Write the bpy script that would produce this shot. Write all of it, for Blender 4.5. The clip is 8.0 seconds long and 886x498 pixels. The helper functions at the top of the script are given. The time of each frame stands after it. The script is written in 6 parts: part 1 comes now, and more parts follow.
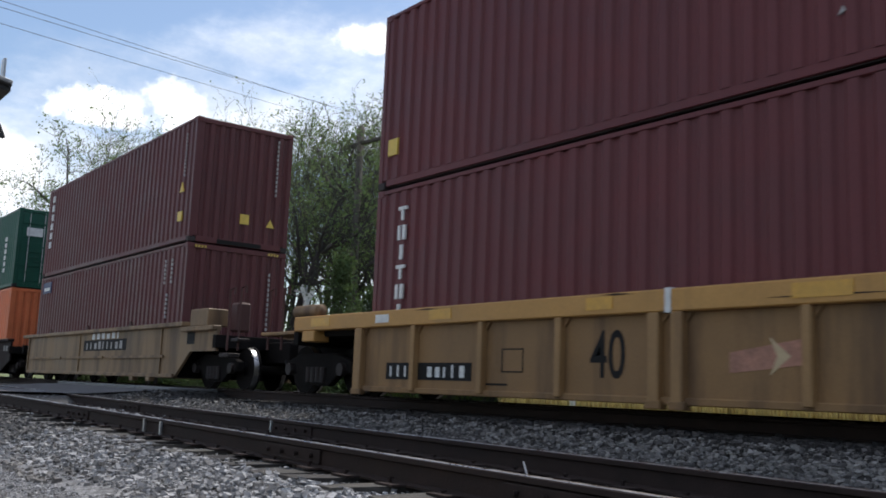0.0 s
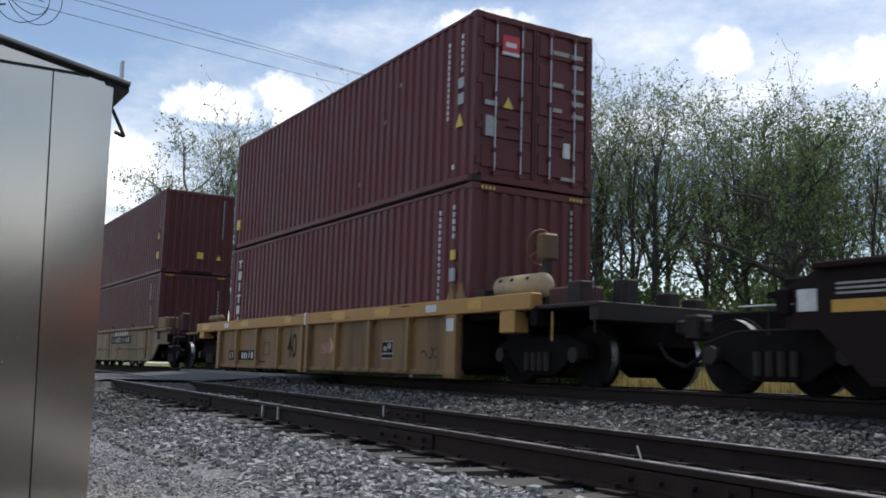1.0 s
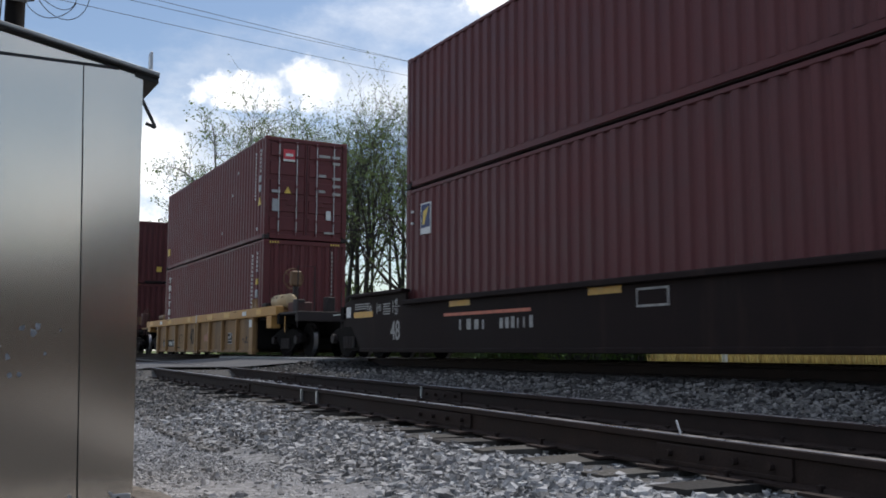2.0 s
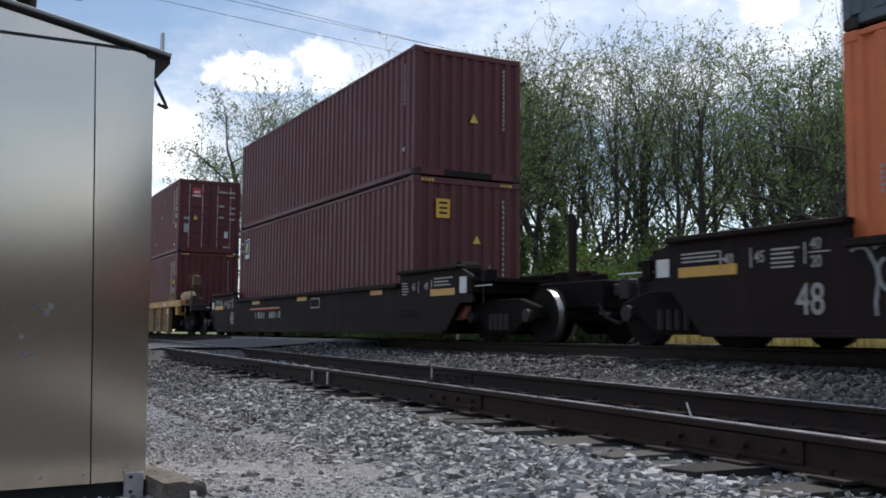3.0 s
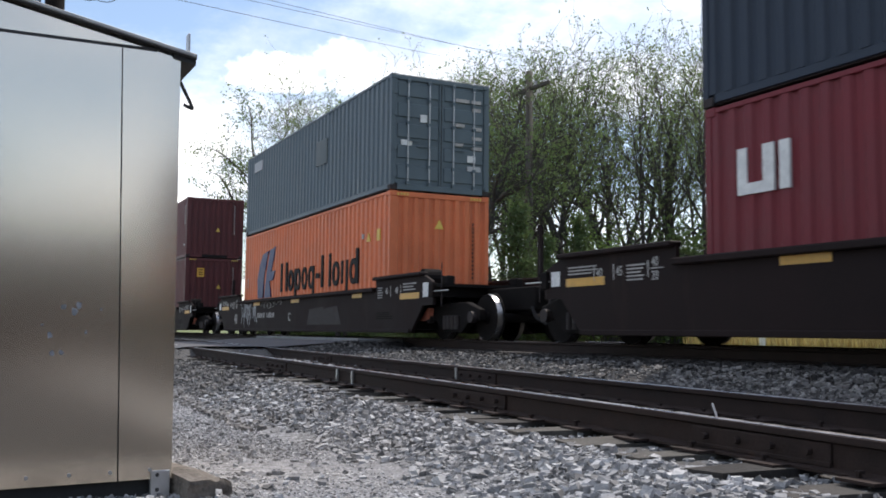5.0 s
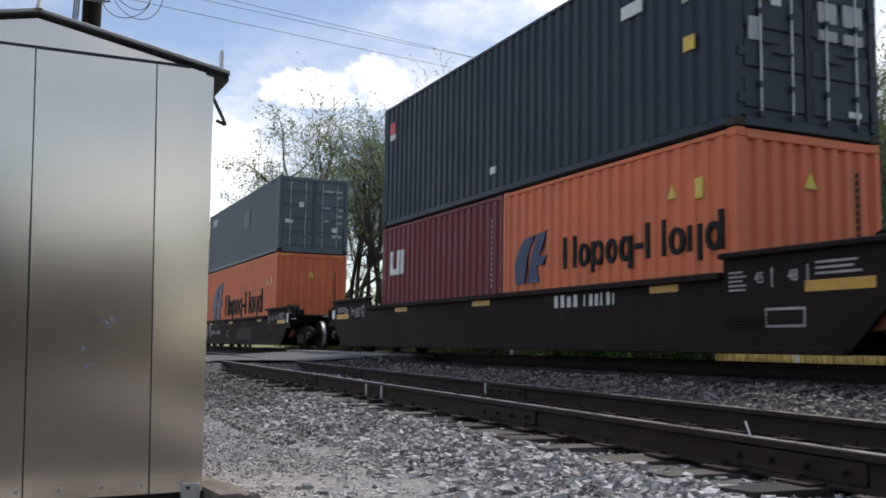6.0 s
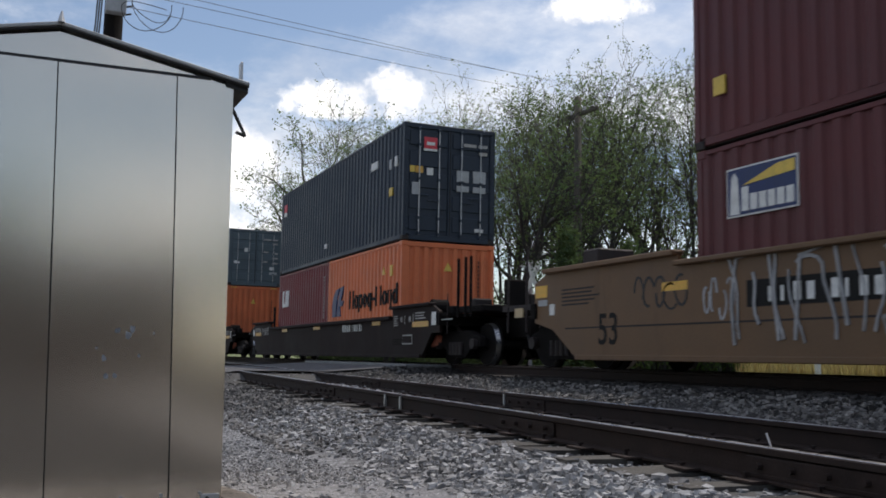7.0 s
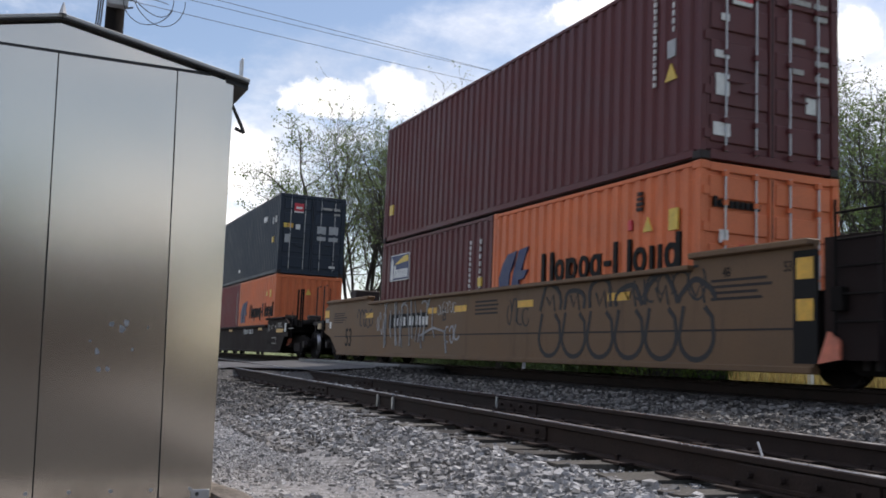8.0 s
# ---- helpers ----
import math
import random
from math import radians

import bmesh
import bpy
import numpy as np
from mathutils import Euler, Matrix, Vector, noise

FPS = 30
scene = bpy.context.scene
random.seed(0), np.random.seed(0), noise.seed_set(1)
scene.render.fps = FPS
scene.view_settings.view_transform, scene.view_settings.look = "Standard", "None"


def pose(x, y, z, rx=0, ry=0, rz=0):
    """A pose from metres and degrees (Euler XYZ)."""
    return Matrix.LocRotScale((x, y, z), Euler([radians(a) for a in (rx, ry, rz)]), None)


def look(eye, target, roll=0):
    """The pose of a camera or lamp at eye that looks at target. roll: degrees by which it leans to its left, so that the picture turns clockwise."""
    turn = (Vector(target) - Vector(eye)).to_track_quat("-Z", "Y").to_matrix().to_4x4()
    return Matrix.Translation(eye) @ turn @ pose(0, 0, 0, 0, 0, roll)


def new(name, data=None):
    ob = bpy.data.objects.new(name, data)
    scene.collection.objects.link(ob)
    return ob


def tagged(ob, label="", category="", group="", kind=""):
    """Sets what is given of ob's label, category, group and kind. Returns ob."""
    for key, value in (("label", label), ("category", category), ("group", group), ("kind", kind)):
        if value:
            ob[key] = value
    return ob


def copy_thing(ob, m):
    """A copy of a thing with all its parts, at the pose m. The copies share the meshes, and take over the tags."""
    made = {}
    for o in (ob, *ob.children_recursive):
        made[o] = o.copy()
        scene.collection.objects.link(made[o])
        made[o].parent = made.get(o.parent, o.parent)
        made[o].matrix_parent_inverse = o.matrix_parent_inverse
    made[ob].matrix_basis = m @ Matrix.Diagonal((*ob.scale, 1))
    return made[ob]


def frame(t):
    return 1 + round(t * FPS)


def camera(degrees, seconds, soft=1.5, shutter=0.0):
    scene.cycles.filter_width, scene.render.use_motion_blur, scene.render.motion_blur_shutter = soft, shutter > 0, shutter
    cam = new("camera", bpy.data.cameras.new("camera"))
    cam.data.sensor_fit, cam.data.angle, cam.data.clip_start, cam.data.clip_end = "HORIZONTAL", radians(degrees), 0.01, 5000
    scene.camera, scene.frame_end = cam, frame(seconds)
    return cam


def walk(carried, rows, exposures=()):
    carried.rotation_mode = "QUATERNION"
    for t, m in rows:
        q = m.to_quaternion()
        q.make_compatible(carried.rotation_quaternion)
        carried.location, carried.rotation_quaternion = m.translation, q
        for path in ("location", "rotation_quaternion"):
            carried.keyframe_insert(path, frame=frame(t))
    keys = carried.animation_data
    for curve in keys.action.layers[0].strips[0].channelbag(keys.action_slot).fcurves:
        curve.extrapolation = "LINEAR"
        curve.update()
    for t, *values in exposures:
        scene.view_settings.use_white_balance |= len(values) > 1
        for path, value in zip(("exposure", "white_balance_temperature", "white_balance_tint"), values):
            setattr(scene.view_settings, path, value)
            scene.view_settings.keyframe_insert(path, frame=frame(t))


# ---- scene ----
# World: x along the main track (the train runs towards -x), y across it, z = 0 at the main railhead.
cam = camera(49.95, 8.0, soft=1.75, shutter=0.12)
EYE_Z = 0.14
PATH = [  # seconds, yaw, pitch, roll
    (0.0, 52.96, 8.49, -2.28), (0.5, 56.43, 8.69, -2.16), (1.0, 59.53, 7.36, -1.78), (1.5, 61.11, 6.56, -0.50),
    (2.8, 62.37, 5.48, -0.41), (3.0, 62.33, 5.04, -0.47), (3.5, 61.90, 4.43, -0.76), (4.0, 61.56, 3.59, -0.91),
    (4.5, 62.79, 4.27, -0.69), (6.0, 65.55, 5.89, -0.93), (6.5, 67.04, 6.17, -0.96), (7.0, 66.65, 6.51, -1.00),
    (7.5, 66.39, 6.77, -1.57), (8.0, 66.27, 6.60, -2.36)]
walk(cam, [(t, pose(0, 0, EYE_Z, 90 + p, r, y)) for t, y, p, r in PATH], exposures=[(0.0, 0.30, 6550, 10.5), (0.5, 0.40, 6550, 10.5), (1.0, 0.12, 6500, 10), (1.5, 0.06, 6550, 10.5), (3.0, 0.20, 6550, 10.5), (3.5, 0.25, 6650, 11.5), (4.0, 0.40, 6650, 11.5), (4.5, 0.72, 6650, 11), (6.0, 0.32, 6850, 14), (6.5, 0.22, 6850, 14), (7.0, 0.0, 6750, 12), (7.5, 0.16, 6850, 14), (8.0, 0.26, 6850, 14)])

# train: speed and place along the track
SPEED, SLOWING = 12.553, 0.0684
TRACK_Y = 9.21


def run(t):
    return -SPEED * t + SLOWING * t * t / 2


# ---- sky, sun ----
SUN_EL, SUN_AZ = 58.0, 25.0   # height, and turn from +y towards -x


def build_world():
    w = bpy.data.worlds.new("sky")
    scene.world = w
    w.use_nodes = True
    nt = w.node_tree
    N, L = nt.nodes, nt.links
    N.clear()
    out = N.new("ShaderNodeOutputWorld")
    bg = N.new("ShaderNodeBackground")
    sky = N.new("ShaderNodeTexSky")
    sky.sky_type, sky.sun_disc = "NISHITA", False
    sky.sun_elevation, sky.sun_rotation = radians(SUN_EL), radians(-SUN_AZ)
    sky.air_density, sky.dust_density, sky.ozone_density = 1.0, 0.6, 1.0
    sky_gain = N.new("ShaderNodeVectorMath")
    sky_gain.operation = "SCALE"
    sky_gain.inputs[3].default_value = 1.0
    L.new(sky.outputs[0], sky_gain.inputs[0])
    co = N.new("ShaderNodeTexCoord")
    sep = N.new("ShaderNodeSeparateXYZ")
    L.new(co.outputs["Generated"], sep.inputs[0])

    def m(op, a, b=None, c=None):
        n = N.new("ShaderNodeMath")
        n.operation = op
        for i, v in enumerate((a, b, c)):
            if v is None:
                continue
            if isinstance(v, (int, float)):
                n.inputs[i].default_value = v
            else:
                L.new(v, n.inputs[i])
        return n.outputs[0]

    # a flat cloud deck: directions projected on a plane overhead
    up = m("MAXIMUM", m("ADD", sep.outputs[2], 0.22), 0.05)
    px, py = m("DIVIDE", sep.outputs[0], up), m("DIVIDE", sep.outputs[1], up)
    comb = N.new("ShaderNodeCombineXYZ")
    L.new(px, comb.inputs[0]), L.new(py, comb.inputs[1])
    comb.inputs[2].default_value = 3.7

    def noise_tex(scale, detail, rough, vec):
        n = N.new("ShaderNodeTexNoise")
        n.inputs["Scale"].default_value, n.inputs["Detail"].default_value, n.inputs["Roughness"].default_value = scale, detail, rough
        L.new(vec, n.inputs["Vector"])
        return n.outputs["Fac"]

    def ramp(v, a, b):
        n = N.new("ShaderNodeMapRange")
        n.interpolation_type = "SMOOTHSTEP"
        n.inputs[1].default_value, n.inputs[2].default_value = a, b
        L.new(v, n.inputs[0])
        return n.outputs[0]

    big = noise_tex(1.3, 9, 0.62, comb.outputs[0])
    veil = ramp(big, 0.42, 0.70)
    fine = noise_tex(7.0, 8, 0.6, co.outputs["Generated"])
    # cumulus heaps low over the trees
    heap = None
    for az, el, ra, re in ((73.6, 15.3, 3.1, 1.05), (70.0, 15.9, 1.8, 1.7), (72.2, 14.7, 4.4, 0.75), (43.2, 18.6, 1.8, 1.5), (34.5, 17.3, 3.0, 1.6), (78.6, 11.0, 2.0, 2.2), (79.5, 6.0, 3.6, 2.4), (57.5, 20.6, 3.0, 1.0), (20.0, 14.0, 6.0, 2.0), (100.0, 12.0, 7.0, 2.5)):
        a, e = radians(az), radians(el)
        c = (-math.sin(a) * math.cos(e), math.cos(a) * math.cos(e), math.sin(e))
        side = (-math.cos(a), -math.sin(a))
        u = m("ADD", m("MULTIPLY", sep.outputs[0], side[0]), m("MULTIPLY", sep.outputs[1], side[1]))
        w_ = m("SUBTRACT", sep.outputs[2], c[2])
        front = m("GREATER_THAN", m("ADD", m("MULTIPLY", sep.outputs[0], c[0]), m("MULTIPLY", sep.outputs[1], c[1])), 0.3)
        r2 = m("ADD", m("POWER", m("ABSOLUTE", m("DIVIDE", u, radians(ra))), 2.0), m("POWER", m("ABSOLUTE", m("DIVIDE", w_, radians(re))), 2.0))
        d = m("MULTIPLY", m("SUBTRACT", 1.25, r2), front)
        heap = d if heap is None else m("MAXIMUM", heap, d)
    lump = noise_tex(26.0, 8, 0.62, co.outputs["Generated"])
    heap = ramp(m("ADD", m("MAXIMUM", heap, -2.0), m("MULTIPLY", m("SUBTRACT", lump, 0.5), 3.6)), 0.15, 1.15)
    shade = ramp(m("ADD", lump, m("MULTIPLY", fine, 0.5)), 0.45, 0.95)
    heap_col = N.new("ShaderNodeMix")
    heap_col.data_type = "RGBA"
    heap_col.inputs[6].default_value, heap_col.inputs[7].default_value = (7.6, 8.0, 8.7, 1), (11.6, 11.6, 11.5, 1)
    L.new(shade, heap_col.inputs[0])
    veil_col = N.new("ShaderNodeMix")
    veil_col.data_type = "RGBA"
    veil_col.inputs[6].default_value, veil_col.inputs[7].default_value = (6.3, 6.8, 7.7, 1), (9.6, 9.9, 10.3, 1)
    L.new(ramp(noise_tex(3.2, 7, 0.6, comb.outputs[0]), 0.36, 0.66), veil_col.inputs[0])
    mix1 = N.new("ShaderNodeMix")
    mix1.data_type = "RGBA"
    L.new(m("MULTIPLY", veil, 0.92), mix1.inputs[0])
    L.new(sky_gain.outputs[0], mix1.inputs[6]), L.new(veil_col.outputs[2], mix1.inputs[7])
    mix2 = N.new("ShaderNodeMix")
    mix2.data_type = "RGBA"
    L.new(heap, mix2.inputs[0])
    L.new(mix1.outputs[2], mix2.inputs[6]), L.new(heap_col.outputs[2], mix2.inputs[7])
    L.new(mix2.outputs[2], bg.inputs[0])
    bg.inputs[1].default_value = 0.118
    L.new(bg.outputs[0], out.inputs[0])
    sun = new("sun", bpy.data.lights.new("sun", "SUN"))
    sun.data.energy, sun.data.angle, sun.data.color = 2.4, radians(2.5), (1.0, 0.95, 0.88)
    a, e = radians(SUN_AZ), radians(SUN_EL)
    d = Vector((-math.sin(a) * math.cos(e), math.cos(a) * math.cos(e), math.sin(e)))
    sun.matrix_world = look(d * 60, (0, 0, 0))


build_world()


# ---- materials ----
def material(name, color, rough=0.6, metal=0.0, vary=0.25, scale=6.0, grain=0.15, grain_scale=60.0, bump=0.2, stain=None, stain_at=0.62, stain_scale=1.7,
             streak=False, random_by=None, coat=0.0, spec=0.5, translucent=None, rough_vary=0.12):
    """A procedural surface: base colour, broad variation, grain, stains (streaked downwards if asked) and fine relief."""
    mt = bpy.data.materials.new(name)
    mt.use_nodes = True
    nt = mt.node_tree
    N, L = nt.nodes, nt.links
    bs = N["Principled BSDF"]
    co = N.new("ShaderNodeTexCoord")
    vec = co.outputs["Object"]

    def noise_tex(s, detail=6, vec_=None, rough_=0.6):
        n = N.new("ShaderNodeTexNoise")
        n.inputs["Scale"].default_value, n.inputs["Detail"].default_value, n.inputs["Roughness"].default_value = s, detail, rough_
        L.new(vec_ or vec, n.inputs["Vector"])
        return n.outputs["Fac"]

    def mix(fac, a, b):
        n = N.new("ShaderNodeMix")
        n.data_type = "RGBA"
        for sock, v in ((n.inputs[0], fac), (n.inputs[6], a), (n.inputs[7], b)):
            if isinstance(v, tuple):
                sock.default_value = (*v[:3], 1)
            elif isinstance(v, float):
                sock.default_value = v
            else:
                L.new(v, sock)
        return n.outputs[2]

    def span(v, a, b, lo=0.0, hi=1.0):
        n = N.new("ShaderNodeMapRange")
        n.inputs[1].default_value, n.inputs[2].default_value, n.inputs[3].default_value, n.inputs[4].default_value = a, b, lo, hi
        L.new(v, n.inputs[0])
        return n.outputs[0]

    dark = tuple(c * (1 - vary) for c in color)
    light = tuple(min(1, c * (1 + vary)) for c in color)
    broad = noise_tex(scale)
    col = mix(span(broad, 0.3, 0.7), dark, light)
    if random_by:
        src = N.new("ShaderNodeNewGeometry").outputs["Random Per Island"] if random_by == "island" else N.new("ShaderNodeObjectInfo").outputs["Random"]
        hs = N.new("ShaderNodeHueSaturation")
        L.new(span(src, 0, 1, 0.30, 1.65), hs.inputs["Value"])
        L.new(span(src, 0, 1, 0.47, 0.53), hs.inputs["Hue"])
        L.new(col, hs.inputs["Color"])
        col = hs.outputs[0]
    if stain:
        v = vec
        if streak:
            mp = N.new("ShaderNodeMapping")
            mp.inputs["Scale"].default_value = (1.0, 1.0, 0.12)
            L.new(vec, mp.inputs[0])
            v = mp.outputs[0]
        st = noise_tex(stain_scale, 8, v, 0.68)
        col = mix(span(st, stain_at, stain_at + 0.16, 0.0, 0.75), col, stain)
    gr = noise_tex(grain_scale, 4)
    col = mix(span(gr, 0.35, 0.75, 0.0, grain), col, tuple(c * 0.35 for c in color))
    L.new(col, bs.inputs["Base Color"])
    L.new(span(broad, 0.25, 0.75, max(0.05, rough - rough_vary), min(1, rough + rough_vary)), bs.inputs["Roughness"])
    bs.inputs["Metallic"].default_value = metal
    bs.inputs["Coat Weight"].default_value = coat
    bs.inputs["Specular IOR Level"].default_value = spec
    if bump:
        b = N.new("ShaderNodeBump")
        b.inputs["Strength"].default_value, b.inputs["Distance"].default_value = bump, 0.01
        L.new(gr, b.inputs["Height"])
        L.new(b.outputs[0], bs.inputs["Normal"])
    if translucent:
        tr = N.new("ShaderNodeBsdfTranslucent")
        tr.inputs[0].default_value = (*translucent, 1)
        ms = N.new("ShaderNodeMixShader")
        ms.inputs[0].default_value = 0.45
        L.new(bs.outputs[0], ms.inputs[1]), L.new(tr.outputs[0], ms.inputs[2])
        L.new(ms.outputs[0], N["Material Output"].inputs[0])
    return mt


RUSTY = (0.10, 0.045, 0.025)


def paint(name, color, stain=RUSTY, at=0.66, rough=0.5):
    return material(name, color, rough, 0, 0.14, 0.9, 0.22, 35, 0.12, stain, at, 1.3, True, spec=0.3)


M = {
    "maroon": paint("maroon_paint", (0.132, 0.033, 0.036), (0.06, 0.025, 0.022), 0.60),
    "maroon_b": paint("maroon_paint_faded", (0.116, 0.033, 0.035), (0.05, 0.022, 0.02), 0.58),
    "wine": paint("wine_paint", (0.17, 0.022, 0.030), (0.07, 0.02, 0.02), 0.62),
    "orange": paint("orange_paint", (0.70, 0.185, 0.075), (0.36, 0.10, 0.05), 0.58),
    "slate": paint("slate_paint", (0.108, 0.142, 0.162), (0.05, 0.06, 0.06), 0.58),
    "navy": paint("navy_paint", (0.024, 0.035, 0.054), (0.035, 0.03, 0.03), 0.62),
    "green": paint("green_paint", (0.012, 0.085, 0.055), (0.01, 0.04, 0.03), 0.62),
    "ochre": paint("ochre_paint", (0.27, 0.155, 0.068), (0.10, 0.060, 0.036), 0.47, 0.6),
    "ochre_top": paint("ochre_paint_clean", (0.50, 0.27, 0.085), (0.22, 0.13, 0.06), 0.60, 0.55),
    "cream": paint("cream_paint", (0.52, 0.40, 0.24), (0.2, 0.13, 0.07), 0.58, 0.55),
    "tan": paint("tan_car_paint", (0.27, 0.175, 0.095), (0.085, 0.055, 0.038), 0.45, 0.6),
    "brown": paint("brown_car_paint", (0.17, 0.10, 0.055), (0.09, 0.055, 0.035), 0.55, 0.6),
    "soot": material("black_car_paint", (0.023, 0.0155, 0.0150), 0.7, 0, 0.2, 0.9, 0.22, 35, 0.12, (0.050, 0.033, 0.027), 0.55, 1.3, True, spec=0.10),
    "grime": material("grimy_steel", (0.014, 0.012, 0.0115), 0.85, 0.0, 0.35, 4, 0.3, 40, 0.35, (0.035, 0.024, 0.018), 0.6, 3, spec=0.08),
    "castings": material("dark_castings", (0.026, 0.018, 0.017), 0.75, 0.0, 0.3, 5, 0.2, 50, 0.3),
    "steel": material("worn_steel", (0.42, 0.41, 0.40), 0.32, 0.9, 0.2, 8, 0.2, 50, 0.1),
    "railside": material("rail_rust", (0.034, 0.023, 0.020), 0.8, 0.0, 0.35, 5, 0.3, 60, 0.4, (0.07, 0.04, 0.028), 0.62, 4, spec=0.2),
    "railtop": material("rail_head_polished", (0.45, 0.43, 0.42), 0.30, 0.9, 0.2, 6, 0.2, 70, 0.1),
    "tie": material("weathered_tie", (0.066, 0.060, 0.054), 0.9, 0, 0.4, 3, 0.5, 55, 0.7, (0.05, 0.042, 0.038), 0.5, 5, random_by="object"),
    "oiltie": material("oily_tie", (0.045, 0.038, 0.034), 0.9, 0, 0.4, 3, 0.4, 55, 0.6),
    "stone": material("ballast_stone", (0.325, 0.325, 0.33), 0.85, 0, 0.3, 14, 0.4, 90, 0.5, random_by="island"),
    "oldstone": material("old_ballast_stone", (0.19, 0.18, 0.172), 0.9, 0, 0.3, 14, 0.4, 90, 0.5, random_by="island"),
    # oily ballast, its colour also darkened for the train's shade
    "oil_shade_stone": material("oily_shaded_ballast_stone", (0.030, 0.027, 0.026), 0.85, 0, 0.3, 14, 0.4, 90, 0.5, random_by="island"),
    "pebble": material("pale_gravel", (0.37, 0.37, 0.375), 0.9, 0, 0.3, 20, 0.3, 120, 0.4, random_by="island"),
    "asphalt": material("asphalt", (0.10, 0.10, 0.105), 0.85, 0, 0.25, 1.2, 0.4, 80, 0.3),
    "concrete": material("crossing_panel", (0.20, 0.20, 0.20), 0.85, 0, 0.25, 2, 0.3, 60, 0.3),
    "alu": material("brushed_aluminium", (0.78, 0.695, 0.585), 0.155, 1.0, 0.03, 0.8, 0.03, 30, 0.0, rough_vary=0.02),
    "alu_edge": material("aluminium_trim", (0.56, 0.55, 0.53), 0.42, 1.0, 0.1, 4, 0.1, 50, 0.05),
    "rooftrim": material("dull_roof_sheet", (0.46, 0.455, 0.44), 0.6, 0.3, 0.15, 5, 0.2, 50, 0.1),
    "seam": material("dark_seam_and_shade", (0.05, 0.05, 0.05), 0.7, 0.3),
    "galv": material("galvanised", (0.50, 0.50, 0.50), 0.45, 0.9, 0.15, 12, 0.1, 80, 0.1),
    "timber": material("grey_timber", (0.20, 0.175, 0.15), 0.9, 0, 0.5, 4, 0.5, 40, 0.8, (0.03, 0.024, 0.02), 0.46, 9),
    "pole": material("pole_wood", (0.115, 0.105, 0.088), 0.9, 0, 0.3, 3, 0.4, 45, 0.6),
    "darkpole": material("creosoted_pole", (0.013, 0.011, 0.010), 0.9, 0, 0.3, 3, 0.4, 45, 0.6, spec=0.1),
    "wire": material("cable_black", (0.05, 0.05, 0.05), 0.6),
    "bark": material("bark", (0.070, 0.064, 0.056), 0.95, 0, 0.35, 5, 0.5, 30, 0.8),
    "leaf": material("spring_leaf", (0.13, 0.18, 0.075), 0.6, 0, 0.3, 1.0, 0.1, 40, 0, random_by="island", translucent=(0.22, 0.30, 0.11)),
    "leaf_dark": material("dark_leaf", (0.095, 0.14, 0.060), 0.6, 0, 0.3, 1.0, 0.1, 40, 0, random_by="island", translucent=(0.16, 0.24, 0.08)),
    "bush": material("bush_leaf", (0.10, 0.17, 0.04), 0.6, 0, 0.3, 1.0, 0.1, 40, 0, random_by="island", translucent=(0.16, 0.26, 0.05)),
    "drygrass": material("dry_grass", (0.43, 0.37, 0.20), 0.9, 0, 0.3, 2.0, 0.2, 40, 0, random_by="island", translucent=(0.4, 0.32, 0.12)),
    "white": material("white_marking", (0.72, 0.72, 0.70), 0.6, 0, 0.15, 8, 0.25, 40, 0.05),
    "offwhite": material("dull_white_marking", (0.42, 0.40, 0.38), 0.7, 0, 0.3, 9, 0.4, 40, 0.05),
    "yellow": material("yellow_marking", (0.75, 0.42, 0.06), 0.5, 0, 0.15, 8, 0.2, 40, 0.05),
    "lemon": material("warning_yellow", (0.72, 0.50, 0.09), 0.5, 0, 0.12, 8, 0.2, 40, 0.05),
    "amber": material("amber_reflector", (0.62, 0.33, 0.05), 0.4, 0, 0.12, 8, 0.2, 40, 0.05),
    "black": material("black_marking", (0.014, 0.013, 0.013), 0.7, 0, 0.2, 8, 0.2, 40, 0.05, spec=0.2),
    "blue": material("blue_marking", (0.013, 0.028, 0.11), 0.5, 0, 0.15, 6, 0.2, 40, 0.05),
    "red": material("red_marking", (0.62, 0.05, 0.07), 0.5, 0, 0.12, 8, 0.2, 40, 0.05),
    "salmon": material("salmon_paint", (0.62, 0.19, 0.12), 0.6, 0, 0.2, 8, 0.2, 40, 0.05),
    "pinkish": material("faded_pink_paint", (0.45, 0.22, 0.15), 0.7, 0, 0.3, 6, 0.5, 30, 0.05),
    "spray": material("pale_spray_paint", (0.36, 0.36, 0.37), 0.7, 0, 0.35, 3, 0.5, 20, 0.03),
    "sprayblack": material("dark_spray_paint", (0.030, 0.028, 0.030), 0.7, 0, 0.3, 3, 0.3, 20, 0.03),
    # the ochre again, lightened for the light on the post edges
    "ochre_lit": paint("ochre_post_lit", (0.34, 0.20, 0.088), (0.13, 0.075, 0.042), 0.52, 0.6),
    "wine_dull": paint("dull_oxide_paint", (0.085, 0.038, 0.034), (0.05, 0.03, 0.025), 0.55, 0.7),
    "slate_dark": paint("sooty_slate_paint", (0.065, 0.085, 0.09), (0.04, 0.05, 0.05), 0.5),
    "greylabel": material("grey_label", (0.40, 0.41, 0.42), 0.6, 0, 0.15, 8, 0.2, 40, 0.05),
}


# ---- mesh helpers ----
def finish(bm, name, mt, smooth=False, bevel=0.0):
    if bevel:
        bmesh.ops.bevel(bm, geom=list(bm.edges), offset=bevel, segments=1, affect="EDGES")
    me = bpy.data.meshes.new(name)
    bm.to_mesh(me)
    bm.free()
    me.materials.append(mt)
    if smooth:
        me.polygons.foreach_set("use_smooth", [True] * len(me.polygons))
    return me


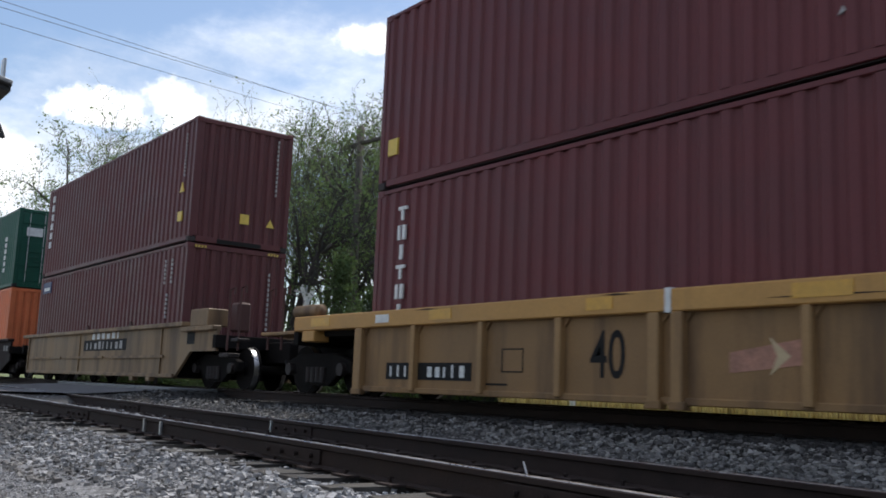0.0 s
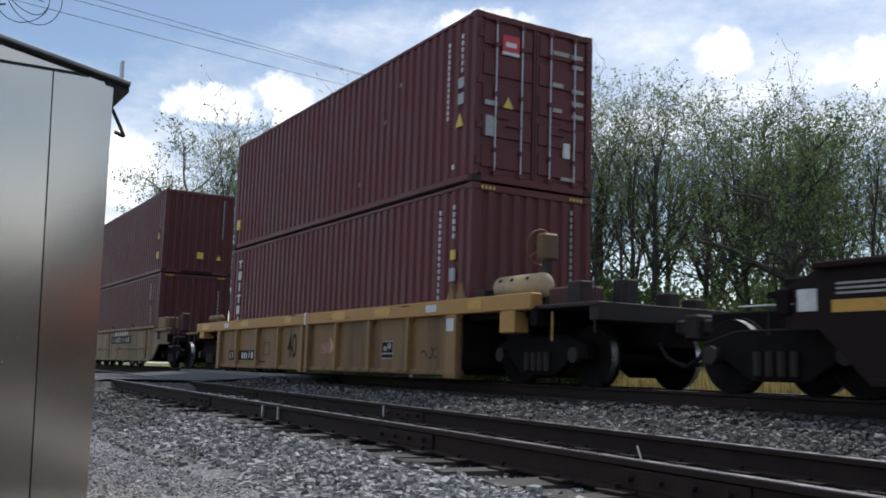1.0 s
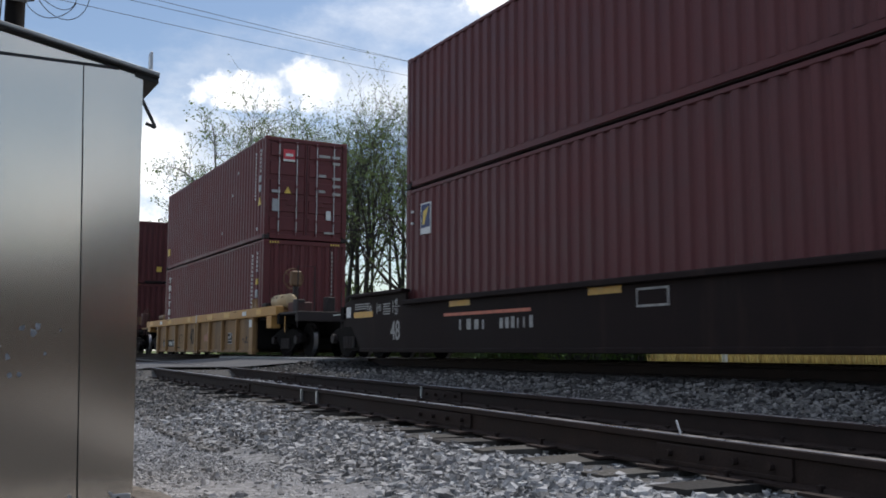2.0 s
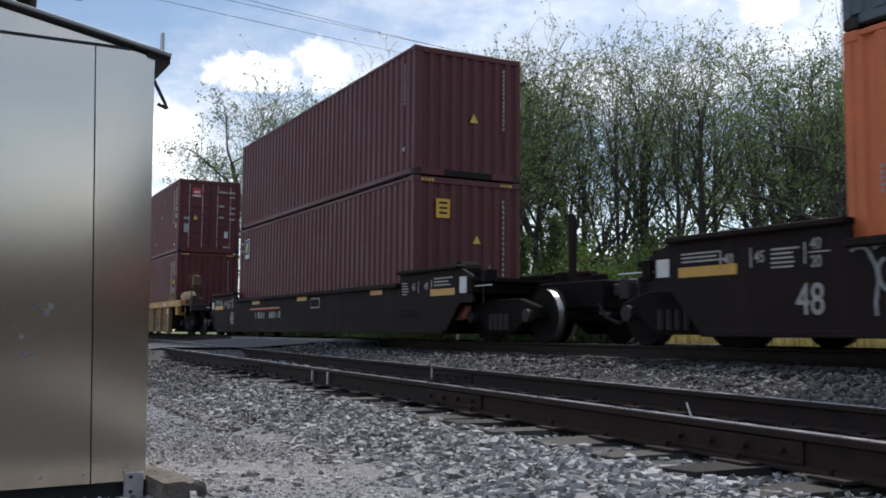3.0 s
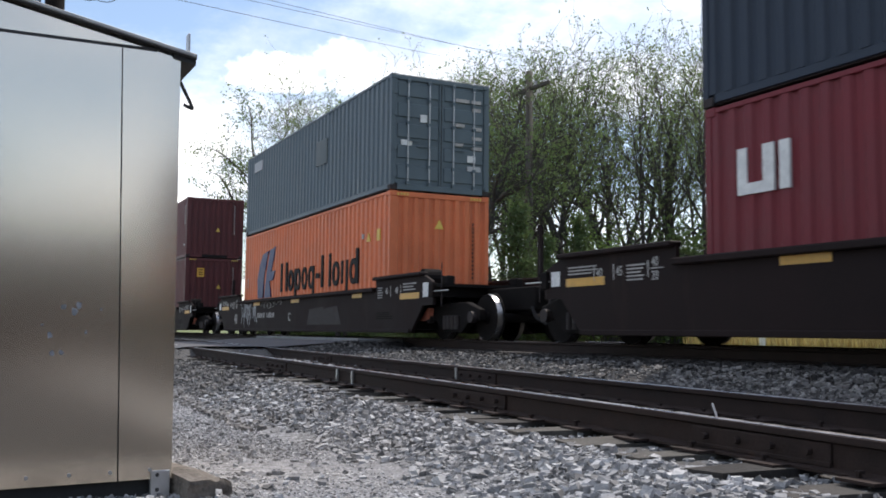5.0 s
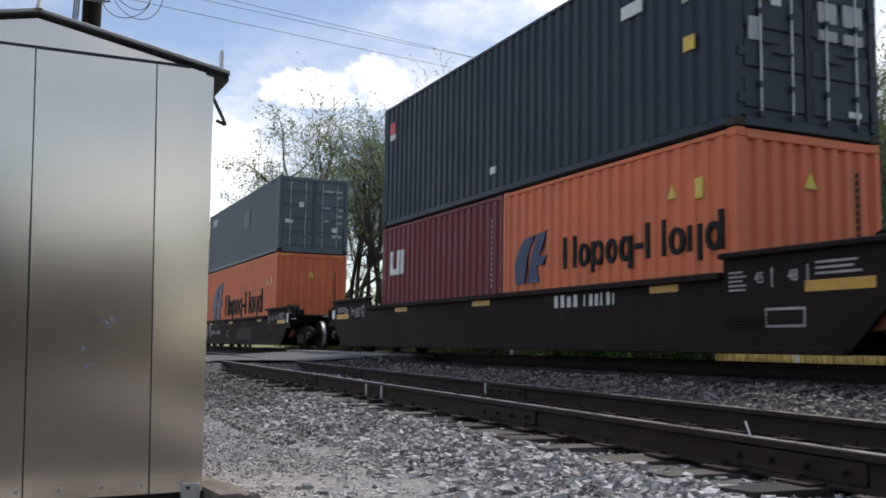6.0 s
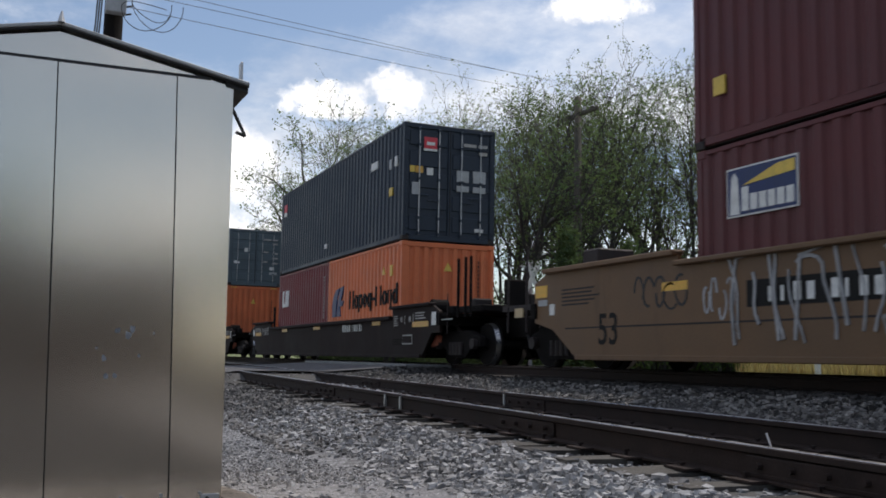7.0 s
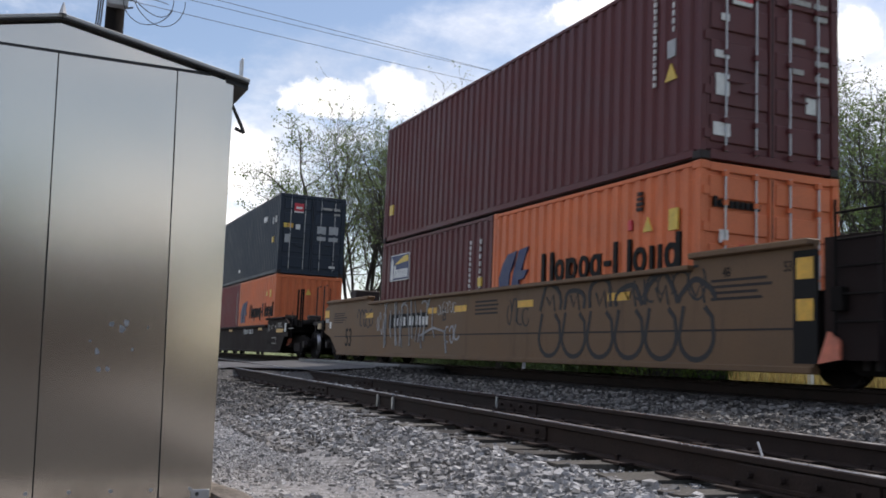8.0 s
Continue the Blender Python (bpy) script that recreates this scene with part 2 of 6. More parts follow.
def part(name, bm, mt, parent, label="", smooth=False, bevel=0.0):
    ob = new(name, finish(bm, name, mt, smooth, bevel))
    ob.parent = parent
    if label:
        ob["label"] = label
    return ob


def share(name, me, parent, m=None, label=""):
    ob = new(name, me)
    ob.parent = parent
    if m is not None:
        ob.matrix_basis = m
    if label:
        ob["label"] = label
    return ob


def thing(name, label, category, group="", kind=""):
    return tagged(new(name), label, category, group, kind)


def box(bm, x0, x1, y0, y1, z0, z1):
    r = bmesh.ops.create_cube(bm, size=1.0)
    for v in r["verts"]:
        v.co = Vector((x0 + (v.co.x + 0.5) * (x1 - x0), y0 + (v.co.y + 0.5) * (y1 - y0), z0 + (v.co.z + 0.5) * (z1 - z0)))
    return r["verts"]


def boxes(*rows):
    bm = bmesh.new()
    for r in rows:
        box(bm, *r)
    return bm


def cyl(bm, a, b, r, seg=12, r2=None):
    a, b = Vector(a), Vector(b)
    q = (b - a).to_track_quat("Z", "Y").to_matrix().to_4x4()
    bmesh.ops.create_cone(bm, cap_ends=True, segments=seg, radius1=r, radius2=r if r2 is None else r2, depth=(b - a).length,
                          matrix=Matrix.Translation((a + b) / 2) @ q)
    return bm


def rods(rows, r, seg=8):
    bm = bmesh.new()
    for a, b in rows:
        cyl(bm, a, b, r, seg)
    return bm


def plate_xz(points, y0, y1):
    """An upright plate: the outline in x and z, from y0 to y1."""
    bm = bmesh.new()
    lo = [bm.verts.new((x, y0, z)) for x, z in points]
    hi = [bm.verts.new((x, y1, z)) for x, z in points]
    bm.faces.new(lo), bm.faces.new(hi[::-1])
    n = len(points)
    for i in range(n):
        bm.faces.new((lo[i], hi[i], hi[(i + 1) % n], lo[(i + 1) % n]))
    bmesh.ops.recalc_face_normals(bm, faces=bm.faces)
    return bm


def stroke_xz(points, w, y0, y1):
    """A ribbon of width w along points in x and z, in one piece."""
    pts = [Vector(points[0])]
    for q in points[1:]:
        if (Vector(q) - pts[-1]).length > 1e-4:
            pts.append(Vector(q))
    bm = bmesh.new()
    rows = []
    for i, p in enumerate(pts):
        d = (pts[min(i + 1, len(pts) - 1)] - pts[max(i - 1, 0)]).normalized()
        n = Vector((-d.y, d.x)) * (w / 2)
        rows.append([bm.verts.new((p.x + k * n.x, y, p.y + k * n.y)) for k, y in ((1, y0), (-1, y0), (-1, y1), (1, y1))])
    for a, b in zip(rows, rows[1:]):
        for i in range(4):
            bm.faces.new((a[i], b[i], b[(i + 1) % 4], a[(i + 1) % 4]))
    bm.faces.new(rows[0]), bm.faces.new(rows[-1][::-1])
    bmesh.ops.recalc_face_normals(bm, faces=bm.faces)
    return bm


def sweep(points, r, seg=6):
    """A bent round bar in one piece along points in space."""
    pts = [Vector(p) for p in points]
    bm = bmesh.new()
    rows = []
    for i, p in enumerate(pts):
        d = (pts[min(i + 1, len(pts) - 1)] - pts[max(i - 1, 0)]).normalized()
        u = d.cross(Vector((0.31, 0.17, 0.93))).normalized()
        v = d.cross(u)
        rows.append([bm.verts.new(p + (u * math.cos(2 * math.pi * k / seg) + v * math.sin(2 * math.pi * k / seg)) * r) for k in range(seg)])
    for a, b in zip(rows, rows[1:]):
        for k in range(seg):
            bm.faces.new((a[k], a[(k + 1) % seg], b[(k + 1) % seg], b[k]))
    bm.faces.new(rows[0][::-1]), bm.faces.new(rows[-1])
    bmesh.ops.recalc_face_normals(bm, faces=bm.faces)
    return bm


def lettering(text, height, mt, parent, x, y, z, name="lettering", squeeze=1.0, slant=0.0):
    """Raised paint in the built-in font, on a side that faces -y; (x, z) is its lower left corner."""
    cu = bpy.data.curves.new(name, "FONT")
    cu.body, cu.size, cu.extrude, cu.shear, cu.offset = text, height / 0.70, 0.002, slant, height * 0.012
    tmp = new("tmp", cu)
    bpy.context.view_layer.update()
    me = bpy.data.meshes.new_from_object(tmp.evaluated_get(bpy.context.evaluated_depsgraph_get()))
    bpy.data.objects.remove(tmp)
    bpy.data.curves.remove(cu)
    me.materials.clear()
    me.materials.append(mt)
    me.transform(Matrix.Diagonal((squeeze, 1, 1, 1)))
    ob = share(name, me, parent, pose(x, y, z, 90, 0, 0))
    return ob


def bars(bm, x0, x1, z0, z1, y0, y1, n, rng):
    """Unreadable lettering: a row of n upright bars."""
    w = (x1 - x0) / n
    for i in range(n):
        h = rng.uniform(0.8, 1.0)
        box(bm, x0 + (i + 0.20) * w, x0 + (i + (0.42 if rng.random() < 0.4 else 0.74)) * w, y0, y1, z0, z0 + (z1 - z0) * h)


# ---- ground, tracks, road ----
ROAD_X = (-27.0, -18.9)


def siding_y(x):
    return 3.35 - 0.027 * x      # the near rail; the far one is 1.5 m further


def siding_z(x):
    return -0.305 - 0.0058 * x if x > -30 else -0.13


def step(a, b, v):
    t = min(1.0, max(0.0, (v - a) / (b - a)))
    return t * t * (3 - 2 * t)


def ground_z(x, y):
    """Height of the bare ground, under the loose stones."""
    sy, sz = siding_y(max(x, -30)), siding_z(x)
    z = -0.66 + (sz - 0.205 + 0.66) * step(sy - 1.5, sy - 0.55, y)
    z += (-0.20 - (sz - 0.205)) * step(sy + 2.2, TRACK_Y - 1.9, y) if y > sy + 2.2 else 0
    if y > TRACK_Y + 1.7:
        z = -0.20 - 0.30 * step(TRACK_Y + 1.7, TRACK_Y + 3.5, y)
    w = step(ROAD_X[0] - 1.5, ROAD_X[0], x) * (1 - step(ROAD_X[1], ROAD_X[1] + 0.8, x))
    road = -0.06 + (sz - 0.02 + 0.06) * (1 - step(sy + 1.6, TRACK_Y - 1.6, y)) - 0.35 * step(TRACK_Y + 2, TRACK_Y + 9, y) - 0.3 * step(0, -3, y - sy)
    return z * (1 - w) + (min(road, -0.04) - 0.02) * w


def build_ground():
    xs = sorted(set([-3000, -1200, -500, -250, -150, -110, -85] + list(np.arange(-70, 14, 0.7)) + [20, 35, 60, 120, 300, 900, 3000]))
    ys = sorted(set([-3000, -900, -300, -100, -50, -25, -12] + list(np.arange(-6, 16, 0.35)) + [18, 21, 25, 30, 36, 44, 60, 100, 200, 500, 1200, 3000]))
    bm = bmesh.new()
    grid = []
    for x in xs:
        row = []
        for y in ys:
            near = -30 < x < 10 and 0 < y < 14
            z = ground_z(x, y) + (noise.noise((x * 0.9, y * 0.9, 0)) * 0.02 if near else noise.noise((x * 0.05, y * 0.05, 4)) * 0.10 if abs(x) < 200 and y > 16 else 0)
            row.append(bm.verts.new((x, y, z)))
        grid.append(row)
    for i in range(len(xs) - 1):
        for j in range(len(ys) - 1):
            bm.faces.new((grid[i][j], grid[i + 1][j], grid[i + 1][j + 1], grid[i][j + 1]))
    mt = bpy.data.materials.new("ground")
    mt.use_nodes = True
    nt = mt.node_tree
    N, L = nt.nodes, nt.links
    bs = N["Principled BSDF"]
    bs.inputs["Roughness"].default_value = 0.95
    co = N.new("ShaderNodeTexCoord")
    sep = N.new("ShaderNodeSeparateXYZ")
    L.new(co.outputs["Object"], sep.inputs[0])

    def noise_tex(s, d=6):
        n = N.new("ShaderNodeTexNoise")
        n.inputs["Scale"].default_value, n.inputs["Detail"].default_value = s, d
        L.new(co.outputs["Object"], n.inputs["Vector"])
        return n.outputs["Fac"]

    def mix(fac, a, b):
        n = N.new("ShaderNodeMix")
        n.data_type = "RGBA"
        for sock, v in ((n.inputs[0], fac), (n.inputs[6], a), (n.inputs[7], b)):
            if isinstance(v, tuple):
                sock.default_value = (*v, 1)
            else:
                L.new(v, sock)
        return n.outputs[2]

    def span(v, a, b):
        n = N.new("ShaderNodeMapRange")
        n.inputs[1].default_value, n.inputs[2].default_value = a, b
        L.new(v, n.inputs[0])
        return n.outputs[0]

    vor = N.new("ShaderNodeTexVoronoi")
    vor.inputs["Scale"].default_value = 55.0
    L.new(co.outputs["Object"], vor.inputs["Vector"])
    bw = N.new("ShaderNodeRGBToBW")
    L.new(vor.outputs["Color"], bw.inputs[0])
    gravel = mix(bw.outputs[0], (0.17, 0.17, 0.175), (0.44, 0.44, 0.45))
    gravel = mix(span(noise_tex(14.0, 9), 0.40, 0.62), gravel, (0.14, 0.14, 0.142))
    gravel = mix(span(noise_tex(1.1), 0.45, 0.70), gravel, (0.25, 0.25, 0.262))
    # coarse dark bed between and under the tracks
    wob = N.new("ShaderNodeMath")
    wob.operation = "ADD"
    L.new(sep.outputs[1], wob.inputs[0])
    L.new(noise_tex(1.5), wob.inputs[1])
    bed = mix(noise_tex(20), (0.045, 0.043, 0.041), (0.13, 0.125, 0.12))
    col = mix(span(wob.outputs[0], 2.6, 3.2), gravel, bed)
    # nearly black by the main track: the train's shade put into the colour
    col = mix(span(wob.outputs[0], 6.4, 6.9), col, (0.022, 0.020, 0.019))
    grass = mix(span(noise_tex(0.35), 0.35, 0.65), (0.085, 0.13, 0.035), (0.24, 0.22, 0.09))
    grass = mix(span(noise_tex(6), 0.3, 0.7), grass, (0.10, 0.14, 0.045))
    col = mix(span(wob.outputs[0], 12.2, 13.4), col, grass)
    # unseen dark paving added round the camera, to darken the shed's reflection
    unseen_paving = N.new("ShaderNodeMath")
    unseen_paving.operation = "MULTIPLY"
    L.new(span(sep.outputs[0], -3.75, -3.45), unseen_paving.inputs[0])
    L.new(span(sep.outputs[1], 1.9, 1.5), unseen_paving.inputs[1])
    col = mix(unseen_paving.outputs[0], col, (0.042, 0.042, 0.043))
    L.new(col, bs.inputs["Base Color"])
    b = N.new("ShaderNodeBump")
    b.inputs["Strength"].default_value, b.inputs["Distance"].default_value = 0.8, 0.012
    L.new(vor.outputs["Distance"], b.inputs["Height"])
    L.new(b.outputs[0], bs.inputs["Normal"])
    tagged(new("ground", finish(bm, "ground", mt, True)), "pale grey gravel yard with unseen dark paving added round the camera, grass beyond the tracks", "ground", kind="structure")


build_ground()


def scatter_stones(name, count, place, size, mt, label, seed):
    """Loose angular stones: one mesh. place(rng) gives x, y; size is (least, most) in metres."""
    rng = np.random.default_rng(seed)
    base = bmesh.new()
    bmesh.ops.create_cube(base, size=1.35)
    bmesh.ops.triangulate(base, faces=base.faces)
    bv = np.array([v.co[:] for v in base.verts])
    bf = np.array([[v.index for v in f.verts] for f in base.faces])
    base.free()
    nv = len(bv)
    xy = place(rng, count)
    n = len(xy)
    s = (size[0] + (size[1] - size[0]) * rng.uniform(0, 1, n) ** 2.3) * rng.choice([0.7, 1.0, 1.0, 1.25], n)
    sc = s[:, None] * rng.uniform(0.6, 1.25, (n, 3)) * np.array([1.1, 1.0, 0.70])
    ang = rng.uniform(0, 2 * np.pi, n)
    tilt = rng.uniform(-0.6, 0.6, n)
    jit = rng.uniform(0.55, 1.25, (n, nv, 3))
    p = bv[None] * jit * sc[:, None, :]
    ct, stt = np.cos(tilt)[:, None], np.sin(tilt)[:, None]
    y, z = p[..., 1] * ct - p[..., 2] * stt, p[..., 1] * stt + p[..., 2] * ct
    c, sn = np.cos(ang)[:, None], np.sin(ang)[:, None]
    x, y = p[..., 0] * c - y * sn, p[..., 0] * sn + y * c
    gz = np.array([ground_z(a, b) for a, b in xy])
    x += xy[:, 0:1]
    y += xy[:, 1:2]
    z += (gz + sc[:, 2] * rng.uniform(0.05, 0.75, n))[:, None]
    verts = np.stack([x, y, z], -1).reshape(-1, 3)
    faces = (bf[None] + (np.arange(n) * nv)[:, None, None]).reshape(-1, 3)
    me = bpy.data.meshes.new(name)
    me.vertices.add(len(verts)), me.vertices.foreach_set("co", verts.ravel())
    me.loops.add(faces.size), me.loops.foreach_set("vertex_index", faces.ravel().astype(np.int32))
    me.polygons.add(len(faces)), me.polygons.foreach_set("loop_start", np.arange(0, faces.size, 3, dtype=np.int32))
    me.update(calc_edges=True)
    me.shade_flat()
    me.materials.append(mt)
    return tagged(new(name, me), label, "gravel", kind="stuff")


def near_weighted(x0, x1, y_of):
    """Places between x0 (near) and x1 (far), thinning out with distance."""
    def place(rng, n):
        u = rng.uniform(0, 1, n)
        d = -x0 * (x1 / x0) ** u
        x = -d
        lo, hi = y_of(x)
        y = lo + (hi - lo) * rng.uniform(0, 1, n)
        return np.stack([x, y], -1)
    return place


def build_stones():
    sy = lambda x: 3.35 - 0.027 * x
    scatter_stones("ballast", 25000, near_weighted(-1.6, -11.0, lambda x: (sy(x) - 1.36 - 0.12 * np.sin(x * 2.1) * np.sin(x * 5.3), sy(x) - 0.40)), (0.008, 0.033), M["stone"], "coarse grey crushed-stone ballast beside the siding", 1)
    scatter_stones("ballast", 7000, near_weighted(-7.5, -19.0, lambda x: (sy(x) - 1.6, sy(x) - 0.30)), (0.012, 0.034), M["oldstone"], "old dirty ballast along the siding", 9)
    scatter_stones("ballast", 5000, near_weighted(-1.6, -19.0, lambda x: (sy(x) + 0.1, sy(x) + 1.45)), (0.010, 0.026), M["stone"], "grey ballast stones between the siding rails", 2)
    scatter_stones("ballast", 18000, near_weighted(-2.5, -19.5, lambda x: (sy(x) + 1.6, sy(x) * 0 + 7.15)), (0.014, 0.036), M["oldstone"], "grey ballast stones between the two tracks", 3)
    # these stones carry the train's shade in their dark colour
    scatter_stones("ballast", 13000, near_weighted(-2.5, -19.5, lambda x: (x * 0 + 6.8, x * 0 + 11.2)), (0.022, 0.042), M["oil_shade_stone"], "dark oily ballast under the main track, the train's shade in its colour", 4)
    scatter_stones("gravel", 64000, near_weighted(-3.4, -19.0, lambda x: (x * 0 + 0.2, sy(x) - 0.95)), (0.0045, 0.0115), M["pebble"], "fine pale grey gravel on the yard", 5)
    scatter_stones("ballast", 1500, near_weighted(-1.6, -19.0, lambda x: (sy(x) - 0.45, sy(x) + 0.0)), (0.008, 0.024), M["stone"], "scattered stones on the tie ends", 8)
    scatter_stones("gravel", 1000, near_weighted(-3.4, -9.0, lambda x: (x * 0 - 0.2, sy(x) - 1.5)), (0.014, 0.032), M["stone"], "stray grey stones on the fine gravel", 6)
    scatter_stones("ballast", 900, near_weighted(-13.0, -17.0, lambda x: (sy(x) + 0.9, sy(x) + 2.4)), (0.03, 0.06), M["pebble"], "heap of pale stones by the siding rail", 7)


build_stones()

RAIL_OUTLINE = [(-0.070, -0.170), (0.070, -0.170), (0.070, -0.158), (0.010, -0.145), (0.009, -0.045), (0.036, -0.034), (0.036, -0.006), (0.030, 0.0),
                (-0.030, 0.0), (-0.036, -0.006), (-0.036, -0.034), (-0.009, -0.045), (-0.010, -0.145), (-0.070, -0.158)]


def rail(parent, pts):
    """A flat-bottomed rail along points at its head's middle: rusty body and a polished strip on top."""
    bm = bmesh.new()
    rows = [[bm.verts.new((x, y + a, z + b)) for a, b in RAIL_OUTLINE] for x, y, z in pts]
    n = len(RAIL_OUTLINE)
    for r0, r1 in zip(rows, rows[1:]):
        for i in range(n):
            bm.faces.new((r0[i], r0[(i + 1) % n], r1[(i + 1) % n], r1[i]))
    bm.faces.new(rows[0][::-1]), bm.faces.new(rows[-1])
    ob = part("rail", bm, M["railside"], parent)
    top = bmesh.new()
    rows = [[top.verts.new((x, y + a, z + b)) for a, b in ((-0.027, 0.0), (-0.022, 0.0025), (0.022, 0.0025), (0.027, 0.0))] for x, y, z in pts]
    for r0, r1 in zip(rows, rows[1:]):
        for i in range(3):
            top.faces.new((r0[i], r1[i], r1[i + 1], r0[i + 1]))
    part("running_surface", top, M["railtop"], ob, "polished steel running surface")
    return ob


def build_tracks():
    rng = random.Random(11)
    tie_me = []
    for k in range(5):
        bm = bmesh.new()
        box(bm, -0.115, 0.115, -1.28, 1.28, -0.17, 0.0)
        bmesh.ops.subdivide_edges(bm, edges=[e for e in bm.edges if abs((e.verts[0].co - e.verts[1].co).y) > 1], cuts=5)
        for v in bm.verts:
            v.co += Vector((rng.uniform(-0.012, 0.012), rng.uniform(-0.04, 0.04), rng.uniform(-0.012, 0.006)))
        tie_me.append(finish(bm, "tie", M["tie"]))
    oily = []
    for me in tie_me[:2]:
        c = me.copy()
        c.materials.clear(), c.materials.append(M["oiltie"])
        oily.append(c)
    plate = finish(boxes((-0.10, 0.10, -0.17, 0.17, 0, 0.014)), "tie_plate", M["railside"])
    spike = bmesh.new()
    box(spike, -0.008, 0.008, -0.008, 0.008, -0.03, 0.02)
    box(spike, -0.014, 0.014, -0.014, 0.018, 0.02, 0.032)
    spike = finish(spike, "spike", M["railside"])
    # siding
    sid = thing("siding_track", "rusty siding with jointed rails on weathered wooden ties", "railway track", kind="structure")
    xs = [8, 2, -2, -5, -8, -11, -14, -17, ROAD_X[1] - 0.6, ROAD_X[0], -34, -60]
    for off in (0.0, 1.5):
        rail(sid, [(x, siding_y(x) + off, siding_z(x)) for x in xs])
    x = 4.0
    while x > ROAD_X[1] + 0.3:
        zt = siding_z(x) - 0.172
        yc = siding_y(x) + 0.75
        share("tie", rng.choice(tie_me), sid, pose(x, yc + rng.uniform(-0.06, 0.06), zt, rng.uniform(-0.6, 0.6), rng.uniform(-2, 2), rng.uniform(-3, 3) - 1.5 + 180 * rng.randint(0, 1)))
        if x < -1:
            for off in (0.0, 1.5):
                share("tie_plate", plate, sid, pose(x, siding_y(x) + off, zt + 0.002, 0, 0, -1.5))
                for s in (-1, 1):
                    share("spike", spike, sid, pose(x + 0.05 * s, siding_y(x) + off + 0.088 * s, zt + rng.uniform(0.0, 0.02), 0, 0, 90 + 90 * s))
        x -= 0.53 + rng.uniform(-0.04, 0.04)
    # joint bars with bolts
    def joint(x0, x1, off, s):
        xm = (x0 + x1) / 2
        z = siding_z(xm)
        y = siding_y(xm) + off + s * 0.024
        bm = bmesh.new()
        box(bm, x0, x1, y - 0.014, y + 0.014, z - 0.140, z - 0.046)
        box(bm, x0, x1, y - 0.020, y + 0.020, z - 0.150, z - 0.128)
        b = part("joint_bar", bm, M["railside"], sid, bevel=0.003)
        for i in range(4):
            xx = x0 + (i + 0.5) * (x1 - x0) / 4
            part("bolt", rods([((xx, y, z - 0.09), (xx, y + s * 0.045, z - 0.09))], 0.017, 6), M["railside"], b)
    joint(-3.95, -3.05, 0.0, -1)
    joint(-6.95, -6.05, 0.0, -1)
    joint(-9.9, -9.0, 1.5, -1)
    joint(-12.9, -12.0, 0.0, -1)
    joint(-15.6, -14.7, 1.5, -1)
    for x0, off in ((-9.35, 0.0), (-9.85, 0.0), (-9.95, 1.5)):
        z = siding_z(x0)
        part("rail_anchor", boxes((x0 - 0.02, x0 + 0.02, siding_y(x0) + off - 0.05, siding_y(x0) + off - 0.03, z - 0.15, z - 0.02)), M["galv"], sid, "pale metal bond strap")
    part("bond_wire", rods([((-3.82, siding_y(-3.8) + 0.03, siding_z(-3.8) - 0.05), (-3.90, siding_y(-3.8) + 0.05, siding_z(-3.8) + 0.065))], 0.006), M["galv"], sid)
    # main line
    main = thing("main_track", "busy main line track with polished railheads on oily, shade-darkened ballast", "railway track", kind="structure")
    for off in (-0.7525, 0.7525):
        rail(main, [(x, TRACK_Y + off, 0.0) for x in (60, 10, 0, -15, -30, -60, -120, -400)])
    x = 6.0
    while x > -60:
        if not ROAD_X[0] - 0.3 < x < ROAD_X[1] + 0.3:
            share("tie", rng.choice(oily), main, pose(x, TRACK_Y, -0.172, 0, 0, rng.uniform(-1, 1)))
        x -= 0.50


build_tracks()


def build_road():
    rd = thing("road", "grey asphalt road over the level crossing", "road", kind="structure")
    bm = bmesh.new()
    ys = [-40, -20, -8, 0, 2.4, siding_y(-23) - 0.12, siding_y(-23) + 0.12, siding_y(-23) + 1.38, siding_y(-23) + 1.62, 7.0, TRACK_Y - 1.2, TRACK_Y - 0.83, TRACK_Y + 0.83, TRACK_Y + 1.2, 12, 14, 17, 22, 30, 50, 90, 160]
    grid = [[bm.verts.new((x, y, ground_z(-23, y) + 0.03)) for y in ys] for x in (ROAD_X[0], -23, ROAD_X[1])]
    for a, b in zip(grid, grid[1:]):
        for j in range(len(ys) - 1):
            bm.faces.new((a[j], b[j], b[j + 1], a[j + 1]))
    part("asphalt", bm, M["asphalt"], rd)
    for y0, y1, z in ((TRACK_Y - 0.66, TRACK_Y + 0.66, -0.012), (TRACK_Y - 1.9, TRACK_Y - 0.84, -0.012), (TRACK_Y + 0.84, TRACK_Y + 1.9, -0.012)):
        for i in range(4):
            x0 = ROAD_X[0] + i * (ROAD_X[1] - ROAD_X[0]) / 4
            part("crossing_panel", boxes((x0 + 0.02, x0 + (ROAD_X[1] - ROAD_X[0]) / 4 - 0.02, y0, y1, z - 0.15, z)), M["concrete"], rd, bevel=0.01)


build_road()


# ---- containers ----
HALF_W = 1.219
TRAIN = []          # (thing, x at the start, y, z)


def corrugated(length_pts, z0, z1, along_x, at, outward):
    """A trapezoid-profiled sheet. length_pts: (position, depth) along it."""
    bm = bmesh.new()
    cols = []
    for p, d in length_pts:
        q = at - outward * d
        cols.append([bm.verts.new((p, q, z) if along_x else (q, p, z)) for z in (z0, z1)])
    for a, b in zip(cols, cols[1:]):
        bm.faces.new((a[0], b[0], b[1], a[1]))
    return bm


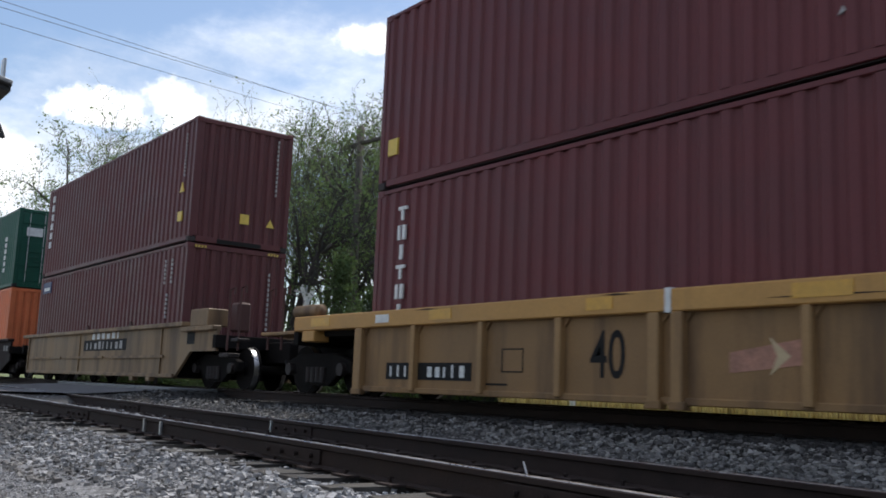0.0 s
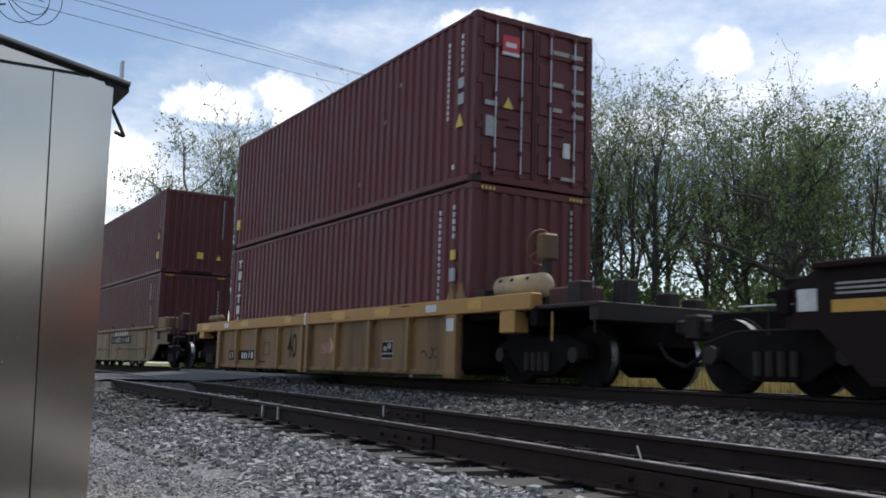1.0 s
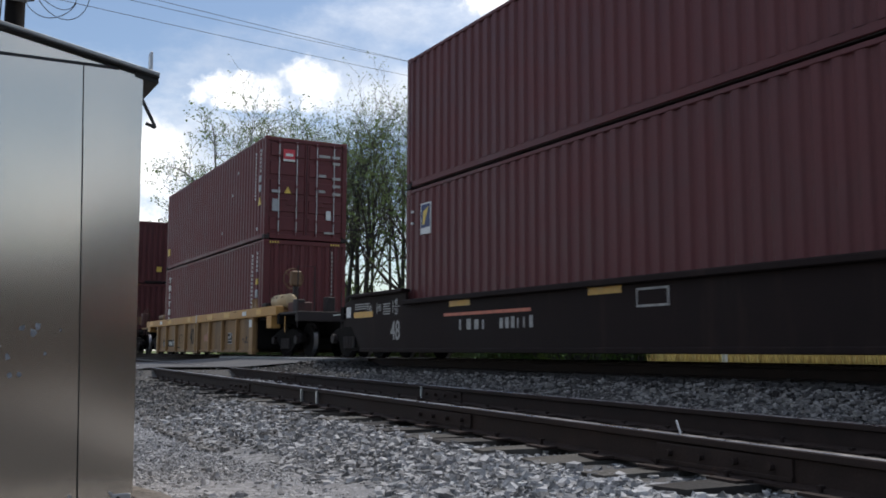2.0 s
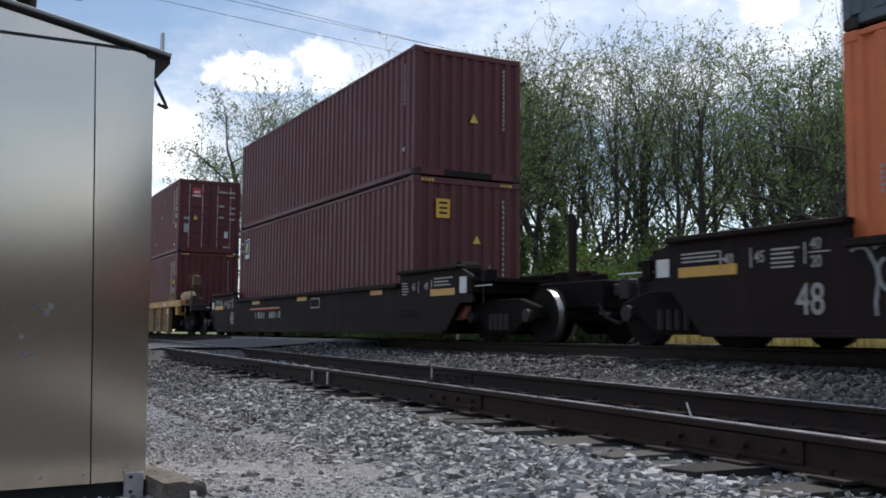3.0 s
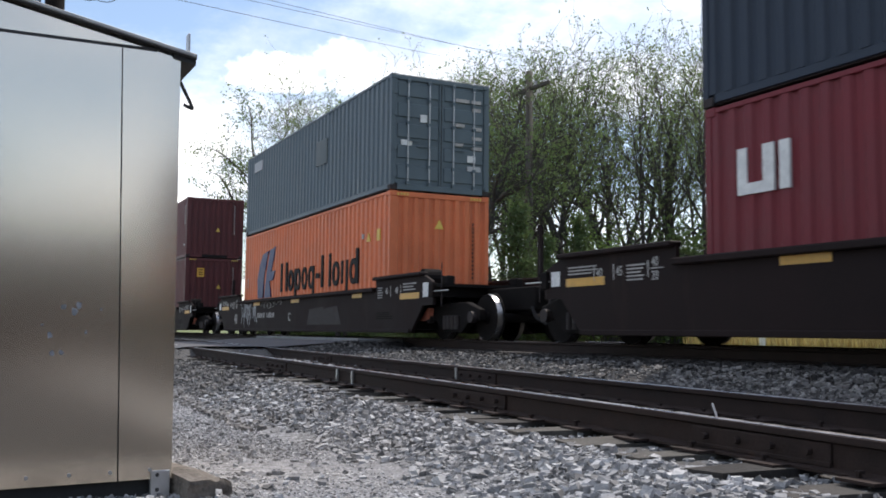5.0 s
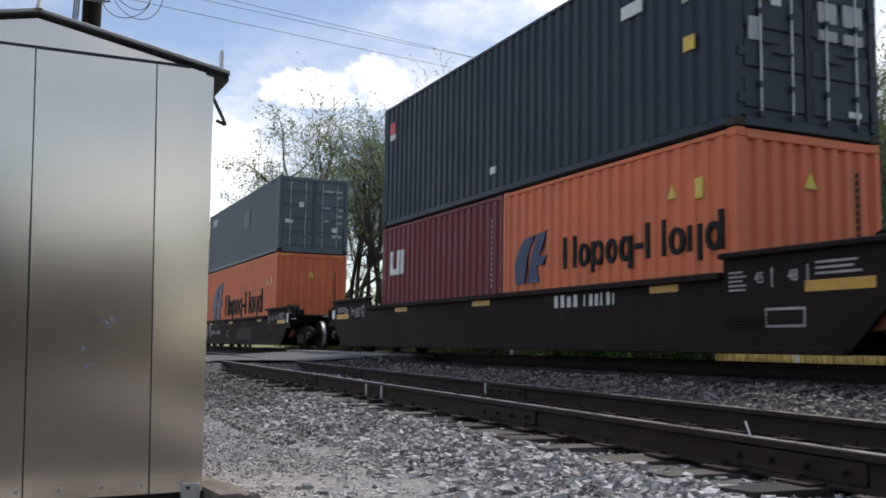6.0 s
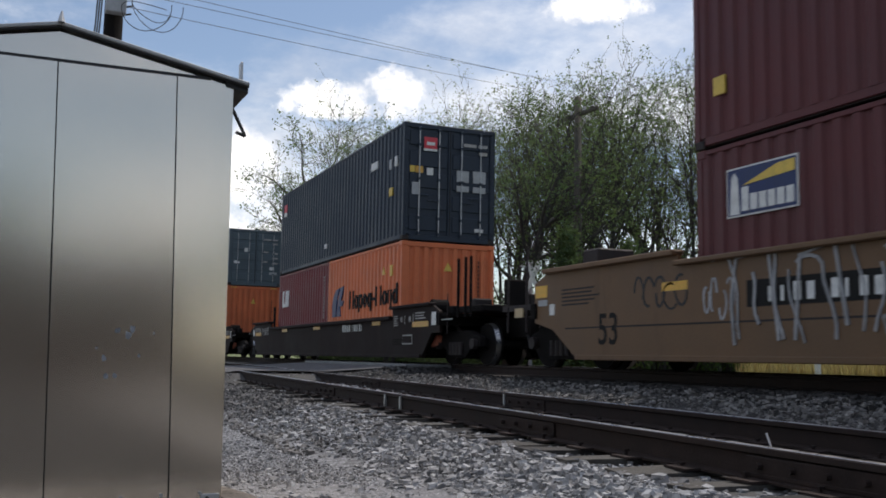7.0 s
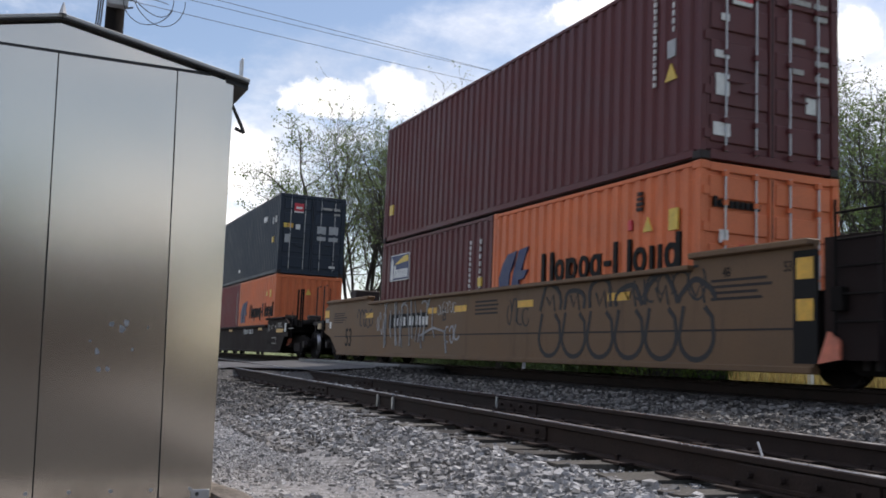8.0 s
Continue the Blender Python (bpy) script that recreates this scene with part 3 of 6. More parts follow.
def profile(a, b, pitch, depth, flat=0.40, inner=0.32):
    n = max(1, round((b - a) / pitch))
    w = (b - a) / n
    pts = []
    for i in range(n):
        x = a + i * w
        s = (1 - flat - inner) / 2
        pts += [(x, 0), (x + flat * w, 0), (x + (flat + s) * w, depth), (x + (flat + s + inner) * w, depth)]
    return pts + [(b, 0)]


def container(label, length, height, mt, x_end, z, doors=False, group="containers on the train", deep=0.036):
    """A shipping container; x_end: where its rear end stands at the start. Its near side faces -y, its rear end +x."""
    c = thing("shipping_container", label, "shipping container", group)
    h, l, w = height, length / 2, HALF_W
    for sx in (-1, 1):
        for sy in (-1, 1):
            part("corner_post", boxes((min(sx * l, sx * (l - 0.10)), max(sx * l, sx * (l - 0.10)), min(sy * w, sy * (w - 0.09)), max(sy * w, sy * (w - 0.09)), 0.118, h - 0.118)), mt, c)
            for z0 in (0.0, h - 0.118):
                bm = boxes((min(sx * (l + .004), sx * (l - 0.178)), max(sx * (l + .004), sx * (l - 0.178)), min(sy * (w + .004), sy * (w - 0.162)), max(sy * (w + .004), sy * (w - 0.162)), z0, z0 + 0.118))
                part("corner_casting", bm, M["castings"] if z0 == 0 else mt, c, bevel=0.012)
    for sy in (-1, 1):
        y0, y1 = sorted((sy * w, sy * (w - 0.07)))
        part("bottom_rail", boxes((-l + 0.178, l - 0.178, y0 + (0.02 if sy < 0 else 0), y1 - (0.02 if sy > 0 else 0), 0.045, 0.155)), mt, c, bevel=0.008)
        part("top_rail", boxes((-l + 0.178, l - 0.178, y0, y1, h - 0.075, h - 0.012)), mt, c, bevel=0.008)
        bm = corrugated(profile(-l + 0.10, l - 0.10, 0.278, deep), 0.150, h - 0.07, True, sy * (w - 0.010), sy)
        part("side_panel", bm, mt, c)
    part("roof", boxes((-l + 0.1, l - 0.1, -w + 0.06, w - 0.06, h - 0.045, h - 0.02)), mt, c)
    part("floor", boxes((-l + 0.1, l - 0.1, -w + 0.06, w - 0.06, 0.03, 0.16)), M["castings"], c)
    ends = [(-1, False), (1, doors)]
    for sx, dr in ends:
        x0, x1 = sorted((sx * l, sx * (l - 0.09)))
        part("end_sill", boxes((x0, x1, -w + 0.162, w - 0.162, 0.015, 0.150)), mt, c, bevel=0.008)
        part("end_header", boxes((x0, x1, -w + 0.162, w - 0.162, h - 0.13, h - 0.012)), mt, c, bevel=0.008)
        if not dr:
            part("end_panel", corrugated(profile(-w + 0.09, w - 0.09, 0.25, 0.045), 0.145, h - 0.12, False, sx * (l - 0.012), sx), mt, c)
            continue
        for s in (-1, 1):
            y0, y1 = sorted((s * 0.012, s * (w - 0.095)))
            bm = boxes((l - 0.075, l - 0.035, y0, y1, 0.155, h - 0.135))
            # recessed bands between raised pressings
            n = 5
            step_z = (h - 0.29) / n
            d = part("door", bm, mt, c)
            for i in range(n):
                z0 = 0.155 + i * step_z
                part("pressing", boxes((l - 0.036, l - 0.006, y0 + 0.06, y1 - 0.06, z0 + 0.10, z0 + step_z - 0.05)), mt, d, bevel=0.012)
            part("door_edge", boxes((l - 0.036, l - 0.002, y0, y0 + 0.035, 0.155, h - 0.135)), mt, d)
            part("door_edge", boxes((l - 0.036, l - 0.002, y1 - 0.035, y1, 0.155, h - 0.135)), mt, d)
            for k, yy in enumerate((s * 0.30, s * 0.82)):
                r = part("lock_rod", rods([((l + 0.022, yy, 0.13), (l + 0.022, yy, h - 0.11))], 0.0145, 8), M["galv"], d, "bare galvanised lock rod")
                for zz in (0.17, 0.55, 1.5, h - 0.55, h - 0.16):
                    part("rod_bracket", boxes((l - 0.01, l + 0.045, yy - 0.04, yy + 0.04, zz - 0.035, zz + 0.035)), mt, r)
                part("handle", boxes((l + 0.02, l + 0.045, min(yy, yy + s * 0.30) if k == 0 else min(yy, yy - s * 0.30), max(yy, yy + s * 0.30) if k == 0 else max(yy, yy - s * 0.30), 0.98 + 0.12 * k, 1.005 + 0.12 * k)), mt, d)
            for zz in (0.35, 0.95, 1.7, h - 0.4):
                part("hinge", boxes((l - 0.01, l + 0.02, s * (w - 0.09) - 0.05, s * (w - 0.09) + 0.05, zz - 0.06, zz + 0.06)), mt, d)
        part("door_gasket", boxes((l - 0.06, l - 0.002, -0.012, 0.012, 0.155, h - 0.135)), M["black"], c)
    TRAIN.append((c, x_end - l, TRACK_Y, z + (0.014 if z > 1 else 0)))
    return c


def on_side(c, x0, x1, z0, z1, mt, name="marking", label="", proud=0.012):
    return part(name, boxes((x0, x1, -HALF_W - proud, -HALF_W + 0.02, z0, z1)), mt, c, label)


def on_end(c, l, y0, y1, z0, z1, mt, name="marking", label="", proud=0.012):
    return part(name, boxes((l - 0.02, l + proud, y0, y1, z0, z1)), mt, c, label)


def triangle_side(c, x, z, s, label="yellow warning triangle"):
    return part("warning_sign", plate_xz([(x - s / 2, z), (x + s / 2, z), (x, z + s * 0.95)], -HALF_W - 0.010, -HALF_W + 0.01), M["lemon"], c, label)


def triangle_end(c, l, y, z, s):
    bm = plate_xz([(-s / 2, z), (s / 2, z), (0, z + s * 0.95)], -0.010, 0.010)
    bm.transform(Matrix.Translation((l, y, 0)) @ pose(0, 0, 0, 0, 0, 90))
    return part("warning_sign", bm, M["lemon"], c, "yellow warning triangle")


def bars_up(c, x, z0, z1, n, w, mt, seed, name="code_strip"):
    """Unreadable upright code: a column of bars on the near side."""
    rng = random.Random(seed)
    bm = bmesh.new()
    if name == "code_strip":
        n, w = int(n * 1.35), w * 0.55
    s = (z1 - z0) / n
    for i in range(n):
        box(bm, x - w / 2 * rng.uniform(0.7, 1), x + w / 2 * rng.uniform(0.6, 1), -HALF_W - 0.010, -HALF_W + 0.02, z0 + (i + 0.15) * s, z0 + (i + 0.8) * s)
    return part(name, bm, mt, c)


def bars_up_end(c, l, y, z0, z1, n, w, mt, seed):
    rng = random.Random(seed)
    bm = bmesh.new()
    n, w = int(n * 1.3), w * 0.6
    s = (z1 - z0) / n
    for i in range(n):
        box(bm, l - 0.02, l + 0.008, y - w / 2 * rng.uniform(0.7, 1), y + w / 2, z0 + (i + 0.15) * s, z0 + (i + 0.8) * s)
    return part("code_strip", bm, mt, c)


def hatch_end(c, l, h):
    """Black and yellow height marks by the upper corners."""
    for y0 in (-1.05, 0.75):
        for i in range(4):
            on_end(c, l, y0 + i * 0.075, y0 + i * 0.075 + 0.04, h - 0.10, h - 0.045, M["lemon"], "height_mark")


def name_marks(c, x0, z0, h, mt, name="company_marking"):
    """A company name as plain upright bars and open rings, h high; no letters."""
    for a, b, lo, hi in NAME_BARS:
        on_side(c, x0 + a * h, x0 + b * h, z0 + lo * h, z0 + hi * h, mt, name, proud=0.010)
    for a, b in NAME_RINGS:
        cx, cz, rx, rz = x0 + (a + b) / 2 * h, z0 + 0.36 * h, (b - a) / 2 * h, 0.37 * h
        bm = bmesh.new()
        ring = [[bm.verts.new((cx + k * rx * math.cos(t), y, cz + k2 * rz * math.sin(t))) for k, k2, y in ((1, 1, -HALF_W - 0.012), (0.48, 0.60, -HALF_W - 0.012), (0.48, 0.60, -HALF_W + 0.02), (1, 1, -HALF_W + 0.02))]
                for t in [2 * math.pi * i / 24 for i in range(24)]]
        for p, q in zip(ring, ring[1:] + ring[:1]):
            for i in range(3):
                bm.faces.new((p[i], q[i], q[i + 1], p[i + 1]))
            bm.faces.new((p[3], q[3], q[0], p[0]))
        bmesh.ops.recalc_face_normals(bm, faces=bm.faces)
        part(name, bm, mt, c)


# left, right, foot and top of each bar, left and right of each ring, in letter heights
NAME_BARS = [(0, 0.19, 0, 1), (0.58, 0.77, 0, 1), (1.60, 1.77, -0.22, 0.72), (3.52, 3.68, -0.22, 0.72), (3.82, 4.18, 0.30, 0.46), (4.34, 4.52, 0, 1),
             (5.06, 5.22, 0, 1), (6.14, 6.30, 0.04, 0.72), (6.54, 6.70, -0.22, 0.72), (7.34, 7.52, 0, 1)]
NAME_RINGS = [(0.90, 1.48), (1.66, 2.26), (2.38, 2.96), (3.06, 3.66), (5.36, 6.00), (6.84, 7.46)]


def emblem(c, x, z, s):
    """Two leaning blue fins, the carrier's mark as plain shapes."""
    for pts in ([(0.04, 0), (0, 0.40), (0.12, 0.68), (0.30, 0.90), (0.62, 0.95), (0.40, 0.50), (0.32, 0)],
                [(0.42, 0), (0.52, 0.50), (0.70, 0.95), (1.0, 1.0), (0.79, 0.52), (1.0, 0.52), (0.88, 0.34), (0.70, 0.33), (0.78, 0)]):
        part("carrier_emblem", plate_xz([(x + a * s * 1.28, z + b * s) for a, b in pts], -HALF_W - 0.012, -HALF_W + 0.02), M["blue"], c, "plain dark blue emblem")


Z_LOW = 0.32
C40 = 12.192
HC, STD = 2.896, 2.591


def door_end_labels(c, l, h, red=True, plain=False):
    if red:
        on_end(c, l, -0.70, -0.36, h - 0.62, h - 0.34, M["red"], "company_plate", "red company plate with a white strip")
        on_end(c, l, -0.70, -0.36, h - 0.68, h - 0.625, M["white"], "company_plate_strip")
        on_end(c, l, -0.64, -0.42, h - 0.54, h - 0.46, M["white"], "company_bar", proud=0.016)
    for y0, y1, zz in ((0.36, 0.70, h - 0.48), (0.76, 1.0, h - 0.48), (0.78, 1.0, h - 0.66)) if plain else ((0.36, 0.70, h - 0.48), (0.76, 1.0, h - 0.48), (0.78, 1.0, h - 0.66), (0.36, 0.58, h - 1.05), (0.78, 1.02, h - 1.10), (0.78, 1.02, h - 1.32), (0.36, 0.56, h - 1.5), (0.78, 1.02, h - 1.55)):
        on_end(c, l, y0, y1, zz, zz + 0.075, M["offwhite"], "code_strip")


def train_containers():
    l = C40 / 2
    # leading car
    c = container("dark green shipping container, top of a stack", C40, HC, M["green"], -36.5, Z_LOW + 2.896, True)
    on_end(c, l, -0.9, -0.35, 1.9, 2.2, M["white"], "label")
    bars_up(c, l - 1.6, 0.6, 2.0, 6, 0.3, M["white"], 3, "company_marking")
    container("orange shipping container, lower box in a well car", C40, HC, M["orange"], -36.5, Z_LOW, False)
    # second car
    c = container("maroon shipping container, top of a stack", C40, HC, M["maroon_b"], -20.24, Z_LOW + HC)
    bars_up(c, -l + 0.55, 0.9, 2.7, 6, 0.22, M["white"], 5, "company_marking")
    bars_up(c, l - 0.55, 1.55, 2.6, 9, 0.06, M["offwhite"], 6)
    triangle_side(c, l - 0.62, 1.20, 0.24), on_side(c, l - 0.75, l - 0.5, 0.52, 0.74, M["lemon"], "yellow_label")
    on_end(c, l, -0.02, 0.20, 0.55, 0.78, M["lemon"], "yellow_label"), triangle_end(c, l, 0.75, 0.55, 0.2)
    bars_up_end(c, l, 0.85, 1.3, 2.7, 10, 0.07, M["offwhite"], 8)
    part("fork_slot", boxes((l - 0.05, l + 0.004, -0.55, 0.55, 0.02, 0.12)), M["black"], c)
    c = container("maroon shipping container, lower box in a tan well car", C40, HC, M["maroon_b"], -20.24, Z_LOW)
    on_side(c, -l + 0.35, -l + 1.25, 2.38, 2.72, M["blue"], "company_plate", "dark blue company plate"), on_side(c, -l + 0.5, -l + 1.1, 2.45, 2.55, M["white"], "company_bar", proud=0.016)
    for i, (a, b) in enumerate(((1.25, 2.60), (0.85, 2.60), (1.05, 1.8))):
        bars_up(c, l - a, b - 0.6, b, 5, 0.14, M["offwhite"], 10 + i)
    bars_up_end(c, l, 0.82, 0.9, 2.4, 10, 0.07, M["offwhite"], 14), hatch_end(c, l, HC)
    # third car: maroon pair with an upright company name
    c = container("maroon shipping container with galvanised door rods atop a stack", C40, HC, M["maroon"], -0.31, Z_LOW + HC, True)
    on_side(c, -l + 0.25, -l + 0.5, 0.52, 0.78, M["lemon"], "yellow_label")
    bars_up(c, l - 0.85, 1.15, 2.55, 11, 0.10, M["white"], 21), bars_up(c, l - 0.42, 1.9, 2.6, 5, 0.10, M["white"], 22)
    on_side(c, l - 0.52, l - 0.34, 1.36, 1.55, M["greylabel"], "label"), on_side(c, l - 0.52, l - 0.34, 1.64, 1.82, M["greylabel"], "label")
    triangle_side(c, l - 0.46, 0.98, 0.24), on_side(c, l - 0.66, l - 0.60, 0.28, 0.36, M["white"], "label")
    door_end_labels(c, l, HC), triangle_end(c, l, -0.56, 1.30, 0.2)
    on_end(c, l, -1.02, -0.78, 1.30, 1.38, M["greylabel"], "label"), on_end(c, l, -1.0, -0.80, 0.78, 1.12, M["greylabel"], "label")
    on_end(c, l, 0.60, 0.74, 0.62, 0.88, M["white"], "label"), on_end(c, l, 0.55, 0.85, 0.22, 0.28, M["offwhite"], "code_strip")
    for z in (0.55, 1.6, 2.2):
        part("dent", plate_xz([(1.2 + z, z), (1.28 + z, z + 0.03), (1.25 + z, z + 0.09)], -HALF_W - 0.002, -HALF_W + 0.02), M["offwhite"], c, "small pale scrape")
    c = container("maroon shipping container with upright white bars in an ochre car", C40, HC, M["maroon"], -0.31, Z_LOW)
    for i in range(6):
        z = 2.36 - i * 0.30
        for a, b, e, f in (((0, 0.22, 0.16, 0.21), (0.08, 0.14, 0, 0.16)), ((0.0, 0.07, 0, 0.22), (0.12, 0.2, 0.0, 0.22)), ((0.07, 0.15, 0, 0.22),))[i % 3]:
            on_side(c, -l + 0.62 + a, -l + 0.62 + b, z + e, z + f, M["white"], "company_marking")
    bars_up(c, l - 1.0, 1.0, 2.55, 11, 0.10, M["white"], 31), bars_up(c, l - 0.55, 2.0, 2.6, 4, 0.10, M["white"], 32)
    on_side(c, l - 0.62, l - 0.48, 1.66, 1.82, M["lemon"], "yellow_label"), on_side(c, l - 0.64, l - 0.48, 1.30, 1.52, M["greylabel"], "label")
    triangle_side(c, l - 0.58, 1.0, 0.22), bars_up_end(c, l, 0.80, 0.9, 2.65, 12, 0.06, M["offwhite"], 34), hatch_end(c, l, HC)
    # fourth car
    c = container("maroon shipping container with a corrugated end, top of a stack", C40, STD, M["maroon_b"], 20.83, Z_LOW + HC)
    triangle_end(c, l, 0.12, 1.15, 0.19), bars_up_end(c, l, 0.82, 1.05, 2.35, 11, 0.06, M["offwhite"], 41)
    bars_up(c, l - 0.45, 1.45, 2.3, 9, 0.06, M["offwhite"], 42), bars_up(c, l - 0.48, 0.5, 0.62, 1, 0.07, M["white"], 43)
    part("fork_slot", boxes((l - 0.05, l + 0.004, -0.55, 0.55, 0.02, 0.14)), M["black"], c)
    c = container("maroon shipping container with a square blue plate in a black car", C40, HC, M["maroon_b"], 20.83, Z_LOW)
    on_side(c, -l + 0.62, -l + 1.02, 1.98, 2.56, M["white"], "company_plate", "white-edged square company plate"), on_side(c, -l + 0.645, -l + 0.995, 2.10, 2.535, M["blue"], "company_plate_face", proud=0.016)
    part("emblem", plate_xz([(-l + 0.70, 2.16), (-l + 0.78, 2.16), (-l + 0.95, 2.48), (-l + 0.74, 2.40)], -HALF_W - 0.02, -HALF_W), M["lemon"], c)
    on_end(c, l, -0.72, -0.42, 2.08, 2.46, M["yellow"], "yellow_label", "yellow plate with dark lines")
    for zz in (2.16, 2.26, 2.36):
        on_end(c, l, -0.66, -0.48, zz, zz + 0.04, M["black"], "label_line", proud=0.016)
    triangle_end(c, l, 0.20, 1.60, 0.18), bars_up_end(c, l, 0.82, 0.95, 2.55, 12, 0.06, M["offwhite"], 45), bars_up_end(c, l, 0.50, 0.9, 1.2, 3, 0.04, M["offwhite"], 46), hatch_end(c, l, HC)
    for i, z in enumerate((2.72, 2.64)):
        on_side(c, -l + 0.22, -l + 0.28, z - 0.5 + i * 0.3, z - 0.46 + i * 0.3, M["white"], "label")
    # fifth car
    c = container("faded slate blue shipping container with door rods, top of a stack", C40, STD, M["slate"], 43.03, Z_LOW + HC, True)
    on_side(c, -l + 0.9, -l + 1.8, 2.0, 2.3, M["greylabel"], "patch", "pale repainted patch"), on_side(c, 1.0, 1.9, 1.25, 1.9, M["slate_dark"], "patch", "sooty dark patch")
    door_end_labels(c, l, STD, False)
    on_end(c, l, -0.98, -0.72, 1.0, 1.12, M["white"], "label"), on_end(c, l, -0.52, -0.36, 1.55, 1.72, M["white"], "label"), on_end(c, l, 0.66, 0.86, 0.75, 0.9, M["white"], "label"), on_end(c, l, 0.66, 1.0, 0.55, 0.66, M["greylabel"], "label")
    c = container("bright orange shipping container with dark blue emblem in a black car", C40, HC, M["orange"], 43.03, Z_LOW)
    emblem(c, -l + 1.60, 0.82, 1.50), name_marks(c, -l + 4.10, 0.94, 0.83, M["black"])
    triangle_side(c, l - 1.22, 1.86, 0.22), on_side(c, l - 0.70, l - 0.54, 1.84, 2.10, M["lemon"], "yellow_label"), on_side(c, l - 1.62, l - 1.55, 1.95, 2.06, M["greylabel"], "label")
    triangle_end(c, l, -0.03, 2.10, 0.22), bars_up_end(c, l, 0.82, 1.0, 2.3, 11, 0.05, M["castings"], 51), hatch_end(c, l, HC)
    bars_up(c, -l + 0.42, 1.2, 1.5, 4, 0.06, M["greylabel"], 52)
    # sixth car
    c = container("dark navy shipping container with pale door labels, top of a stack", C40, HC, M["navy"], 65.11, Z_LOW + STD, True)
    door_end_labels(c, l, HC, True, True)
    for y0, y1, z0, z1, k in ((-1.06, -0.94, 1.66, 1.82, "lemon"), (-0.92, -0.72, 1.66, 1.82, "amber"), (-0.62, -0.46, 1.62, 1.80, "white"), (-1.0, -0.80, 1.12, 1.42, "greylabel"), (0.18, 0.50, 1.52, 1.80, "greylabel"), (0.62, 0.96, 1.52, 1.82, "greylabel"), (0.18, 0.50, 1.28, 1.42, "greylabel"), (0.62, 0.96, 1.28, 1.42, "greylabel"), (0.68, 0.9, 0.30, 0.38, "white")):
        on_end(c, l, y0, y1, z0, z1, M[k], "label")
    on_side(c, l - 2.4, l - 1.9, 2.05, 2.25, M["white"], "label"), on_side(c, l - 1.0, l - 0.84, 1.86, 2.1, M["greylabel"], "label"), on_side(c, l - 0.62, l - 0.46, 1.88, 2.12, M["white"], "label"), on_side(c, l - 0.98, l - 0.76, 1.18, 1.38, M["lemon"], "label")
    on_side(c, -l + 5.6, -l + 5.8, 0.42, 0.55, M["white"], "label"), on_side(c, -l + 0.40, -l + 0.72, 2.20, 2.46, M["red"], "company_plate", "small red and white company plate"), on_side(c, -l + 0.40, -l + 0.72, 2.05, 2.18, M["white"], "company_plate_strip")
    c = container("short wine red shipping container, lower box in a black well car", 6.058, STD, M["wine"], 65.11 - 6.10, Z_LOW)
    for a, b, e, f in ((0.55, 0.70, 1.45, 2.0), (0.70, 0.95, 1.45, 1.58), (0.95, 1.12, 1.45, 2.0), (1.2, 1.35, 1.45, 2.0)):
        on_side(c, -3.029 + a, -3.029 + b, e, f, M["white"], "company_marking")
    bars_up(c, 3.029 - 0.40, 0.9, 2.2, 10, 0.06, M["offwhite"], 61)
    c = container("short orange shipping container with dark markings in a black car", 6.058, STD, M["orange"], 65.11, Z_LOW)
    emblem(c, -2.58, 0.92, 0.85), name_marks(c, -0.98, 1.09, 0.50, M["black"])
    triangle_side(c, 3.029 - 1.25, 1.85, 0.20), on_side(c, 3.029 - 0.78, 3.029 - 0.62, 1.78, 2.05, M["lemon"], "yellow_label"), triangle_end(c, 3.029, -0.02, 1.9, 0.22), bars_up_end(c, 3.029, 0.80, 0.9, 2.2, 10, 0.05, M["castings"], 64)
    # seventh car
    c = container("maroon shipping container with white door labels, top of a stack", C40, HC, M["maroon_b"], 88.25, Z_LOW + STD, True)
    on_side(c, -l + 0.40, -l + 0.62, 0.66, 0.90, M["lemon"], "yellow_label")
    bars_up(c, l - 1.05, 1.2, 2.6, 11, 0.10, M["white"], 71), bars_up(c, l - 0.62, 1.9, 2.6, 5, 0.08, M["white"], 72), triangle_side(c, l - 0.66, 1.22, 0.26), on_side(c, l - 0.74, l - 0.56, 1.55, 1.8, M["greylabel"], "label")
    door_end_labels(c, l, HC)
    for y0, y1, z0, z1, k in ((-1.0, -0.76, 1.42, 1.52, "white"), (-0.98, -0.76, 0.9, 1.2, "white"), (-1.02, -0.74, 0.34, 0.52, "white"), (0.60, 0.78, 0.85, 1.08, "white"), (-0.9, -0.76, 1.95, 2.05, "white")):
        on_end(c, l, y0, y1, z0, z1, M[k], "label")
    c = container("short maroon shipping container with blue and white plate", 6.058, STD, M["maroon_b"], 88.25 - 6.10, Z_LOW)
    a = -3.029 + 0.60
    on_side(c, a, a + 1.22, 1.62, 2.24, M["white"], "company_plate", "white company plate with a blue band"), on_side(c, a + 0.02, a + 1.20, 1.64, 2.22, M["blue"], "company_plate_band", proud=0.016)
    part("beam", plate_xz([(a + 0.30, 2.0), (a + 1.18, 2.05), (a + 1.18, 2.19), (a + 0.9, 2.18)], -HALF_W - 0.022, -HALF_W), M["lemon"], c)
    part("tower", plate_xz([(a + 0.06, 1.65), (a + 0.24, 1.65), (a + 0.21, 2.1), (a + 0.15, 2.18), (a + 0.09, 2.1)], -HALF_W - 0.02, -HALF_W), M["white"], c)
    for i in range(6):
        on_side(c, a + 0.28 + i * 0.152, a + 0.40 + i * 0.152, 1.68, 1.98 if i == 0 else 1.88, M["white"], "company_bar", proud=0.022)
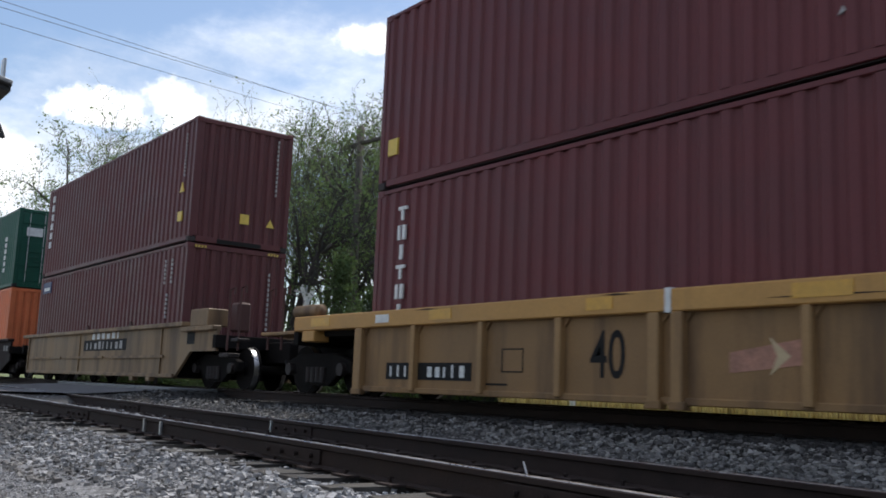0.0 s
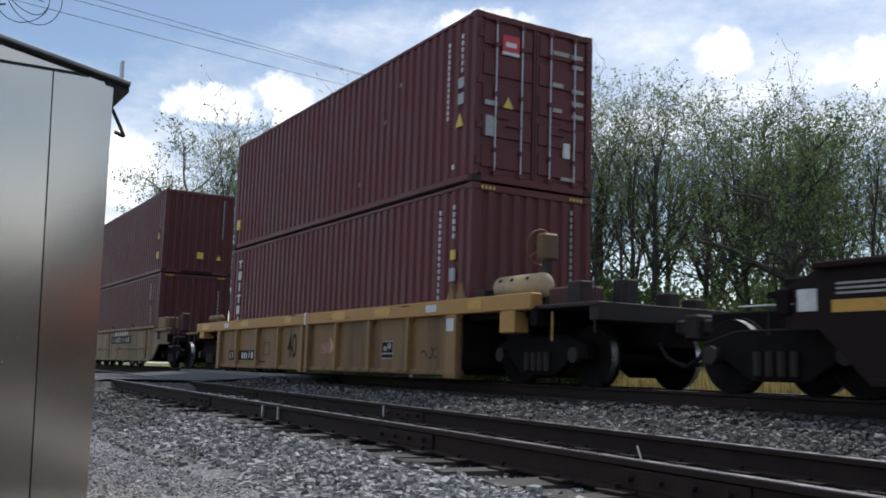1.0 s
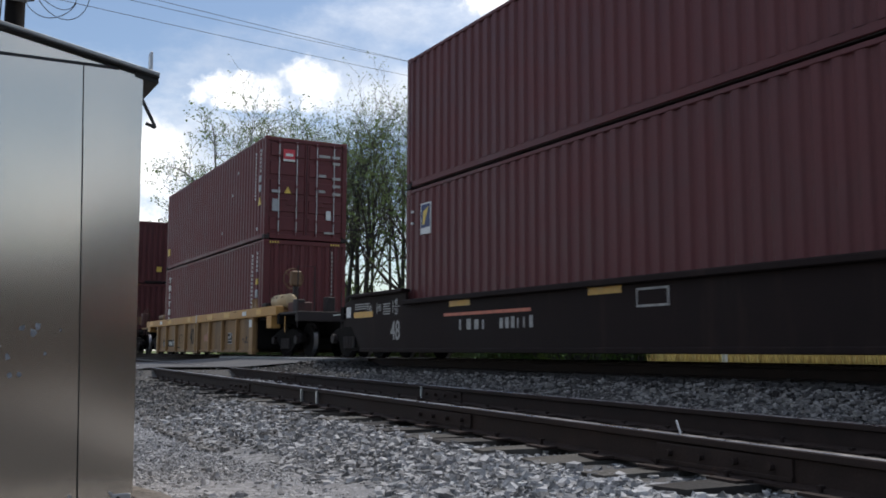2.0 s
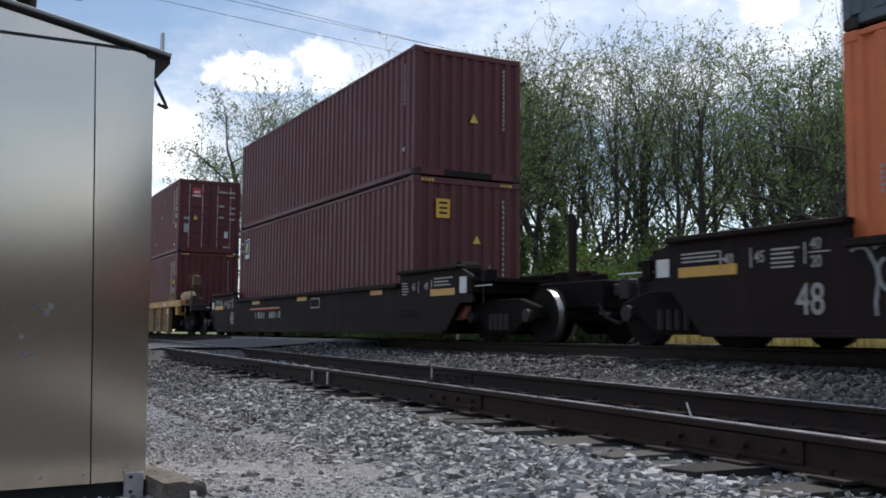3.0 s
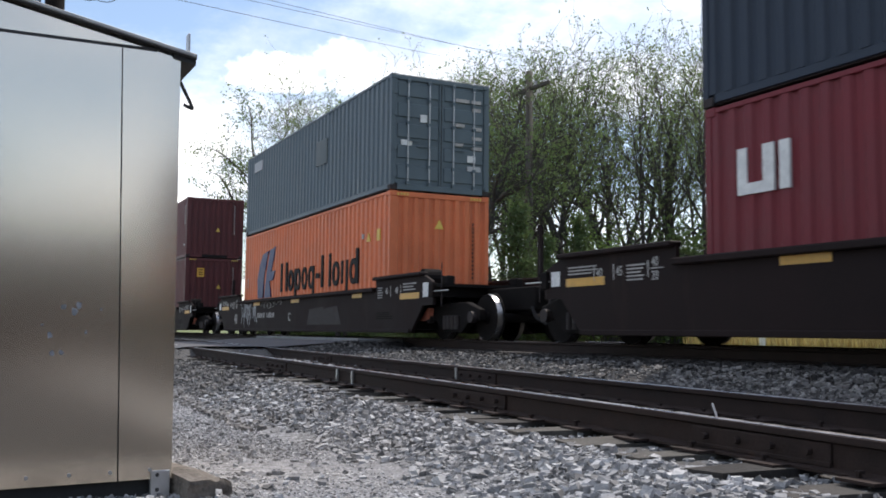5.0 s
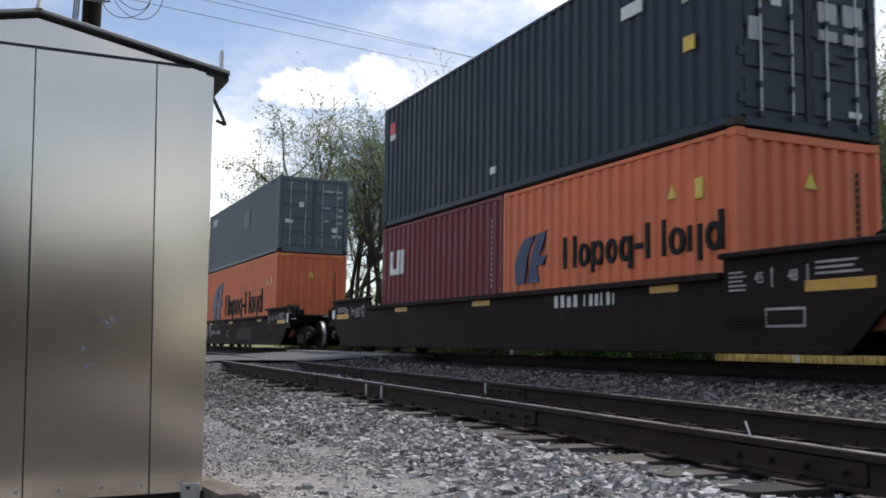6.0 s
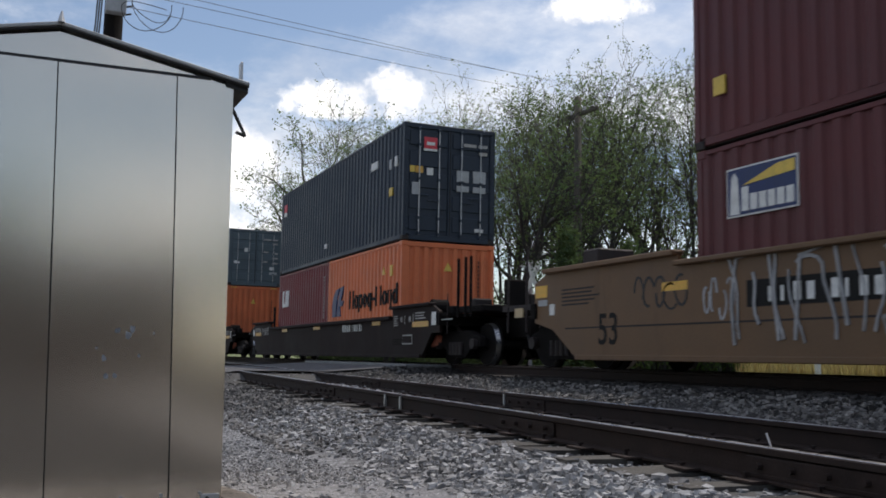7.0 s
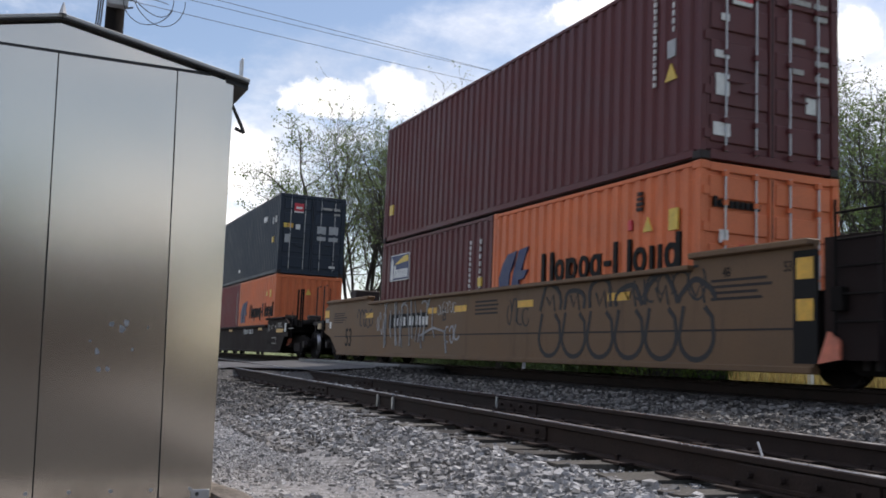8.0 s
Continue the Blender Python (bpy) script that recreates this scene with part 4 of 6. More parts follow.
    bars_up(c, 3.029 - 0.95, 0.9, 2.2, 9, 0.09, M["white"], 75), bars_up(c, 3.029 - 0.5, 0.9, 2.2, 7, 0.07, M["white"], 76), on_side(c, 3.029 - 0.55, 3.029 - 0.4, 1.25, 1.42, M["lemon"], "label")
    c = container("short orange shipping container with door rods in a brown car", 6.058, STD, M["orange"], 88.25, Z_LOW, True)
    emblem(c, -2.72, 1.0, 0.85), name_marks(c, -1.14, 1.17, 0.50, M["black"])
    triangle_side(c, 3.029 - 1.15, 1.74, 0.22), on_side(c, 3.029 - 0.66, 3.029 - 0.46, 1.70, 2.0, M["lemon"], "yellow_label"), on_side(c, 3.029 - 1.62, 3.029 - 1.54, 1.8, 1.95, M["red"], "label")
    for i in range(9):
        on_end(c, 3.029, -1.0 + i * 0.09, -0.94 + i * 0.09, 1.98, 2.08 if i else 2.12, M["black"], "company_bar")
    on_end(c, 3.029, -0.9, -0.76, 1.5, 1.68, M["white"], "label"), on_end(c, 3.029, -0.55, -0.4, 1.35, 1.5, M["red"], "label")
    bars_up(c, 3.029 - 1.35, 2.05, 2.35, 3, 0.3, M["castings"], 78)


train_containers()


# ---- well cars ----
SPIN = []           # wheelsets that turn
WHEEL_R = 0.42


def wheelset_meshes():
    bm = bmesh.new()
    for s in (-1, 1):
        y = s * 0.7175
        cyl(bm, (0, y - s * 0.02, 0), (0, y + s * 0.10, 0), WHEEL_R, 40)
        cyl(bm, (0, y - s * 0.045, 0), (0, y - s * 0.015, 0), WHEEL_R + 0.028, 40)
        cyl(bm, (0, y + s * 0.10, 0), (0, y + s * 0.13, 0), 0.13, 16, 0.11)
    cyl(bm, (0, -0.95, 0), (0, 0.95, 0), 0.085, 12)
    rims = []
    for s in (-1, 1):
        y = s * 0.7175
        rim = bmesh.new()
        ring = [[rim.verts.new(((WHEEL_R + 0.002) * math.cos(2 * math.pi * k / 40), yy, (WHEEL_R + 0.002) * math.sin(2 * math.pi * k / 40))) for yy in (y - s * 0.012, y + s * 0.098)] for k in range(40)]
        for a, b in zip(ring, ring[1:] + ring[:1]):
            rim.faces.new((a[0], a[1], b[1], b[0]))
        rims.append(finish(rim, "tread", M["steel"]))
    return finish(bm, "wheelset", M["grime"]), rims


WHEELSET, TREADS = wheelset_meshes()


def truck(car, x):
    """A two-axle truck: side frames with springs, bolster, bearing caps, wheelsets."""
    t = part("truck", boxes((x - 0.22, x + 0.22, -0.95, 0.95, 0.42, 0.66)), M["grime"], car)
    for s in (-1, 1):
        y0, y1 = sorted((s * 0.93, s * 1.07))
        bm = plate_xz([(x - 1.08, 0.36), (x - 1.08, 0.56), (x - 0.55, 0.70), (x + 0.55, 0.70), (x + 1.08, 0.56), (x + 1.08, 0.36), (x + 0.72, 0.36), (x + 0.38, 0.14), (x - 0.38, 0.14), (x - 0.72, 0.36)], y0, y1)
        f = part("side_frame", bm, M["grime"], t, bevel=0.015)
        for k in (-0.24, -0.08, 0.08, 0.24):
            part("spring", rods([((x + k, s * 1.09, 0.20), (x + k, s * 1.09, 0.46))], 0.055, 10), M["castings"], f)
        for k in (-0.88, 0.88):
            part("bearing_cap", rods([((x + k, s * 1.05, WHEEL_R), (x + k, s * 1.16, WHEEL_R))], 0.105, 14), M["castings"], f)
    for k in (-0.88, 0.88):
        w = share("wheelset", WHEELSET, t, pose(x + k, 0, WHEEL_R))
        for tread in TREADS:
            share("tread", tread, w, label="bright worn steel tread")
        SPIN.append((w, x + k))
    return t


def handrail(car, pts, mt, r=0.016, name="handrail"):
    return part(name, sweep(pts, r, 6), mt, car)


def coupler(car, s, x0, x1):
    a, b = sorted((x0, x1))
    part("draft_sill", boxes((a, b, -0.28, 0.28, 0.55, 0.98)), M["grime"], car, bevel=0.02)
    k = x1
    bm = boxes((min(k, k + s * 0.35), max(k, k + s * 0.35), -0.10, 0.10, 0.72, 0.92), (min(k + s * .30, k + s * .52), max(k + s * .30, k + s * .52), -0.22, 0.20, 0.64, 0.98))
    c = part("coupler", bm, M["castings"], car, bevel=0.03)
    pts = [(k - s * 0.05, -0.32, 0.60), (k + s * 0.15, -0.34, 0.40), (k + s * 0.40, -0.30, 0.30), (k + s * 0.62, -0.22, 0.34)]
    part("air_hose", sweep(pts, 0.030, 8), M["black"], c)


def brake_wheel(car, x, y, z, mt, side=-1):
    bm = bmesh.new()
    n = 18
    for i in range(n):
        a, b = 2 * math.pi * i / n, 2 * math.pi * (i + 1) / n
        cyl(bm, (x, y + 0.27 * math.cos(a), z + 0.27 * math.sin(a)), (x, y + 0.27 * math.cos(b), z + 0.27 * math.sin(b)), 0.016, 6)
    for i in range(5):
        a = 2 * math.pi * i / 5
        cyl(bm, (x, y, z), (x, y + 0.27 * math.cos(a), z + 0.27 * math.sin(a)), 0.012, 6)
    w = part("brake_wheel", bm, mt, car, "round hand brake wheel")
    part("brake_gear_box", boxes((min(x + side * 0.24, x + side * 0.04), max(x + side * 0.24, x + side * 0.04), y - 0.13, y + 0.15, z - 0.20, z + 0.20)), mt, w, bevel=0.03)
    part("brake_stand", boxes((x + side * 0.15 - 0.05, x + side * 0.15 + 0.05, y - 0.05, y + 0.05, 1.05, z - 0.18)), M["castings"], w)


def ladder(car, x0, x1, y, z0, z1, mt, n=4):
    lad = part("ladder", rods([((x0, y, z0), (x0, y, z1)), ((x1, y, z0), (x1, y, z1))], 0.018, 6), mt, car)
    for i in range(n):
        z = z0 + (i + 0.5) * (z1 - z0) / n
        part("rung", rods([((x0, y, z), (x1, y, z))], 0.014, 6), mt, lad)


def well_car(label, x0, x1, m0, m1, mt, outline, top, deck_z=1.05, sill_mt=None, y_half=1.5):
    """A well car: x0..x1 its body at the start, m0..m1 the coupling points. outline: the side plate in x (from x0) and z."""
    xc = (x0 + x1) / 2
    car = thing("well_car", label, "railway car", "well cars of the train")
    a, b = x0 - xc, x1 - xc
    for s in (-1, 1):
        y0, y1 = sorted((s * (y_half - 0.10), s * (y_half - 0.16)))
        part("side_wall", plate_xz([(p - xc, q) for p, q in outline], y0, y1), mt, car)
        ys = sorted((s * y_half, s * (y_half - 0.20)))
        for p0, p1, z0, z1 in top:
            part("top_sill", boxes((p0 - xc, p1 - xc, ys[0], ys[1], z0, z1)), sill_mt or mt, car, bevel=0.015)
        ys = sorted((s * (y_half - 0.05), s * (y_half - 0.20)))
        lo = min(q for p, q in outline)
        xs = [p for p, q in outline if abs(q - lo) < 0.02]
        part("bottom_sill", boxes((min(xs) - xc, max(xs) - xc, ys[0], ys[1], lo - 0.012, lo + 0.07)), mt, car, bevel=0.012)
    xs = [p for p, q in outline if abs(q - min(q for p, q in outline)) < 0.02]
    f0, f1 = min(xs) - xc, max(xs) - xc
    part("well_floor", boxes((f0, f1, -1.34, 1.34, 0.20, 0.30)), M["grime"], car)
    for s, e, f, mm in ((-1, a, f0, m0 - xc), (1, b, f1, m1 - xc)):
        part("bulkhead", boxes((f - 0.04, f + 0.04, -1.34, 1.34, 0.25, deck_z)), M["grime"], car)
        part("end_deck", boxes((min(f, e), max(f, e), -1.30, 1.30, deck_z - 0.10, deck_z)), M["grime"], car)
        part("cross_beam", boxes((e - 0.08, e + 0.08, -1.45, 1.45, deck_z - 0.24, deck_z + 0.02)), M["grime"], car, bevel=0.01)
        coupler(car, s, e - s * 0.4, mm - s * 0.42)
        truck(car, mm - s * 2.12)
    TRAIN.append((car, xc, TRACK_Y, 0.0))
    return car, xc


def on_car(car, xc, x0, x1, z0, z1, mt, name="marking", label="", y=-1.405):
    return part(name, boxes((x0 - xc, x1 - xc, y, y + 0.03, z0, z1)), mt, car, label)


def bars_on_car(car, xc, x0, x1, z0, z1, n, mt, seed, y=-1.405, name="code_strip"):
    bm = bmesh.new()
    bars(bm, x0 - xc, x1 - xc, z0, z1, y, y + 0.02, n, random.Random(seed))
    return part(name, bm, mt, car)


def lines_on_car(car, xc, x0, x1, z0, z1, n, mt, seed, y=-1.405):
    rng = random.Random(seed)
    bm = bmesh.new()
    s = (z1 - z0) / n
    for i in range(n):
        box(bm, x0 - xc, x0 + (x1 - x0) * rng.uniform(0.7, 1) - xc, y, y + 0.02, z0 + (i + 0.25) * s, z0 + (i + 0.7) * s)
    return part("stencil_lines", bm, mt, car)


def scrawl(car, xc, x0, x1, z0, z1, mt, seed, loops=5, w=0.05, y=-1.404):
    """Sprayed loops: abstract strokes, no letters."""
    rng = random.Random(seed)
    step_x = (x1 - x0) / loops
    for i in range(loops):
        cx = x0 + (i + 0.5) * step_x
        cz, rx, rz = (z0 + z1) / 2 + rng.uniform(-.05, .05), step_x * rng.uniform(0.42, 0.6), (z1 - z0) / 2 * rng.uniform(0.75, 1.0)
        a0 = rng.uniform(0, 6.28)
        sp = rng.uniform(3.6, 5.9)
        pts = [(cx + rx * math.cos(a0 + sp * k / 16) * (1 - 0.2 * math.sin(3 * k / 16 + i)) - xc, cz + rz * math.sin(a0 + sp * k / 16) * (1 - 0.25 * math.cos(2.3 * k / 16 + 2 * i))) for k in range(17)]
        pts = [(p, min(z1 + 0.03, max(z0 - 0.03, q))) for p, q in pts]
        part("spray_stroke", stroke_xz(pts, w * rng.uniform(0.8, 1.2), y - 0.001 * (i % 2), y + 0.012), mt, car)


def jagged(car, xc, x0, x1, z0, z1, mt, seed, n=6, w=0.07, y=-1.404):
    """Sprayed upright strokes with drips: abstract, no letters."""
    rng = random.Random(seed)
    for i in range(n):
        a = x0 + (i + rng.uniform(0.1, 0.9)) * (x1 - x0) / n
        top, foot = z1 - rng.uniform(0, 0.25) * (z1 - z0), z0 + rng.uniform(0, 0.4) * (z1 - z0)
        lean = rng.uniform(-0.12, 0.22)
        pts = [(a + lean * u + 0.05 * math.sin(5 * u + i) - xc, top + (foot - top) * u) for u in (0, 0.2, 0.4, 0.6, 0.8, 1.0)]
        if rng.random() < 0.6:
            r = rng.uniform(0.10, 0.22)
            pts = [(pts[0][0] - r + r * math.cos(t), top + 0.6 * r * math.sin(t)) for t in (2.6, 2.0, 1.4, 0.8, 0.2)] + pts
        part("spray_stroke", stroke_xz(pts, w * rng.uniform(0.5, 1.25), y - 0.001 * (i % 2), y + 0.012), mt, car)


def build_cars():
    # leading black car, seen by its rear end only
    car, xc = well_car("black well car at the front of the train", -52.3, -34.9, -55.0, -33.6, M["soot"],
                       [(-52.3, 0.6), (-51.3, 0.14), (-36.3, 0.14), (-34.9, 0.6), (-34.9, 1.28), (-52.3, 1.28)], [(-52.3, -34.9, 1.22, 1.32)])
    bars_on_car(car, xc, -35.9, -35.2, 0.9, 1.1, 4, M["offwhite"], 2)
    # tan car
    car, xc = well_car("tan well car with a stepped side and faded markings", -33.0, -17.9, -33.6, -16.5, M["tan"],
                       [(-32.3, 0.20), (-20.0, 0.20), (-19.2, 0.75), (-17.9, 0.75), (-17.9, 1.22), (-19.6, 1.30), (-32.6, 1.30)], [(-32.9, -19.5, 1.28, 1.38), (-19.6, -17.9, 1.16, 1.26)])
    for s0, s1 in ((-32.0, -28.6), (-28.0, -24.8), (-24.2, -20.6)):
        on_car(car, xc, s0, s1, 0.62, 0.68, M["tan"], "rub_rail", y=-1.46)
    on_car(car, xc, -26.6, -23.2, 0.82, 1.10, M["black"], "number_panel", "black panel with worn pale bars"), bars_on_car(car, xc, -26.4, -23.4, 0.86, 1.06, 9, M["offwhite"], 4, -1.412)
    bars_on_car(car, xc, -26.0, -23.6, 1.12, 1.28, 6, M["white"], 5, name="faded_marking")
    part("end_box", boxes((-19.2 - xc, -18.3 - xc, -1.45, -1.0, 1.26, 1.62)), M["tan"], car, bevel=0.02)
    on_car(car, xc, -19.4, -19.0, 0.9, 1.2, M["black"], "stencil_panel")
    for x in (-17.49, -16.99):
        handrail(car, [(x - xc, -1.35, 0.75), (x - xc, -1.35, 1.95), (x + 0.22 - xc, -1.35, 1.98), (x + 0.22 - xc, -1.35, 1.85)], M["wine_dull"], 0.022)
    part("brake_gear_box", boxes((-18.1 - xc, -17.75 - xc, -1.05, -0.75, 1.15, 1.75)), M["wine_dull"], car, "dull red brake gear box", bevel=0.04)
    part("end_step", boxes((-17.6 - xc, -17.2 - xc, -1.46, -1.2, 0.62, 0.70)), M["castings"], car, bevel=0.01)
    part("end_step", boxes((-17.1 - xc, -16.8 - xc, -1.46, -1.2, 0.92, 0.98)), M["castings"], car, bevel=0.01)
    for p in (-29.9, -26.3, -22.9):
        part("lashing_lug", plate_xz([(p - 0.14 - xc, 1.37), (p + 0.14 - xc, 1.37), (p - xc, 1.50)], -1.46, -1.40), M["wine_dull"], car)
    for p in (-32.4, -27.0, -20.9):
        on_car(car, xc, p, p + 0.09, 0.24, 1.28, M["tan"], "side_stiffener", y=-1.435)
    for p in (-22.7, -21.6):
        part("drain_bracket", boxes((p - xc, p + 0.22 - xc, -1.44, -1.30, 0.10, 0.22)), M["tan"], car, bevel=0.01)
    # ochre car with exposed posts
    x0, x1 = -14.5, 1.75
    car, xc = well_car("ochre well car with upright posts along its side", x0, x1, -16.5, 3.5, M["ochre"],
                       [(-12.34, 0.10), (-0.28, 0.10), (-0.28, 1.10), (-12.34, 1.10)], [(x0, x1, 1.04, 1.28)], sill_mt=M["ochre_top"])
    for x, w in ((-12.44, 0.20), (-11.0, 0.10), (-9.5, 0.10), (-8.07, 0.10), (-6.64, 0.15), (-6.33, 0.15), (-4.87, 0.10), (-3.37, 0.10), (-1.87, 0.10), (-0.40, 0.30)):
        wide = w > 0.12
        post = part("side_post", boxes((x - w / 2 - xc, x + w / 2 - xc, -1.497, -1.38, 0.08 if wide else 0.12, 1.045)), M["ochre_lit"], car, bevel=0.012)
        part("post_gusset", plate_xz([(x - w / 2 - 0.10 - xc, 1.045), (x + w / 2 + 0.10 - xc, 1.045), (x + w / 2 + 0.01 - xc, 0.93), (x - w / 2 - 0.01 - xc, 0.93)], -1.43, -1.40), M["ochre"], post)
        if wide:
            part("post_foot", boxes((x - w / 2 - 0.03 - xc, x + w / 2 + 0.03 - xc, -1.50, -1.38, 0.04, 0.13)), M["ochre"], post, bevel=0.01)
    for x in (-15.74, -15.21):
        handrail(car, [(x - xc, -1.35, 0.75), (x - xc, -1.35, 1.82), (x + 0.20 - xc, -1.35, 1.85), (x + 0.20 - xc, -1.35, 1.72)], M["wine_dull"], 0.022)
    part("front_tank", sweep([(-16.05 - xc, -0.6, 1.5), (-15.98 - xc, -0.6, 1.5), (-15.25 - xc, -0.6, 1.5), (-15.18 - xc, -0.6, 1.5)], 0.12, 14), M["tan"], car, "dull olive tan air tank", smooth=True)
    part("tank_saddle", boxes((-15.9 - xc, -15.3 - xc, -0.75, -0.45, 1.05, 1.40)), M["grime"], car)
    part("front_platform", boxes((-15.9 - xc, -14.5 - xc, -1.42, 1.0, 1.0, 1.06)), M["ochre"], car, bevel=0.012)
    for p0, p1, z in ((-10.95, -10.35, 1.25), (-5.3, -4.0, 1.12), (-7.4, -6.9, 1.26), (-2.2, -1.7, 1.24)):
        part("scrape", plate_xz([(p0 - xc, z), ((p0 + p1) / 2 - xc, z + 0.012), (p1 - xc, z - 0.008), ((p0 + p1) / 2 - xc, z - 0.014)], -1.5035, -1.49), M["railside"], car, "rusty scrape along the sill")
    part("sill_joint", boxes((-6.47 - xc, -6.39 - xc, -1.508, -1.30, 1.03, 1.29)), M["white"], car, "white painted joint strip")
    for p0, p1 in ((-13.9, -13.3), (-10.6, -10.1), (-7.6, -7.2), (-5.0, -4.4), (-3.1, -2.5), (0.1, 0.5)):
        on_car(car, xc, p0, p1, 1.10, 1.24, M["amber"], "reflector", y=-1.508)
    for p0, p1 in ((-11.95, -11.6), (-1.2, -0.85)):
        on_car(car, xc, p0, p1, 1.10, 1.22, M["white"], "stencil_panel", y=-1.508)
    on_car(car, xc, -11.75, -9.75, 0.28, 0.52, M["black"], "number_panel", "black panel with pale number bars")
    bars_on_car(car, xc, -11.68, -10.95, 0.32, 0.49, 4, M["white"], 7, -1.412), bars_on_car(car, xc, -10.75, -9.85, 0.32, 0.49, 5, M["white"], 8, -1.412)
    lettering("40", 0.52, M["black"], car, -7.62 - xc, -1.402, 0.36, squeeze=0.72)
    part("faded_emblem", plate_xz([(-5.75 - xc, 0.42), (-4.95 - xc, 0.50), (-4.95 - xc, 0.74), (-5.75 - xc, 0.62)], -1.404, -1.39), M["pinkish"], car, "faded pink emblem")
    part("faded_emblem", plate_xz([(-5.30 - xc, 0.40), (-5.08 - xc, 0.58), (-5.30 - xc, 0.76), (-5.22 - xc, 0.58)], -1.408, -1.39), M["cream"], car, "faded pale emblem")
    for z in (0.40, 0.68):
        on_car(car, xc, -9.15, -8.75, z, z + 0.015, M["black"], "stencil_frame")
    for p in (-9.15, -8.765):
        on_car(car, xc, p, p + 0.015, 0.40, 0.69, M["black"], "stencil_frame")
    on_car(car, xc, -2.95, -2.52, 0.34, 0.66, M["offwhite"], "stencil_panel"), on_car(car, xc, -2.93, -2.54, 0.45, 0.64, M["black"], "stencil_panel_face", y=-1.412), on_car(car, xc, -2.93, -2.54, 0.36, 0.42, M["black"], "stencil_panel_face", y=-1.412)
    for p0, p1, z0, z1 in ((-2.86, -2.74, 0.48, 0.56), (-2.70, -2.58, 0.52, 0.62)):
        on_car(car, xc, p0, p1, z0, z1, M["offwhite"], "stencil_mark", y=-1.418)
    lines_on_car(car, xc, -8.4 - 1.1, -8.4 - 0.5, 0.22, 0.28, 1, M["black"], 3)
    on_car(car, xc, -0.52, -0.30, 0.78, 0.98, M["white"], "label", y=-1.507)
    scrawl(car, xc, -1.5, -0.9, 0.32, 0.5, M["sprayblack"], 9, 3, 0.03)
    # its rear platform: tank, brake wheel, steps, rails
    part("end_step", boxes((0.98 - xc, 1.36 - xc, -1.50, -1.24, 0.72, 1.04)), M["ochre_top"], car, bevel=0.015)
    part("end_step", boxes((-14.2 - xc, -13.8 - xc, -1.50, -1.20, 0.86, 1.04)), M["ochre_top"], car, bevel=0.015)
    bm = rods([((0.35 - xc, -1.0, 1.44), (1.35 - xc, -1.0, 1.44))], 0.185, 18)
    for x in (0.33, 1.37):
        bmesh.ops.create_uvsphere(bm, u_segments=16, v_segments=8, radius=0.185, matrix=Matrix.Translation((x - xc, -1.0, 1.44)) @ Matrix.Diagonal((0.45, 1, 1, 1)))
    tank = part("air_tank", bm, M["cream"], car, "cream painted air tank with rust spots", smooth=True)
    for x in (0.5, 0.8, 1.2):
        part("rust_spot", rods([((x - xc, -1.17, 1.53), (x - xc, -1.18, 1.54))], 0.03, 8), M["railside"], tank)
    part("tank_bracket", boxes((0.5 - xc, 1.2 - xc, -1.2, -0.75, 1.1, 1.30)), M["ochre"], car)
    part("valve_box", boxes((-0.05 - xc, 0.25 - xc, -1.3, -0.95, 1.26, 1.42)), M["castings"], car, bevel=0.02)
    for x in (-0.55, -0.30):
        part("guide_fin", plate_xz([(x - 0.12 - xc, 1.26), (x + 0.12 - xc, 1.26), (x - xc, 1.55)], -1.42, -1.36), M["ochre"], car)
    part("rear_platform", boxes((1.6 - xc, 3.1 - xc, -1.42, 1.42, 1.04, 1.10)), M["castings"], car, bevel=0.012)
    part("rear_beam", boxes((2.9 - xc, 3.1 - xc, -1.4, 1.4, 0.86, 1.10)), M["castings"], car, bevel=0.012)
    for yy, hh in ((-1.1, 1.42), (-0.3, 1.5), (0.5, 1.36), (1.0, 1.3)):
        part("platform_bracket", boxes((2.2 - xc, 2.5 - xc, yy - 0.12, yy + 0.1, 1.10, hh)), M["castings"], car, bevel=0.02)
    brake_wheel(car, 1.04 - xc, -0.81, 2.03, M["brown"], 1)
    part("winch_box", boxes((1.75 - xc, 2.5 - xc, -1.2, -0.8, 1.10, 1.36)), M["wine_dull"], car, "dull red-brown box", bevel=0.03)
    handrail(car, [(3.0 - xc, -1.38, 0.7), (3.0 - xc, -1.38, 2.2), (3.0 - xc, -0.95, 2.2), (3.0 - xc, -0.95, 1.1)], M["castings"])
    handrail(car, [(2.1 - xc, -1.38, 0.6), (2.1 - xc, -1.38, 1.0)], M["ochre_top"])

    # three black cars of one set
    def black_car(label, x0, x1, m0, m1, seed, front=True):
        ol = [(x0 + 0.95, 0.13), (x1 - 1.0, 0.13), (x1 - 0.45, 0.66), (x1, 0.66), (x1, 1.10), (x1 - 0.5, 1.28), (x1 - 2.85, 1.28), (x1 - 2.85, 1.08), (x0 + 3.0, 1.08), (x0 + 3.0, 1.28), (x0 + 0.5, 1.28), (x0, 1.10), (x0, 0.66), (x0 + 0.4, 0.66)]
        car, xc = well_car(label, x0, x1, m0, m1, M["soot"], ol, [(x0 + 3.0, x1 - 2.85, 1.00, 1.09), (x0 + 0.4, x0 + 3.0, 1.24, 1.31), (x1 - 2.85, x1 - 0.4, 1.24, 1.31)])
